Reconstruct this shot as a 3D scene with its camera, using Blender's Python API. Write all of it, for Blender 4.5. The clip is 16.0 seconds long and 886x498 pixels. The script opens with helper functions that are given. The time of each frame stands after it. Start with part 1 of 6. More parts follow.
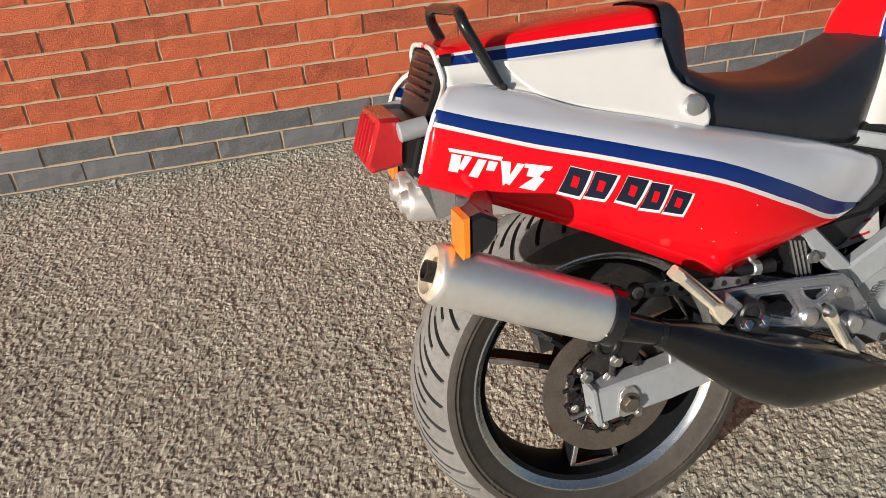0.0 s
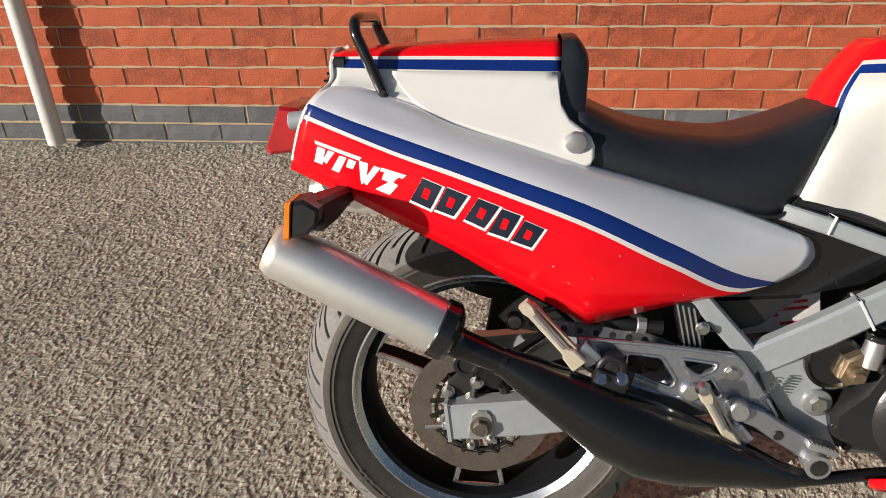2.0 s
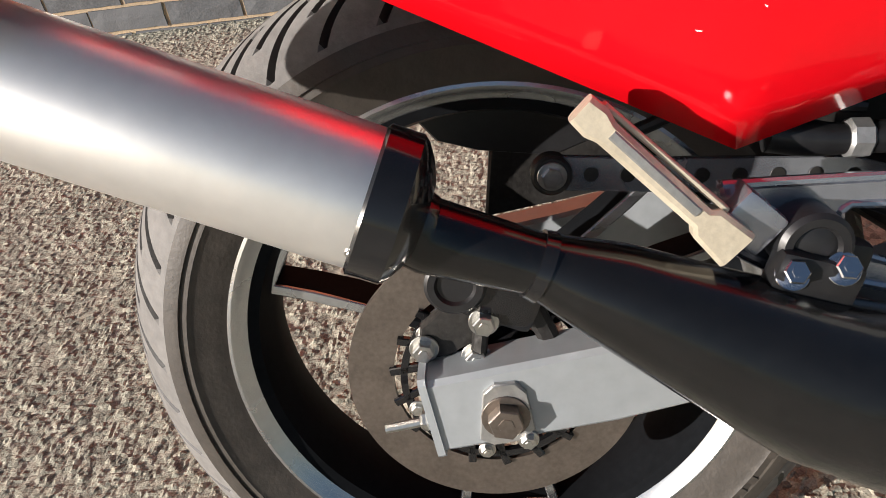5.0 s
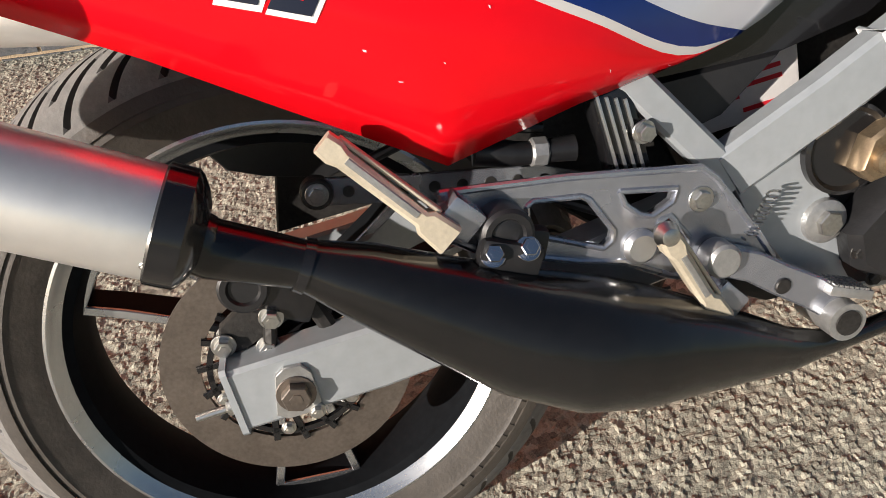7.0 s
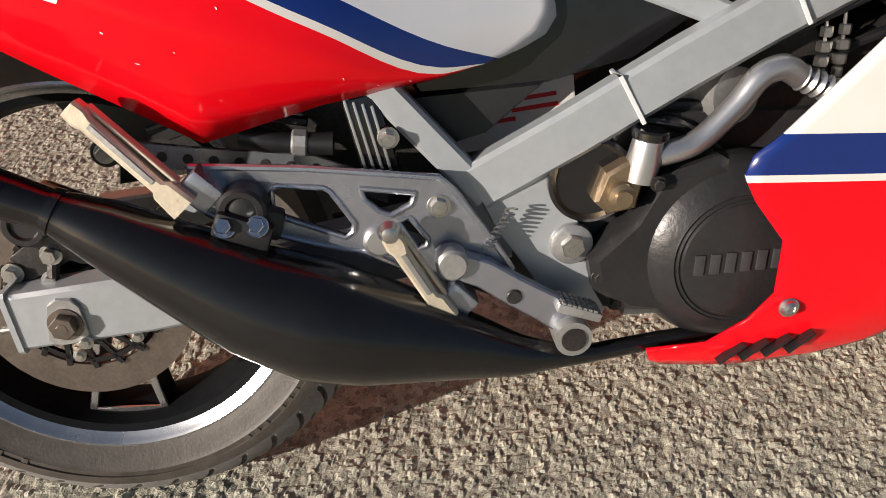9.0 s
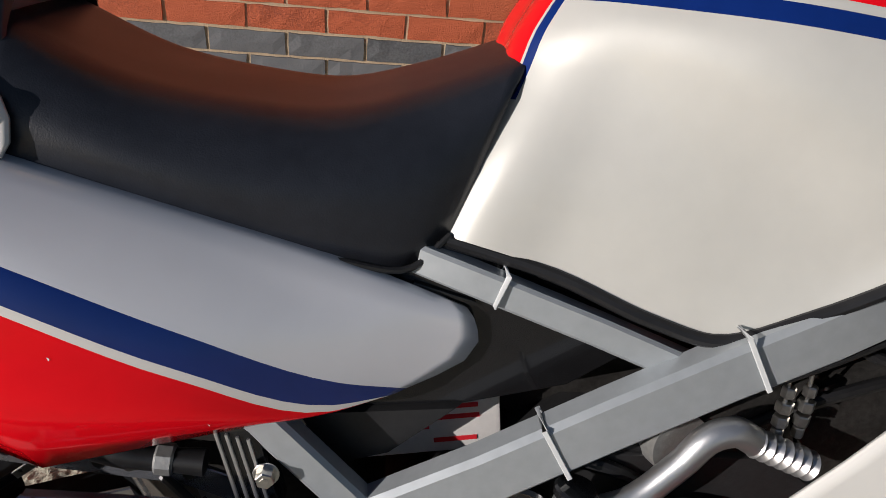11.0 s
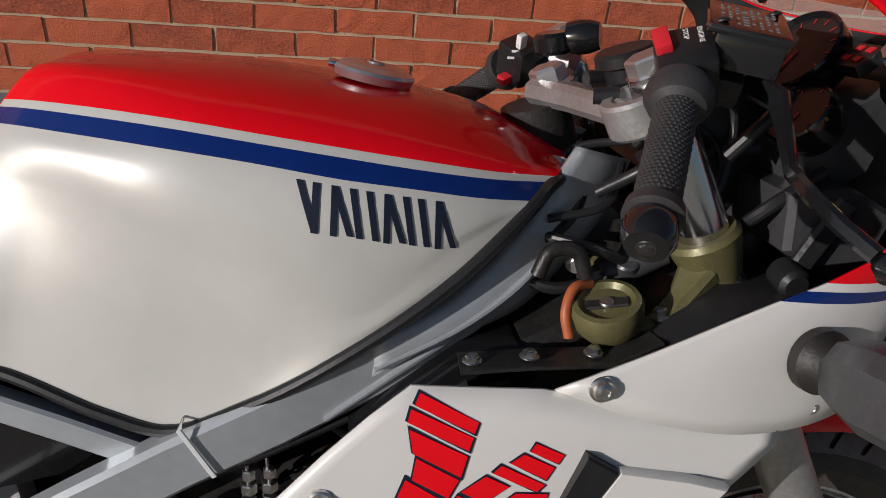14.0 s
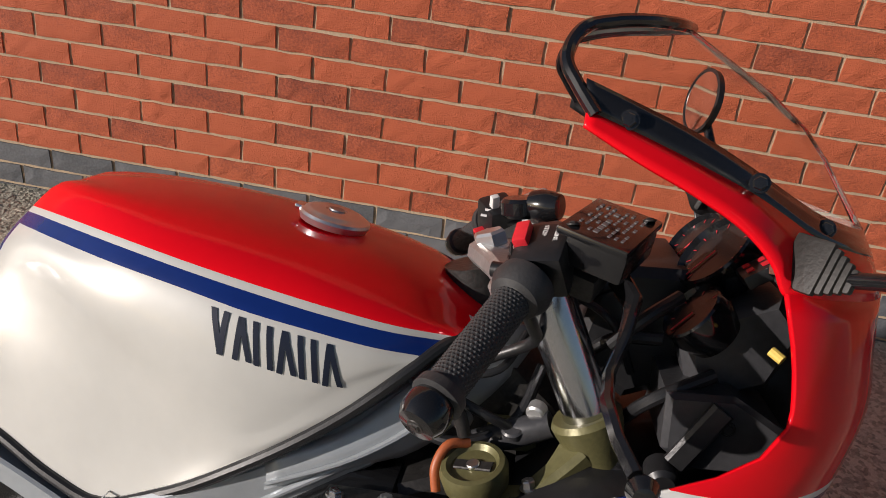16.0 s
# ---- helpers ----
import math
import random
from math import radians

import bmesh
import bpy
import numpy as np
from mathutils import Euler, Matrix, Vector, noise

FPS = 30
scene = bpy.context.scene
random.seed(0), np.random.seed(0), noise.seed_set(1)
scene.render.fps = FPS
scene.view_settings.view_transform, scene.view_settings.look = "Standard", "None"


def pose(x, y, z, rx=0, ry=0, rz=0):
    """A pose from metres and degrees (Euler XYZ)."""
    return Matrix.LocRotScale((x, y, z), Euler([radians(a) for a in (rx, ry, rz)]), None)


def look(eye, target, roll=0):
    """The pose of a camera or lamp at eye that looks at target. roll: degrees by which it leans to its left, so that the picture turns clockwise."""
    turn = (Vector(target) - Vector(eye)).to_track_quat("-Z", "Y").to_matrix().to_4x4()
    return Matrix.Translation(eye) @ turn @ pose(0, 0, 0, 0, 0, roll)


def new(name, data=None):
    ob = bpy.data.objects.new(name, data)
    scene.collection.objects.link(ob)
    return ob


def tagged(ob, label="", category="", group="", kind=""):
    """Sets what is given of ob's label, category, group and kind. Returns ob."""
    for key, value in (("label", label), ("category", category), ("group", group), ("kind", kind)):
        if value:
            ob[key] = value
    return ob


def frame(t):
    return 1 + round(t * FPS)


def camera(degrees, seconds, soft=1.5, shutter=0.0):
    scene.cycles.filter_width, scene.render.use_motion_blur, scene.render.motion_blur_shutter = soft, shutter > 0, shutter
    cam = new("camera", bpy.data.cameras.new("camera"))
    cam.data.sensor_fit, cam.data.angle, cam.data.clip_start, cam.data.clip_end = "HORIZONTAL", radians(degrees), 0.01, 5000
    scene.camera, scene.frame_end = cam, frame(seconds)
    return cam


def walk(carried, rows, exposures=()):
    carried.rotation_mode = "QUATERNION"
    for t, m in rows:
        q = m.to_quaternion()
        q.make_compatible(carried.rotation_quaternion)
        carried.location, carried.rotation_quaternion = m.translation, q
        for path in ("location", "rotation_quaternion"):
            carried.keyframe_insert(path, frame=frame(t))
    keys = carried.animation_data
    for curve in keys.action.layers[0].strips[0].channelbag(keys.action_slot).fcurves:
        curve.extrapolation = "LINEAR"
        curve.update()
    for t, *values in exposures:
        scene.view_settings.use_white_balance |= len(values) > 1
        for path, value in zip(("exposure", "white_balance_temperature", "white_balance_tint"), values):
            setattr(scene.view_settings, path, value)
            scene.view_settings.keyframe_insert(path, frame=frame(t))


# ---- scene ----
cam = camera(59.9, 16.0, soft=0.9)
PATH = [
    (0, (0.606, -2.606, 1.207), (1.005, -0.977, 0.117), -3.5),
    (0.5, (0.801, -2.643, 1.196), (0.963, -0.958, 0.131), -3.7),
    (1, (0.914, -2.741, 1.197), (0.965, -1.035, 0.154), -2.6),
    (1.5, (1.021, -2.825, 1.21), (0.993, -1.118, 0.167), -1.1),
    (2, (1.147, -2.723, 1.194), (0.967, -1.017, 0.166), -1.7),
    (2.5, (1.196, -2.596, 1.167), (0.862, -0.912, 0.14), -3.4),
    (3, (1.107, -2.477, 1.145), (0.785, -0.816, 0.08), -5.2),
    (3.5, (1.037, -2.331, 1.093), (0.82, -0.67, 0.0), -6.9),
    (4, (1.074, -2.222, 1.013), (0.936, -0.581, -0.123), -9.0),
    (4.5, (1.113, -2.175, 0.882), (0.958, -0.572, -0.303), -10.2),
    (5, (1.112, -2.172, 0.737), (0.962, -0.572, -0.453), -9.0),
    (7.5, (1.192, -2.356, 0.811), (1.51, -0.782, -0.381), -4.4),
    (8, (1.261, -2.417, 0.798), (1.495, -0.84, -0.41), -2.7),
    (8.2, (1.314, -2.427, 0.792), (1.522, -0.868, -0.444), -2.4),
    (10.4, (1.478, -2.212, 0.963), (1.575, -0.590, -0.199), 7.9),
    (10.5, (1.478, -2.195, 0.962), (1.588, -0.568, -0.195), 8.0),
    (11, (1.516, -2.145, 0.999), (1.695, -0.535, -0.175), 6.7),
    (11.5, (1.615, -2.102, 1.077), (1.907, -0.478, -0.053), 6.9),
    (12, (1.66, -2.095, 1.099), (2.013, -0.459, 0.004), 5.7),
    (12.5, (1.706, -2.14, 1.111), (2.056, -0.499, 0.023), 5.1),
    (13, (1.785, -2.231, 1.125), (2.09, -0.578, 0.04), 5.1),
    (13.5, (1.851, -2.247, 1.128), (2.132, -0.587, 0.049), 5.1),
    (14, (1.932, -2.185, 1.11), (2.205, -0.53, 0.02), 6.5),
    (14.5, (1.994, -2.133, 1.106), (2.271, -0.491, -0.003), 7.5),
    (15, (2.047, -2.132, 1.138), (2.267, -0.448, 0.081), 8.3),
    (15.5, (2.108, -2.187, 1.171), (2.129, -0.433, 0.209), 8.4),
    (16, (2.156, -2.21, 1.207), (1.969, -0.442, 0.291), 7.4),
]
EXPOSURES = [(0, 0.0, 6250, 12), (1.5, 0.0, 6250, 12), (3, -0.12, 6200, 12), (4, -0.3, 6100, 12), (4.5, -0.05, 6050, 13), (5, 0.27, 6150, 13), (7.5, 0.2, 6400, 14), (8.2, 0.3, 6650, 15),
             (10.4, -0.42, 6000, 14), (11, -0.5, 6000, 14), (11.5, -0.65, 6050, 15), (14, -0.8, 5900, 15), (15.5, -0.36, 6050, 16), (16, -0.36, 6150, 16)]
walk(cam, [(t, look(eye, target, roll)) for t, eye, target, roll in PATH], EXPOSURES)

# ---- light ----
SUN_EL, SUN_OFF = 14.5, 60.0          # elevation; angle away from the wall's normal, towards -x
to_sun = Vector((-math.sin(radians(SUN_OFF)) * math.cos(radians(SUN_EL)), -math.cos(radians(SUN_OFF)) * math.cos(radians(SUN_EL)), math.sin(radians(SUN_EL))))
world = bpy.data.worlds.new("sky")
scene.world = world
world.use_nodes = True
wt = world.node_tree
sky = wt.nodes.new("ShaderNodeTexSky")
sky.sky_type, sky.sun_disc = "NISHITA", False
sky.sun_elevation = radians(SUN_EL)
sky.sun_rotation = math.atan2(to_sun.x, to_sun.y)
wt.links.new(sky.outputs[0], wt.nodes["Background"].inputs[0])
wt.nodes["Background"].inputs[1].default_value = 0.070
sun = new("sun", bpy.data.lights.new("sun", "SUN"))
sun.data.energy, sun.data.angle, sun.data.color = 6.25, radians(0.53), (1.0, 0.91, 0.79)
sun.matrix_world = look((0, 0, 0), -to_sun)


# ---- materials ----
def mat(name, color, rough=0.5, metal=0.0, var=0.12, scale=12.0, bump=0.0, bump_scale=60.0, coat=0.0, rough_var=0.1, second=None, spec=0.5, island=0.0, random_ob=0.0):
    m = bpy.data.materials.new(name)
    m.use_nodes = True
    t = m.node_tree
    b = t.nodes["Principled BSDF"]
    b.inputs["Roughness"].default_value, b.inputs["Metallic"].default_value = rough, metal
    b.inputs["Coat Weight"].default_value, b.inputs["Coat Roughness"].default_value = coat, 0.04
    b.inputs["Specular IOR Level"].default_value = spec
    co = t.nodes.new("ShaderNodeTexCoord")
    n1 = t.nodes.new("ShaderNodeTexNoise")
    n1.inputs["Scale"].default_value, n1.inputs["Detail"].default_value = scale, 6
    n2 = t.nodes.new("ShaderNodeTexNoise")
    n2.inputs["Scale"].default_value, n2.inputs["Detail"].default_value = scale * 9, 4
    for n in (n1, n2):
        t.links.new(co.outputs["Object"], n.inputs["Vector"])
    add = t.nodes.new("ShaderNodeMath")
    add.operation = "ADD"
    t.links.new(n1.outputs["Fac"], add.inputs[0])
    t.links.new(n2.outputs["Fac"], add.inputs[1])
    val = add.outputs[0]
    if island or random_ob:
        extra = t.nodes.new("ShaderNodeMath")
        extra.operation = "MULTIPLY_ADD"
        if random_ob:
            src = t.nodes.new("ShaderNodeObjectInfo").outputs["Random"]
        else:
            src = t.nodes.new("ShaderNodeNewGeometry").outputs["Random Per Island"]
        t.links.new(src, extra.inputs[0])
        extra.inputs[1].default_value = island or random_ob
        t.links.new(val, extra.inputs[2])
        val = extra.outputs[0]
    ramp = t.nodes.new("ShaderNodeValToRGB")
    lo, hi = ramp.color_ramp.elements
    lo.position, hi.position = 0.35, 0.68
    c2 = second or [c * (1 - var) for c in color]
    c1 = [min(1, c * (1 + var)) for c in color]
    lo.color, hi.color = (*c2, 1), (*c1, 1)
    half = t.nodes.new("ShaderNodeMath")
    half.operation = "MULTIPLY"
    half.inputs[1].default_value = 0.5
    t.links.new(val, half.inputs[0])
    t.links.new(half.outputs[0], ramp.inputs[0])
    t.links.new(ramp.outputs[0], b.inputs["Base Color"])
    if rough_var:
        rr = t.nodes.new("ShaderNodeMapRange")
        rr.inputs["To Min"].default_value, rr.inputs["To Max"].default_value = max(0.02, rough - rough_var), min(1, rough + rough_var)
        t.links.new(n1.outputs["Fac"], rr.inputs["Value"])
        t.links.new(rr.outputs[0], b.inputs["Roughness"])
    if bump:
        nb = t.nodes.new("ShaderNodeTexNoise")
        nb.inputs["Scale"].default_value, nb.inputs["Detail"].default_value = bump_scale, 5
        t.links.new(co.outputs["Object"], nb.inputs["Vector"])
        bp = t.nodes.new("ShaderNodeBump")
        bp.inputs["Strength"].default_value, bp.inputs["Distance"].default_value = bump, 0.004
        t.links.new(nb.outputs["Fac"], bp.inputs["Height"])
        t.links.new(bp.outputs[0], b.inputs["Normal"])
    return m


M_WHITE = mat("white_paint", (0.70, 0.69, 0.655), 0.30, 0.0, 0.02, 4, coat=0.6, rough_var=0.05)
M_PEARL = mat("pearl_white_paint", (0.585, 0.580, 0.540), 0.36, 0.12, 0.03, 5, coat=0.7, rough_var=0.06)
# white shoulder, with its shading and sky sheen put into a cool silver
M_SHOULDER_TONE = mat("shoulder_sheen_tone", (0.76, 0.77, 0.81), 0.22, 0.2, 0.02, 4, coat=0.8, rough_var=0.05)
M_RED = mat("red_paint", (0.80, 0.004, 0.010), 0.10, 0.0, 0.03, 5, coat=0.15, rough_var=0.03, spec=0.2)
M_NAVY = mat("navy_stripe", (0.004, 0.021, 0.15), 0.22, 0.0, 0.08, 6, coat=0.6, rough_var=0.05)
M_INK = mat("ink_decal", (0.008, 0.012, 0.028), 0.35, 0.0, 0.1, 10)
M_DECAL_WHITE = mat("white_decal", (0.82, 0.82, 0.80), 0.35, 0.0, 0.03, 10)
M_VINYL = mat("black_vinyl", (0.015, 0.017, 0.023), 0.32, 0.0, 0.2, 10, bump=0.10, bump_scale=700, rough_var=0.08)
M_BLACK = mat("satin_black_plastic", (0.014, 0.014, 0.015), 0.38, 0.0, 0.25, 14, bump=0.05, bump_scale=300)
M_GLOSS_BLACK = mat("gloss_black_paint", (0.010, 0.010, 0.011), 0.16, 0.0, 0.2, 12, coat=0.4, rough_var=0.06)
M_PIPE_BLACK = mat("black_exhaust_paint", (0.007, 0.0068, 0.007), 0.22, 0.0, 0.3, 9, bump=0.12, bump_scale=30, rough_var=0.08, coat=0.35)
# greyer than satin black: fading, plus sky brightness put into the colour
M_FADED_SKYLIT = mat("faded_skylit_black_plastic", (0.045, 0.045, 0.048), 0.34, 0.0, 0.2, 18, bump=0.08, bump_scale=250)
M_RUBBER = mat("tyre_rubber", (0.018, 0.0158, 0.0135), 0.55, 0.0, 0.25, 8, bump=0.15, bump_scale=260)
M_SIDEWALL = mat("dusty_sidewall_rubber", (0.056, 0.048, 0.040), 0.55, 0.0, 0.3, 7, bump=0.12, bump_scale=260)
M_TREAD = mat("worn_tread", (0.17, 0.163, 0.155), 0.75, 0.0, 0.25, 10, bump=0.2, bump_scale=220)
M_GREY = mat("silver_frame_paint", (0.40, 0.43, 0.45), 0.34, 0.35, 0.08, 9, bump=0.03, bump_scale=90)
M_ALU = mat("brushed_aluminium", (0.66, 0.66, 0.66), 0.32, 0.9, 0.06, 7, bump=0.04, bump_scale=500, rough_var=0.1)
M_CAN = mat("silencer_aluminium", (0.90, 0.89, 0.86), 0.36, 0.82, 0.05, 6, bump=0.05, bump_scale=25, rough_var=0.08)
M_CAST = mat("cast_alloy", (0.42, 0.42, 0.41), 0.42, 0.7, 0.15, 20, bump=0.15, bump_scale=200)
M_STEEL = mat("zinc_steel", (0.62, 0.61, 0.58), 0.3, 1.0, 0.15, 30)
M_CHROME = mat("chrome", (0.66, 0.67, 0.70), 0.18, 1.0, 0.05, 8, rough_var=0.04)
M_MIRROR = mat("silvered_glass", (0.88, 0.88, 0.88), 0.03, 1.0, 0.0, 8, rough_var=0)
M_DISC = mat("brake_disc_steel", (0.20, 0.17, 0.145), 0.36, 0.75, 0.2, 30, bump=0.1, bump_scale=120)
M_CREAM = mat("raw_cast_peg", (0.62, 0.55, 0.42), 0.45, 0.35, 0.12, 30, bump=0.15, bump_scale=150)
M_OLIVE = mat("olive_anodised_casting", (0.14, 0.13, 0.055), 0.42, 0.3, 0.15, 25, bump=0.1, bump_scale=200)
M_RIM = mat("grey_black_wheel_paint", (0.010, 0.011, 0.0125), 0.45, 0.0, 0.2, 15, spec=0.012)
M_RIMLIP = mat("machined_rim_lip", (0.58, 0.59, 0.60), 0.26, 0.95, 0.06, 15)
M_PLATE = mat("polished_plate", (0.40, 0.42, 0.47), 0.25, 0.8, 0.12, 12, bump=0.04, bump_scale=100)
M_REDLENS = mat("red_lens_plastic", (0.42, 0.012, 0.018), 0.16, 0.0, 0.15, 40, coat=0.5, rough_var=0.04)
M_AMBER = mat("amber_lens", (0.75, 0.22, 0.015), 0.18, 0.0, 0.1, 90, bump=0.25, bump_scale=500)
M_GRIP = mat("grip_rubber", (0.03, 0.03, 0.031), 0.55, 0.0, 0.2, 30, bump=0.1, bump_scale=400)
# dark metal parts, and the dark filler blocks inside engine and nose
M_DARKMETAL = mat("dirty_dark_metal_and_fill", (0.035, 0.033, 0.031), 0.45, 0.4, 0.4, 22, bump=0.2, bump_scale=150)
M_ENGINE = mat("engine_black_paint", (0.022, 0.022, 0.023), 0.36, 0.1, 0.2, 16, bump=0.12, bump_scale=150)
M_COPPER = mat("brass_fitting", (0.33, 0.25, 0.16), 0.38, 0.8, 0.2, 40)
M_ORANGE = mat("orange_hose", (0.40, 0.10, 0.03), 0.5, 0.0, 0.15, 30)
M_YELLOW = mat("yellow_connector", (0.65, 0.48, 0.10), 0.5, 0.0, 0.1, 30)
M_TIE = mat("white_nylon_tie", (0.68, 0.70, 0.70), 0.45, 0.0, 0.05, 30)
M_SWRED = mat("red_switch_plastic", (0.60, 0.02, 0.03), 0.4, 0.0, 0.08, 30)
M_DIAL = mat("dial_face", (0.018, 0.016, 0.016), 0.2, 0.0, 0.15, 30)
M_PVC = mat("white_pvc_pipe", (0.70, 0.68, 0.64), 0.4, 0.0, 0.08, 5, bump=0.02)
M_LEAF = mat("weed_leaf", (0.07, 0.12, 0.025), 0.6, 0.0, 0.3, 60)
M_MORTAR = mat("mortar", (0.47, 0.36, 0.24), 0.95, 0.0, 0.16, 14, bump=0.6, bump_scale=300, rough_var=0)
M_LETTER = mat("worn_cast_lettering", (0.20, 0.20, 0.20), 0.5, 0.3, 0.2, 60)
M_LABEL = mat("battery_white_case", (0.70, 0.68, 0.66), 0.45, 0.0, 0.05, 20)


def brick_material(name, a, b, amount, bumps):
    m = mat(name, a, 0.82, 0.0, 0.2, 16, second=b, rough_var=0.06, random_ob=amount)
    t = m.node_tree
    bs = t.nodes["Principled BSDF"]
    co = t.nodes.new("ShaderNodeTexCoord")
    ob = t.nodes.new("ShaderNodeObjectInfo")
    shift = t.nodes.new("ShaderNodeVectorMath")
    shift.operation = "MULTIPLY_ADD"
    shift.inputs[1].default_value = (1.0, 1.0, 2.4)
    t.links.new(co.outputs["Object"], shift.inputs[0])
    t.links.new(ob.outputs["Location"], shift.inputs[2])
    heights = None
    for sc, w, kind in ((40, 0.16, "n"), (150, 0.5, "n")):
        n = t.nodes.new("ShaderNodeTexNoise")
        n.inputs["Scale"].default_value, n.inputs["Detail"].default_value, n.inputs["Distortion"].default_value = sc, 6, 0.8
        t.links.new(shift.outputs[0], n.inputs["Vector"])
        k = t.nodes.new("ShaderNodeMath")
        k.operation = "MULTIPLY_ADD"
        k.inputs[1].default_value = w
        t.links.new(n.outputs["Fac"], k.inputs[0])
        if heights:
            t.links.new(heights, k.inputs[2])
        heights = k.outputs[0]
    bp = t.nodes.new("ShaderNodeBump")
    bp.inputs["Strength"].default_value, bp.inputs["Distance"].default_value = bumps, 0.012
    t.links.new(heights, bp.inputs["Height"])
    t.links.new(bp.outputs[0], bs.inputs["Normal"])
    return m


M_BRICK = brick_material("red_brick", (0.43, 0.100, 0.040), (0.18, 0.042, 0.024), 0.85, 0.9)
M_BLUEBRICK = brick_material("blue_engineering_brick", (0.108, 0.112, 0.118), (0.062, 0.065, 0.070), 0.6, 0.3)

# asphalt: dark binder with pale chippings
M_ASPHALT = bpy.data.materials.new("asphalt")
M_ASPHALT.use_nodes = True
at = M_ASPHALT.node_tree
ab = at.nodes["Principled BSDF"]
ab.inputs["Roughness"].default_value = 0.9
aco = at.nodes.new("ShaderNodeTexCoord")
av = at.nodes.new("ShaderNodeTexVoronoi")
av.inputs["Scale"].default_value = 95
an = at.nodes.new("ShaderNodeTexNoise")
an.inputs["Scale"].default_value, an.inputs["Detail"].default_value = 1.3, 5
ar = at.nodes.new("ShaderNodeValToRGB")
ar.color_ramp.elements[0].position, ar.color_ramp.elements[1].position = 0.1, 0.95
ar.color_ramp.elements[0].color, ar.color_ramp.elements[1].color = (0.135, 0.131, 0.107, 1), (0.57, 0.545, 0.44, 1)
mid = ar.color_ramp.elements.new(0.55)
mid.color = (0.39, 0.372, 0.295, 1)
asep = at.nodes.new("ShaderNodeSeparateColor")
am = at.nodes.new("ShaderNodeMath")
am.operation = "MULTIPLY_ADD"
am.inputs[1].default_value, am.inputs[2].default_value = 0.60, 0.04
an2 = at.nodes.new("ShaderNodeMath")
an2.operation = "MULTIPLY_ADD"
an2.inputs[1].default_value = 0.4
for n in (av, an):
    at.links.new(aco.outputs["Object"], n.inputs["Vector"])
at.links.new(av.outputs["Color"], asep.inputs[0])
at.links.new(asep.outputs[0], am.inputs[0])
at.links.new(an.outputs["Fac"], an2.inputs[0])
at.links.new(am.outputs[0], an2.inputs[2])
ag = at.nodes.new("ShaderNodeTexNoise")
ag.inputs["Scale"].default_value, ag.inputs["Detail"].default_value = 420, 4
at.links.new(aco.outputs["Object"], ag.inputs["Vector"])
an3 = at.nodes.new("ShaderNodeMath")
an3.operation = "MULTIPLY_ADD"
an3.inputs[1].default_value = 0.9
ash = at.nodes.new("ShaderNodeMath")
ash.operation = "SUBTRACT"
ash.inputs[1].default_value = 0.45
at.links.new(ag.outputs["Fac"], an3.inputs[0])
at.links.new(an2.outputs[0], an3.inputs[2])
at.links.new(an3.outputs[0], ash.inputs[0])
at.links.new(ash.outputs[0], ar.inputs[0])
at.links.new(ar.outputs[0], ab.inputs["Base Color"])
abp = at.nodes.new("ShaderNodeBump")
abp.inputs["Strength"].default_value, abp.inputs["Distance"].default_value = 0.6, 0.003
at.links.new(ag.outputs["Fac"], abp.inputs["Height"])
at.links.new(abp.outputs[0], ab.inputs["Normal"])

# clear screen: see-through sheet with a mirror sheen at grazing angles
M_SCREEN = bpy.data.materials.new("clear_screen")
M_SCREEN.use_nodes = True
st = M_SCREEN.node_tree
tr, gl, mx, fr = (st.nodes.new(k) for k in ("ShaderNodeBsdfTransparent", "ShaderNodeBsdfGlossy", "ShaderNodeMixShader", "ShaderNodeFresnel"))
tr.inputs[0].default_value = (0.98, 0.975, 0.965, 1)
gl.inputs["Roughness"].default_value = 0.04
fr.inputs[0].default_value = 1.045
st.links.new(fr.outputs[0], mx.inputs[0])
st.links.new(tr.outputs[0], mx.inputs[1])
st.links.new(gl.outputs[0], mx.inputs[2])
st.links.new(mx.outputs[0], st.nodes["Material Output"].inputs[0])


# pale see-through far border of the screen
M_PALE_EDGE = bpy.data.materials.new("pale_border")
M_PALE_EDGE.use_nodes = True
ft = M_PALE_EDGE.node_tree
f_clear, f_pale, f_mix = (ft.nodes.new(k) for k in ("ShaderNodeBsdfTransparent", "ShaderNodeBsdfDiffuse", "ShaderNodeMixShader"))
f_pale.inputs[0].default_value = (0.55, 0.68, 0.66, 1)
f_mix.inputs[0].default_value = 0.22
ft.links.new(f_clear.outputs[0], f_mix.inputs[1])
ft.links.new(f_pale.outputs[0], f_mix.inputs[2])
ft.links.new(f_mix.outputs[0], ft.nodes["Material Output"].inputs[0])


# ---- mesh helpers ----
def link_mesh(name, verts, faces, mats, parent=None, label="", idx=None, smooth=True, sharp=35):
    me = bpy.data.meshes.new(name)
    me.from_pydata([tuple(v) for v in verts], [], [tuple(f) for f in faces])
    for m in mats if isinstance(mats, (list, tuple)) else [mats]:
        me.materials.append(m)
    if idx is not None:
        me.polygons.foreach_set("material_index", idx)
    me.update()
    if smooth:
        me.shade_smooth()
        me.set_sharp_from_angle(angle=radians(sharp))
    ob = new(name, me)
    if parent:
        ob.parent = parent
    if label:
        ob["label"] = label
    return ob


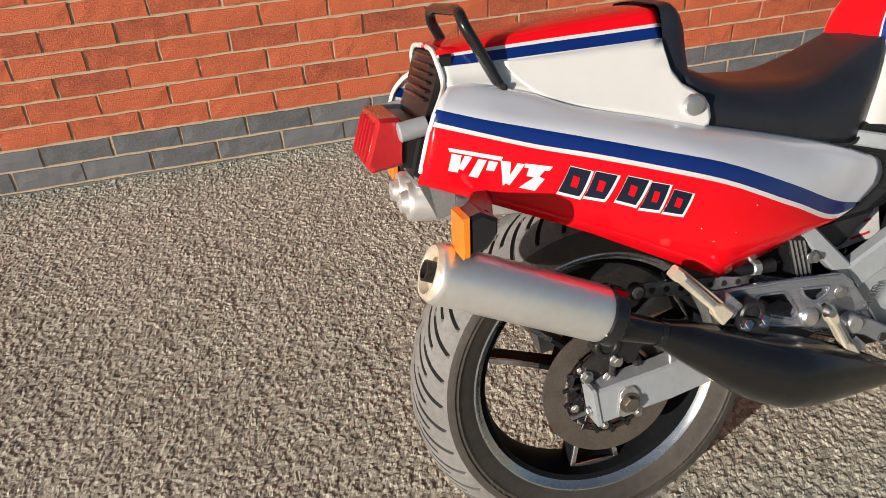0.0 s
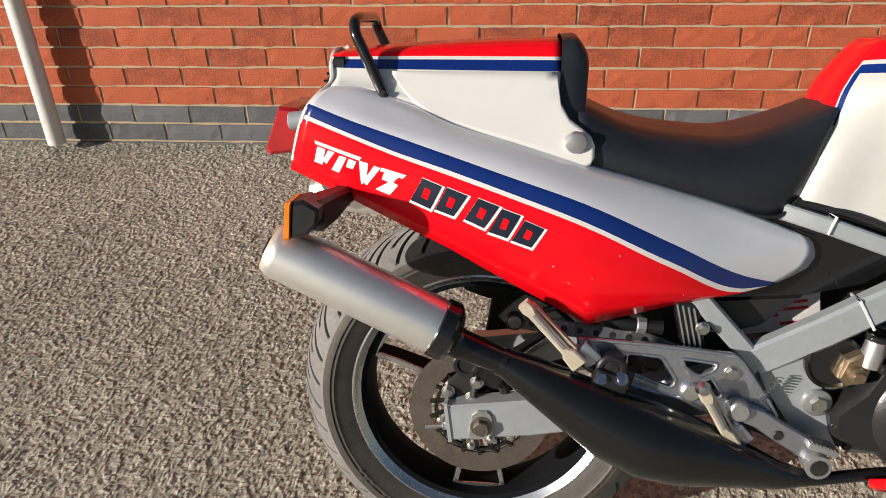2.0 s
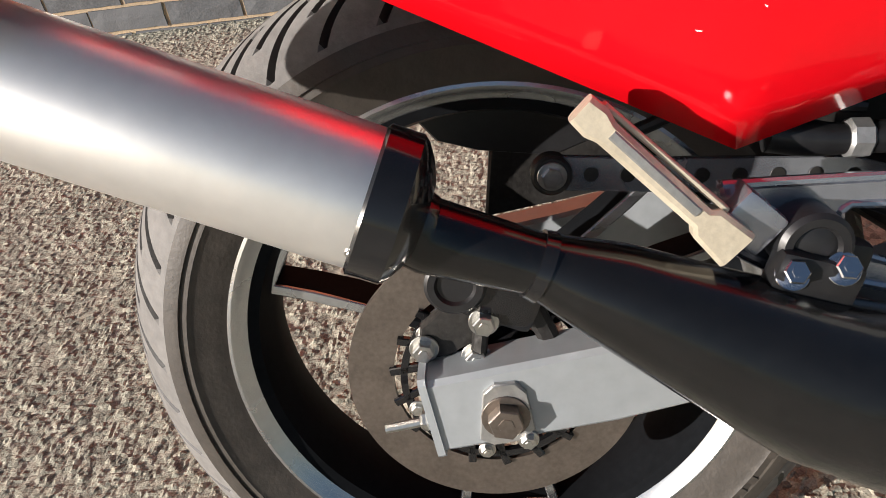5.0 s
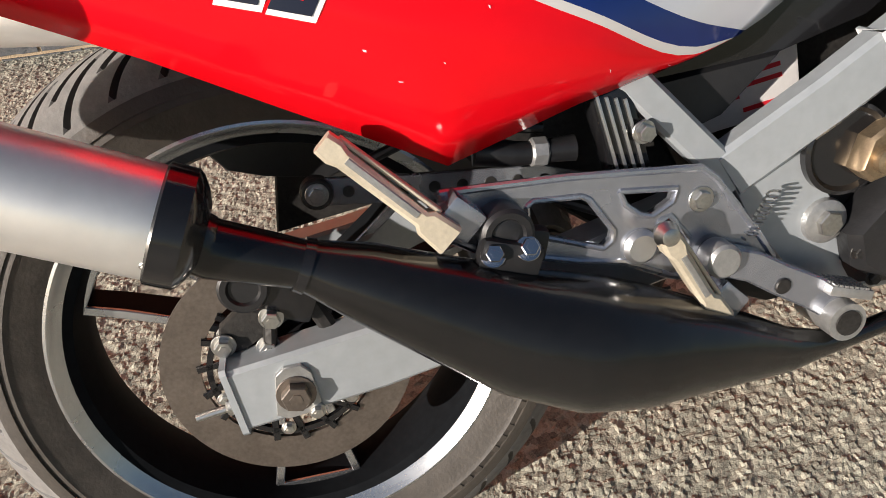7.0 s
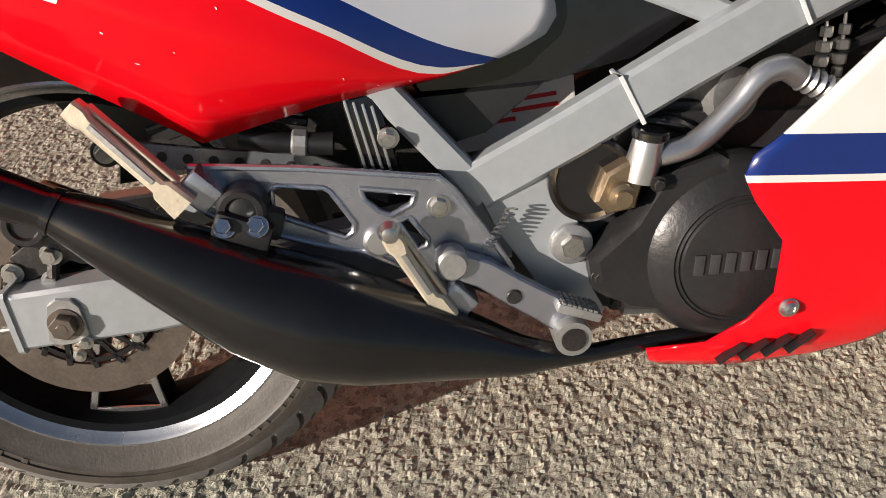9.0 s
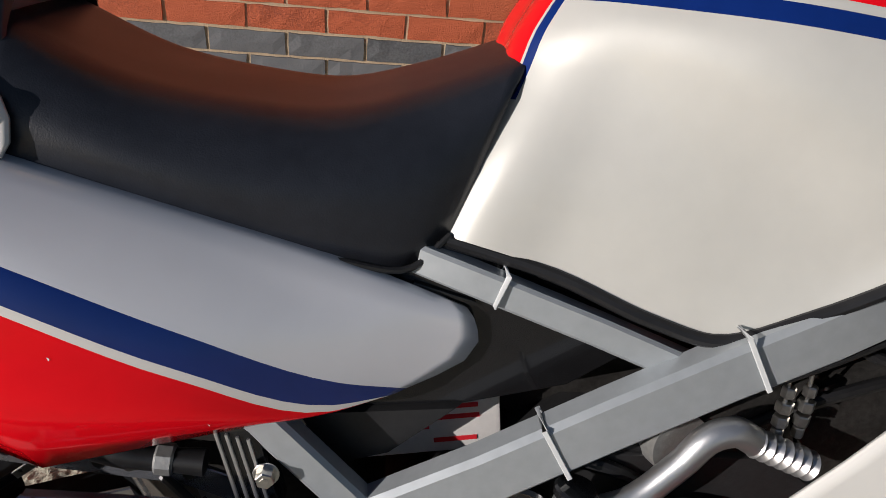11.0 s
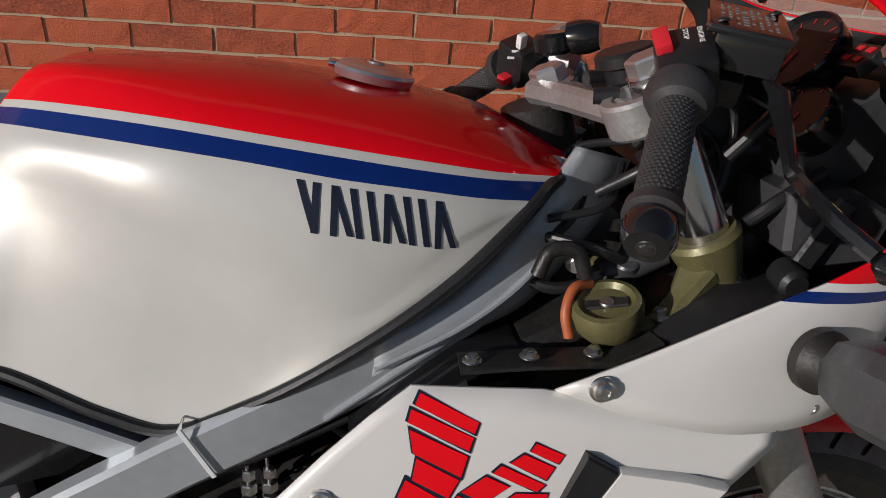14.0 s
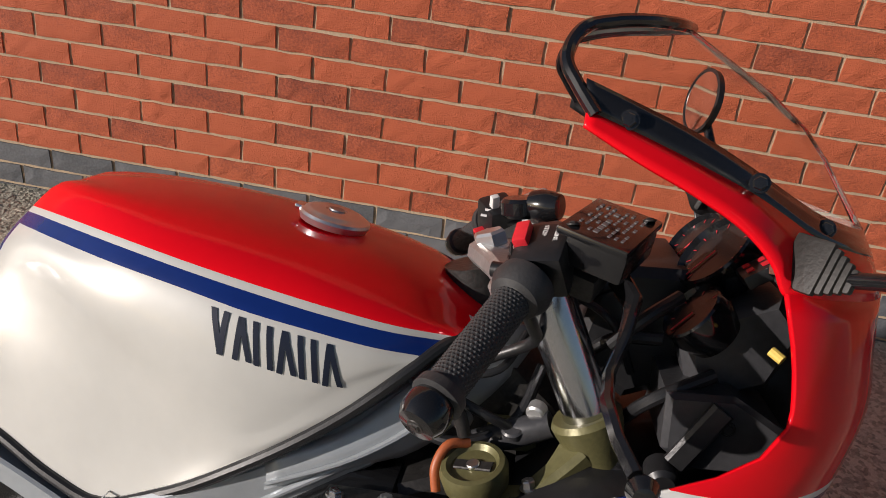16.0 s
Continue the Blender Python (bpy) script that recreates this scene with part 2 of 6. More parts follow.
def part(name, bm, material, parent, label="", smooth=True, sharp=35):
    """Links a bmesh as one mesh object under a thing or a part."""
    bmesh.ops.recalc_face_normals(bm, faces=bm.faces)
    me = bpy.data.meshes.new(name)
    bm.to_mesh(me)
    bm.free()
    for m in material if isinstance(material, (list, tuple)) else [material]:
        me.materials.append(m)
    if smooth:
        me.shade_smooth()
        me.set_sharp_from_angle(angle=radians(sharp))
    ob = new(name, me)
    if parent:
        ob.parent = parent
    if label:
        ob["label"] = label
    return ob


def spline(points, sub=6):
    """A smooth curve through the points, sub steps a stretch, with tangents weighted by the stretches' lengths."""
    p = np.array(points, float)
    d = np.maximum(np.linalg.norm(np.diff(p, axis=0), axis=1), 1e-6)
    v = np.diff(p, axis=0) / d[:, None]
    m = np.vstack([v[:1], (v[:-1] * d[1:, None] + v[1:] * d[:-1, None]) / (d[1:] + d[:-1])[:, None], v[-1:]])
    u = np.arange(sub)[:, None] / sub
    out = [(2 * u ** 3 - 3 * u * u + 1) * p[i] + (u ** 3 - 2 * u * u + u) * d[i] * m[i] + (3 * u * u - 2 * u ** 3) * p[i + 1] + (u ** 3 - u * u) * d[i] * m[i + 1] for i in range(len(d))]
    return np.vstack(out + [p[-1:]])


def polyline(points, sub=6):
    """Straight stretches between the points, sub steps each."""
    p = np.array(points, float)
    u = np.arange(sub)[:, None] / sub
    return np.vstack([p[i] + (p[i + 1] - p[i]) * u for i in range(len(p) - 1)] + [p[-1:]])


def add_tube(bm, points, radius, seg=10, sub=1, cap=True):
    pts = spline(points, sub) if sub > 1 else np.array(points, float)
    rad = np.interp(np.linspace(0, 1, len(pts)), np.linspace(0, 1, len(np.atleast_1d(radius))), np.atleast_1d(radius))
    up, rings = Vector((0, 1, 0.3)).normalized(), []
    for i, p in enumerate(pts):
        d = Vector(pts[min(i + 1, len(pts) - 1)] - pts[max(i - 1, 0)]).normalized()
        side = d.cross(up)
        side = side.normalized() if side.length > 1e-4 else d.orthogonal().normalized()
        up = side.cross(d).normalized()
        rings.append([bm.verts.new(Vector(p) + float(rad[i]) * (math.cos(a) * side + math.sin(a) * up)) for a in (2 * math.pi * k / seg for k in range(seg))])
    for a, b in zip(rings, rings[1:]):
        for k in range(seg):
            bm.faces.new((a[k], a[(k + 1) % seg], b[(k + 1) % seg], b[k]))
    if cap:
        bm.faces.new(rings[0][::-1])
        bm.faces.new(rings[-1])
    return bm


def tube(points, radius, seg=10, sub=1):
    return add_tube(bmesh.new(), points, radius, seg, sub)


def add_lathe(bm, profile, centre, axis=(0, 1, 0), seg=32, closed=False):
    """profile: (along, radius) pairs, turned round the axis through centre."""
    ax = Vector(axis).normalized()
    s = ax.orthogonal().normalized()
    t = ax.cross(s)
    c = Vector(centre)
    rings = []
    for a, r in ((float(p), float(q)) for p, q in profile):
        if r < 1e-6:
            rings.append([bm.verts.new(c + a * ax)])
        else:
            rings.append([bm.verts.new(c + a * ax + r * (math.cos(w) * s + math.sin(w) * t)) for w in (2 * math.pi * k / seg for k in range(seg))])
    pairs = list(zip(rings, rings[1:])) + ([(rings[-1], rings[0])] if closed else [])
    for a, b in pairs:
        for k in range(seg):
            q = (k + 1) % seg
            if len(a) == 1 and len(b) > 1:
                bm.faces.new((a[0], b[q], b[k]))
            elif len(b) == 1 and len(a) > 1:
                bm.faces.new((a[k], a[q], b[0]))
            elif len(a) > 1:
                bm.faces.new((a[k], a[q], b[q], b[k]))
    return bm


def lathe(profile, centre, axis=(0, 1, 0), seg=32, closed=False):
    return add_lathe(bmesh.new(), profile, centre, axis, seg, closed)


def disc_profile(h, r, chamfer=0.002):
    return [(-h / 2, 0), (-h / 2, r - chamfer), (-h / 2 + chamfer, r), (h / 2 - chamfer, r), (h / 2, r - chamfer), (h / 2, 0)]


def add_prism(bm, outline, y0, y1, bevel=0.0):
    """A plate: an outline in x, z between y0 and y1."""
    def ring(y, shrink):
        c = np.mean(outline, axis=0)
        return [bm.verts.new((x + (c[0] - x) * shrink, y, z + (c[1] - z) * shrink)) for x, z in outline]
    size = max(np.ptp(np.array(outline), axis=0).max(), 1e-6)
    s = 2 * bevel / size
    rings = [ring(y0, s), ring(y0 + bevel, 0), ring(y1 - bevel, 0), ring(y1, s)] if bevel else [ring(y0, 0), ring(y1, 0)]
    n = len(outline)
    for a, b in zip(rings, rings[1:]):
        for k in range(n):
            bm.faces.new((a[k], a[(k + 1) % n], b[(k + 1) % n], b[k]))
    bmesh.ops.triangulate(bm, faces=[bm.faces.new(rings[0]), bm.faces.new(rings[-1][::-1])])
    return bm


def prism(outline, y0, y1, bevel=0.0):
    return add_prism(bmesh.new(), outline, y0, y1, bevel)


def add_box(bm, centre, size, rot=(0, 0, 0), bevel=0.003):
    geo = bmesh.ops.create_cube(bm, size=1.0)
    m = pose(*centre, *rot) @ Matrix.Diagonal((*size, 1))
    bmesh.ops.transform(bm, matrix=m, verts=geo["verts"])
    if bevel:
        edges = {e for v in geo["verts"] for e in v.link_edges}
        bmesh.ops.bevel(bm, geom=list(edges), offset=bevel, segments=2, affect="EDGES", profile=0.6)
    return bm


def box(centre, size, rot=(0, 0, 0), bevel=0.003):
    return add_box(bmesh.new(), centre, size, rot, bevel)


def add_beam(bm, points, width, height, up=(0, 0, 1), bevel=0.004):
    """A rectangular tube along points; width across, height along up. Both may be lists."""
    pts = [Vector(p) for p in points]
    ws = np.interp(np.linspace(0, 1, len(pts)), np.linspace(0, 1, len(np.atleast_1d(width))), np.atleast_1d(width))
    hs = np.interp(np.linspace(0, 1, len(pts)), np.linspace(0, 1, len(np.atleast_1d(height))), np.atleast_1d(height))
    rings = []
    for i, p in enumerate(pts):
        d = (pts[min(i + 1, len(pts) - 1)] - pts[max(i - 1, 0)]).normalized()
        s = d.cross(Vector(up)).normalized()
        u = s.cross(d)
        w, h, b = float(ws[i]) / 2, float(hs[i]) / 2, bevel
        corner = [(-w + b, -h), (w - b, -h), (w, -h + b), (w, h - b), (w - b, h), (-w + b, h), (-w, h - b), (-w, -h + b)]
        rings.append([bm.verts.new(p + a * s + c * u) for a, c in corner])
    for a, b in zip(rings, rings[1:]):
        for k in range(8):
            bm.faces.new((a[k], a[(k + 1) % 8], b[(k + 1) % 8], b[k]))
    bm.faces.new(rings[0][::-1])
    bm.faces.new(rings[-1])
    return bm


def beam(points, width, height, up=(0, 0, 1), bevel=0.004):
    return add_beam(bmesh.new(), points, width, height, up, bevel)


def loft(name, rows, bands, mats, parent, label="", sub=6, cross=3, mirror=False, thick=0.0, inner=None, pick=None, straight=()):
    """A skin through rows of points, one spline a row. bands: the material of each stretch between two rows.
    mirror: the left half too, welded along y = 0 where the last row lies there. pick(row, column) may choose another material."""
    R = np.array([polyline(r, sub) if k in straight else spline(r, sub) for k, r in enumerate(rows)])
    S = np.array([spline(R[:, c], cross) for c in range(R.shape[1])]).transpose(1, 0, 2)
    n, w = S.shape[0], S.shape[1]
    verts = S.reshape(-1, 3)
    faces, idx = [], []
    for i in range(n - 1):
        for c in range(w - 1):
            faces.append((i * w + c, (i + 1) * w + c, (i + 1) * w + c + 1, i * w + c + 1))
            k = bands[i // cross]
            if pick is not None:
                k = pick(i / cross, c / sub, k)
            idx.append(k)
    if mirror:
        off = len(verts)
        other = verts * np.array([1, -1, 1])
        verts = np.vstack([verts, other])
        faces += [tuple(off + v for v in reversed(f)) for f in list(faces)]
        idx += idx
    ob = link_mesh(name, verts, faces, mats, parent, label, idx, sharp=50)
    bm = bmesh.new()
    bm.from_mesh(ob.data)
    bmesh.ops.remove_doubles(bm, verts=bm.verts, dist=0.0004)
    bmesh.ops.recalc_face_normals(bm, faces=bm.faces)
    bm.to_mesh(ob.data)
    bm.free()
    if thick:
        so = ob.modifiers.new("thickness", "SOLIDIFY")
        so.thickness, so.offset = thick, -1
        if inner is not None:
            so.material_offset = inner
    return ob


def surface_of(ob):
    from mathutils.bvhtree import BVHTree
    bm = bmesh.new()
    bm.from_mesh(ob.data)
    tree = BVHTree.FromBMesh(bm)
    bm.free()
    return tree


def decal(name, tree, quads, material, parent, lift=0.0012, n=5, label=""):
    """Flat marks laid on the right-hand skin: quads are four (x, z) corners, in order round."""
    for q in quads:
        verts, faces = [], []
        q = [np.array(c, float) for c in q]
        base = len(verts)
        for i in range(n + 1):
            for k in range(n + 1):
                a, b = i / n, k / n
                p = (1 - a) * ((1 - b) * q[0] + b * q[1]) + a * ((1 - b) * q[3] + b * q[2])
                hit, nor, _, _ = tree.ray_cast(Vector((p[0], -1.0, p[1])), Vector((0, 1, 0)))
                y = hit.y - lift if hit is not None else -0.15
                verts.append((p[0], y, p[1]))
        for i in range(n):
            for k in range(n):
                o = base + i * (n + 1) + k
                faces.append((o, o + 1, o + n + 2, o + n + 1))
        link_mesh(name, verts, faces, material, parent, label)


def add_bolt(bm, centre, axis=(0, 1, 0), r=0.008, h=0.008):
    ax = Vector(axis).normalized()
    add_lathe(bm, disc_profile(0.002, r * 1.35, 0.0005), Vector(centre), ax, 20)
    add_lathe(bm, disc_profile(h, r, 0.001), Vector(centre) - ax * h / 2, ax, 6)
    add_lathe(bm, [(-h - 0.0004, 0), (-h - 0.0004, r * 0.45), (-h + 0.001, r * 0.5)], Vector(centre), ax, 6)
    return bm


def bolt(centre, axis=(0, 1, 0), r=0.008, h=0.008):
    return add_bolt(bmesh.new(), centre, axis, r, h)


def row(*p):
    return [tuple(v) for v in p]

# ---- ground ----
def ground_height(x, y):
    return 0.012 + 0.042 * np.clip(y, -6, 0)


rng = np.random.default_rng(4)
STEP = 0.0037
gx = np.concatenate([[-400, -120, -40, -15, -6, -3, -1.6], np.arange(-1.3, 3.15, STEP), [3.3, 4, 6, 10, 18, 45, 120, 400]])
gy = np.concatenate([[-400, -120, -40, -15, -8, -5, -3.4, -2.6], np.arange(-2.35, 0.02, STEP), [0.3, 1, 4, 20, 100, 400]])
GX, GY = np.meshgrid(gx, gy)
fine = (GX > -1.31) & (GX < 3.16) & (GY > -2.36) & (GY < 0.03)


def chippings(X, Y, cell):
    """Stones set in the binder: flat-topped, each at its own height, with pits between them."""
    nx, ny = int(5.2 / cell), int(3.2 / cell)
    jx, jy, top = rng.uniform(0.1, 0.9, (nx, ny)), rng.uniform(0.1, 0.9, (nx, ny)), rng.uniform(0, 1, (nx, ny))
    u, v = (X + 1.6) / cell, (Y + 2.7) / cell
    iu, iv = np.floor(u).astype(int), np.floor(v).astype(int)
    f1, f2, ht = np.full(X.shape, 9.0), np.full(X.shape, 9.0), np.zeros(X.shape)
    for a in (-1, 0, 1):
        for b in (-1, 0, 1):
            p, q = np.clip(iu + a, 0, nx - 1), np.clip(iv + b, 0, ny - 1)
            d = np.hypot(iu + a + jx[p, q] - u, iv + b + jy[p, q] - v)
            nearer = d < f1
            f2 = np.where(nearer, f1, np.minimum(f2, d))
            ht = np.where(nearer, top[p, q], ht)
            f1 = np.minimum(f1, d)
    edge = np.clip((f2 - f1) / 0.45, 0, 1)
    return edge * (2 - edge) * np.clip(ht * 1.5 - 0.35, 0, 1)


GZ = ground_height(GX, GY)
FX, FY = np.clip(GX, -1.5, 3.4), np.clip(GY, -2.6, 0.3)
GZ = GZ + fine * (chippings(FX, FY, 0.0098) * 0.0030 + chippings(FX, FY, 0.021) * 0.0019 - 0.0022 + rng.uniform(-1, 1, GX.shape) * 0.0004)
GX = GX + fine * rng.uniform(-0.001, 0.001, GX.shape)
GY = GY + fine * rng.uniform(-0.001, 0.001, GY.shape)
h, w = GX.shape
gi = np.arange(h * w).reshape(h, w)
gf = np.stack([gi[:-1, :-1], gi[:-1, 1:], gi[1:, 1:], gi[1:, :-1]], -1).reshape(-1, 4)
ground = link_mesh("ground", np.stack([GX, GY, GZ], -1).reshape(-1, 3), gf.tolist(), M_ASPHALT, smooth=False)
tagged(ground, "coarse grey tarmac yard with pale stone chippings", "ground", kind="structure")

# ---- the motorcycle, on its side stand, leaning away from the camera ----
LEANING = 13.5
bike = new("motorcycle")
bike.matrix_world = pose(0, -1.70, 0, -LEANING, 0, 0)
tagged(bike, "red white and navy 1980s sports motorcycle on its side stand", "motorcycle")
AX, AZ = 1.098, 0.262                   # rear axle


def wheel(ax, az, tread, rim_r, half, name):
    hub = new(name)
    hub.parent = bike
    # tyre with cut tread: the mesh follows the slant of the grooves
    grooves, per, nl = 38, 22, 40
    na = grooves * per
    y = np.linspace(-half, half, nl)
    prof = tread - 0.045 * np.abs(y / half) ** 2.4
    J, Y = np.meshgrid(np.arange(na), y, indexing="ij")
    u = np.abs(Y) / half
    T = J * 2 * math.pi / na + 0.50 * u - 0.14 * u * u
    col = (J + np.where(Y > 0, per // 4, 0)) % per
    inner_cut = (col < 3) & (u > 0.08) & (u < 0.62)
    outer_cut = (np.abs(col - per // 2 - 1) < 1.5) & (u > 0.36) & (u < 0.93)
    cut = inner_cut | outer_cut
    R = prof[None, :] - np.where(cut, 0.0065, 0.0)
    P = np.stack([ax + R * np.cos(T), Y, az + R * np.sin(T)], -1).reshape(-1, 3)
    i = np.arange(na * nl).reshape(na, nl)
    j = np.roll(i, -1, axis=0)
    f = np.stack([i[:, :-1], i[:, 1:], j[:, 1:], j[:, :-1]], -1).reshape(-1, 4)
    cv = cut.reshape(-1)
    tyre = link_mesh("tyre", P, f.tolist(), [M_TREAD, M_RUBBER], hub, "tyre with worn grey tread and angled grooves", (cv[f].sum(axis=1) > 1).astype(int).tolist(), smooth=True, sharp=30)
    for s in (-1, 1):
        e = prof[-1]
        bm = lathe([(s * half, e), (s * (half + 0.003), e - 0.009), (s * (half + 0.0035), e - 0.013), (s * (half + 0.001), e - 0.0135), (s * (half + 0.002), (e + rim_r) / 2 + 0.004), (s * (half - 0.001), (e + rim_r) / 2), (s * (half - 0.004), rim_r + 0.012), (s * (half - 0.010), rim_r + 0.002), (s * (half - 0.014), rim_r - 0.008)], (ax, 0, az), seg=120)
        part("sidewall", bm, M_SIDEWALL, tyre)
    for a0 in (215, 305):
        for k in range(9):
            if k % 4 == 3:
                continue
            a = radians(a0 + 3.4 * k)
            c, q = Vector((math.cos(a), 0, math.sin(a))), (prof[-1] + rim_r) / 2 + 0.010
            bm = beam([Vector((ax, -half - 0.0018, az)) + c * (q - 0.006), Vector((ax, -half - 0.0022, az)) + c * (q + 0.006)], 0.0016, 0.008, up=(-math.sin(a), 0, math.cos(a)), bevel=0.0004)
            part("sidewall_mark", bm, M_SIDEWALL, hub)
    lip = half - 0.012
    bm = bmesh.new()
    for s in (-1, 1):
        add_lathe(bm, [(s * (lip - 0.006), rim_r + 0.001), (s * lip, rim_r), (s * (lip + 0.001), rim_r - 0.005), (s * (lip - 0.002), rim_r - 0.009), (s * (lip - 0.010), rim_r - 0.016), (s * (lip - 0.011), rim_r - 0.019)], (ax, 0, az), seg=120)
    part("rim_lip", bm, M_RIMLIP, hub, "bright machined rim edge")
    bm = bmesh.new()
    add_lathe(bm, [(-lip + 0.010, rim_r - 0.017), (-lip + 0.014, rim_r - 0.026), (-0.015, rim_r - 0.034), (0.015, rim_r - 0.034), (lip - 0.014, rim_r - 0.026), (lip - 0.010, rim_r - 0.017), (lip - 0.014, rim_r - 0.012), (-lip + 0.014, rim_r - 0.012)], (ax, 0, az), seg=96, closed=True)
    add_lathe(bm, [(-0.055, 0.0), (-0.055, 0.03), (-0.04, 0.05), (0.04, 0.05), (0.055, 0.03), (0.055, 0)], (ax, 0, az), seg=40)
    part("rim", bm, M_RIM, hub)
    for k in range(3):
        a = radians(-91 + 120 * k)
        bm = bmesh.new()
        edge = bmesh.new()
        for s in (-1, 1):
            p = []
            for r, d in ((0.045, 0.018), (0.10, 0.026), (0.16, 0.036), (rim_r - 0.034, 0.045)):
                p.append((ax + r * math.cos(a) - s * d * math.sin(a), 0, az + r * math.sin(a) + s * d * math.cos(a)))
            add_beam(bm, p, [0.060, 0.045, 0.040], 0.010, up=(-math.sin(a), 0, math.cos(a)), bevel=0.002)
            add_beam(edge, [(x, -0.0225 - 0.006 * (n < 1), z) for n, (x, _, z) in enumerate(p)][1:], 0.005, 0.0095, up=(-math.sin(a), 0, math.cos(a)), bevel=0.001)
        r = rim_r - 0.033
        q = [(ax + r * math.cos(a) - d * math.sin(a), -0.0225, az + r * math.sin(a) + d * math.cos(a)) for d in (-0.047, 0.047)]
        add_beam(edge, q, 0.005, 0.0095, up=(math.cos(a), 0, math.sin(a)), bevel=0.001)
        spoke = part("spoke", bm, M_RIM, hub)
        part("spoke_edge", edge, M_RIMLIP, spoke, "bright machined spoke edge")
    return hub


rear = wheel(AX, AZ, 0.326, 0.233, 0.070, "rear_wheel")
front = wheel(2.455, 0.235, 0.298, 0.205, 0.052, "front_wheel")


def brake_disc(ax, az, y, r0, r1):
    bm = lathe([(y - 0.0025, r0), (y - 0.0025, r1), (y + 0.0025, r1), (y + 0.0025, r0)], (ax, 0, az), seg=90, closed=True)
    d = part("brake_disc", bm, M_DISC, bike, "brownish steel brake disc with drilled carrier")
    bm = bmesh.new()
    add_lathe(bm, [(y - 0.006, 0.028), (y - 0.006, r0 * 0.62), (y + 0.001, r0 * 0.62), (y + 0.001, 0.028)], (ax, 0, az), seg=40, closed=True)
    for k in range(18):
        a = 2 * math.pi * k / 18
        b = a + 0.19
        arm_bm = bmesh.new()
        add_beam(arm_bm, [(ax + r0 * 0.6 * math.cos(a), y - 0.003, az + r0 * 0.6 * math.sin(a)), (ax + r0 * 1.03 * math.cos(b), y - 0.003, az + r0 * 1.03 * math.sin(b))], 0.007, 0.006, up=(0, 1, 0), bevel=0.001)
        part("carrier_arm", arm_bm, M_GLOSS_BLACK, d)
    add_lathe(bm, [(y - 0.006, r0 * 0.86), (y - 0.006, r0 * 0.93), (y, r0 * 0.93), (y, r0 * 0.86)], (ax, 0, az), seg=60, closed=True)
    part("disc_carrier", bm, M_GLOSS_BLACK, d)
    for k in range(6):
        a = 2 * math.pi * (k + 0.3) / 6
        part("disc_bolt", bolt((ax + r0 * 0.84 * math.cos(a), y - 0.007, az + r0 * 0.84 * math.sin(a)), r=0.0055, h=0.005), M_STEEL, d)


brake_disc(AX, AZ, -0.095, 0.084, 0.121)
brake_disc(2.455, 0.235, -0.075, 0.095, 0.130)

# rear brake caliper
cal = part("rear_caliper", box((1.105, -0.112, 0.360), (0.075, 0.05, 0.058), (0, 25, 0), 0.008), M_GLOSS_BLACK, bike, "black rear brake caliper with zinc bolts")
part("piston_cap", lathe([(0.0, 0.0225), (-0.024, 0.0225), (-0.026, 0.020), (-0.026, 0.015), (-0.023, 0.013), (-0.023, 0.0)], (1.077, -0.118, 0.368), seg=32), M_BLACK, cal)
bm = bmesh.new()
add_prism(bm, [(1.040, 0.295), (1.065, 0.30), (1.115, 0.325), (1.12, 0.35), (1.08, 0.35), (1.045, 0.325)], -0.122, -0.108, 0.002)
add_beam(bm, [(1.095, -0.125, 0.345), (1.085, -0.13, 0.29)], 0.012, 0.012)
add_beam(bm, [(1.125, -0.12, 0.35), (1.15, -0.12, 0.285)], 0.014, 0.016)
part("caliper_bracket", bm, M_DARKMETAL, cal)
for c in ((1.094, -0.136, 0.334), (1.046, -0.124, 0.309), (1.085, -0.126, 0.300)):
    part("caliper_bolt", bolt(c, r=0.0085, h=0.009), M_STEEL, cal)
part("brake_hose", tube([(1.13, -0.115, 0.375), (1.16, -0.125, 0.365), (1.19, -0.13, 0.335), (1.20, -0.12, 0.30)], 0.004, 8, 6), M_STEEL, cal)

# swingarm
for side in (-1, 1):
    bm = beam([(1.050, side * 0.134, 0.2655), (1.18, side * 0.134, 0.281), (1.38, side * 0.125, 0.315), (1.56, side * 0.11, 0.345)], 0.042, [0.064, 0.066, 0.078])
    arm = part("swingarm", bm, M_GREY, bike, "pale silver box-section swingarm with chipped paint")
    if side < 0:
        part("adjuster_cap", beam([(1.045, -0.134, 0.265), (1.051, -0.134, 0.2657)], 0.047, 0.071), M_GREY, arm)
        part("adjuster_screw", tube([(1.008, -0.134, 0.246), (1.046, -0.134, 0.251)], 0.004, 10), M_STEEL, arm)
        part("adjuster_nut", lathe(disc_profile(0.007, 0.008), (1.040, -0.134, 0.2503), (1, 0, 0.13), 6), M_STEEL, arm)
        part("axle_plate", prism([(1.082, 0.247), (1.088, 0.287), (1.097, 0.294), (1.112, 0.294), (1.120, 0.285), (1.124, 0.252), (1.112, 0.243), (1.092, 0.241)], -0.1595, -0.154, 0.001), M_CAST, arm)
        part("axle_nut", bolt((1.103, -0.160, 0.266), r=0.0135, h=0.011), M_DISC, arm, "dull worn axle nut")
        part("pinch_bolt", bolt((1.118, -0.158, 0.243), r=0.006, h=0.006), M_STEEL, arm)

part("swingarm_brace", prism([(1.0351, 0.4509), (1.1272, 0.4611), (1.1748, 0.477), (1.224, 0.4564), (1.2445, 0.4143), (1.1698, 0.3903), (1.0998, 0.4029), (1.0613, 0.4167)], 0.070, 0.085, 0.003), M_BLACK, bike, "black plastic chain guard")

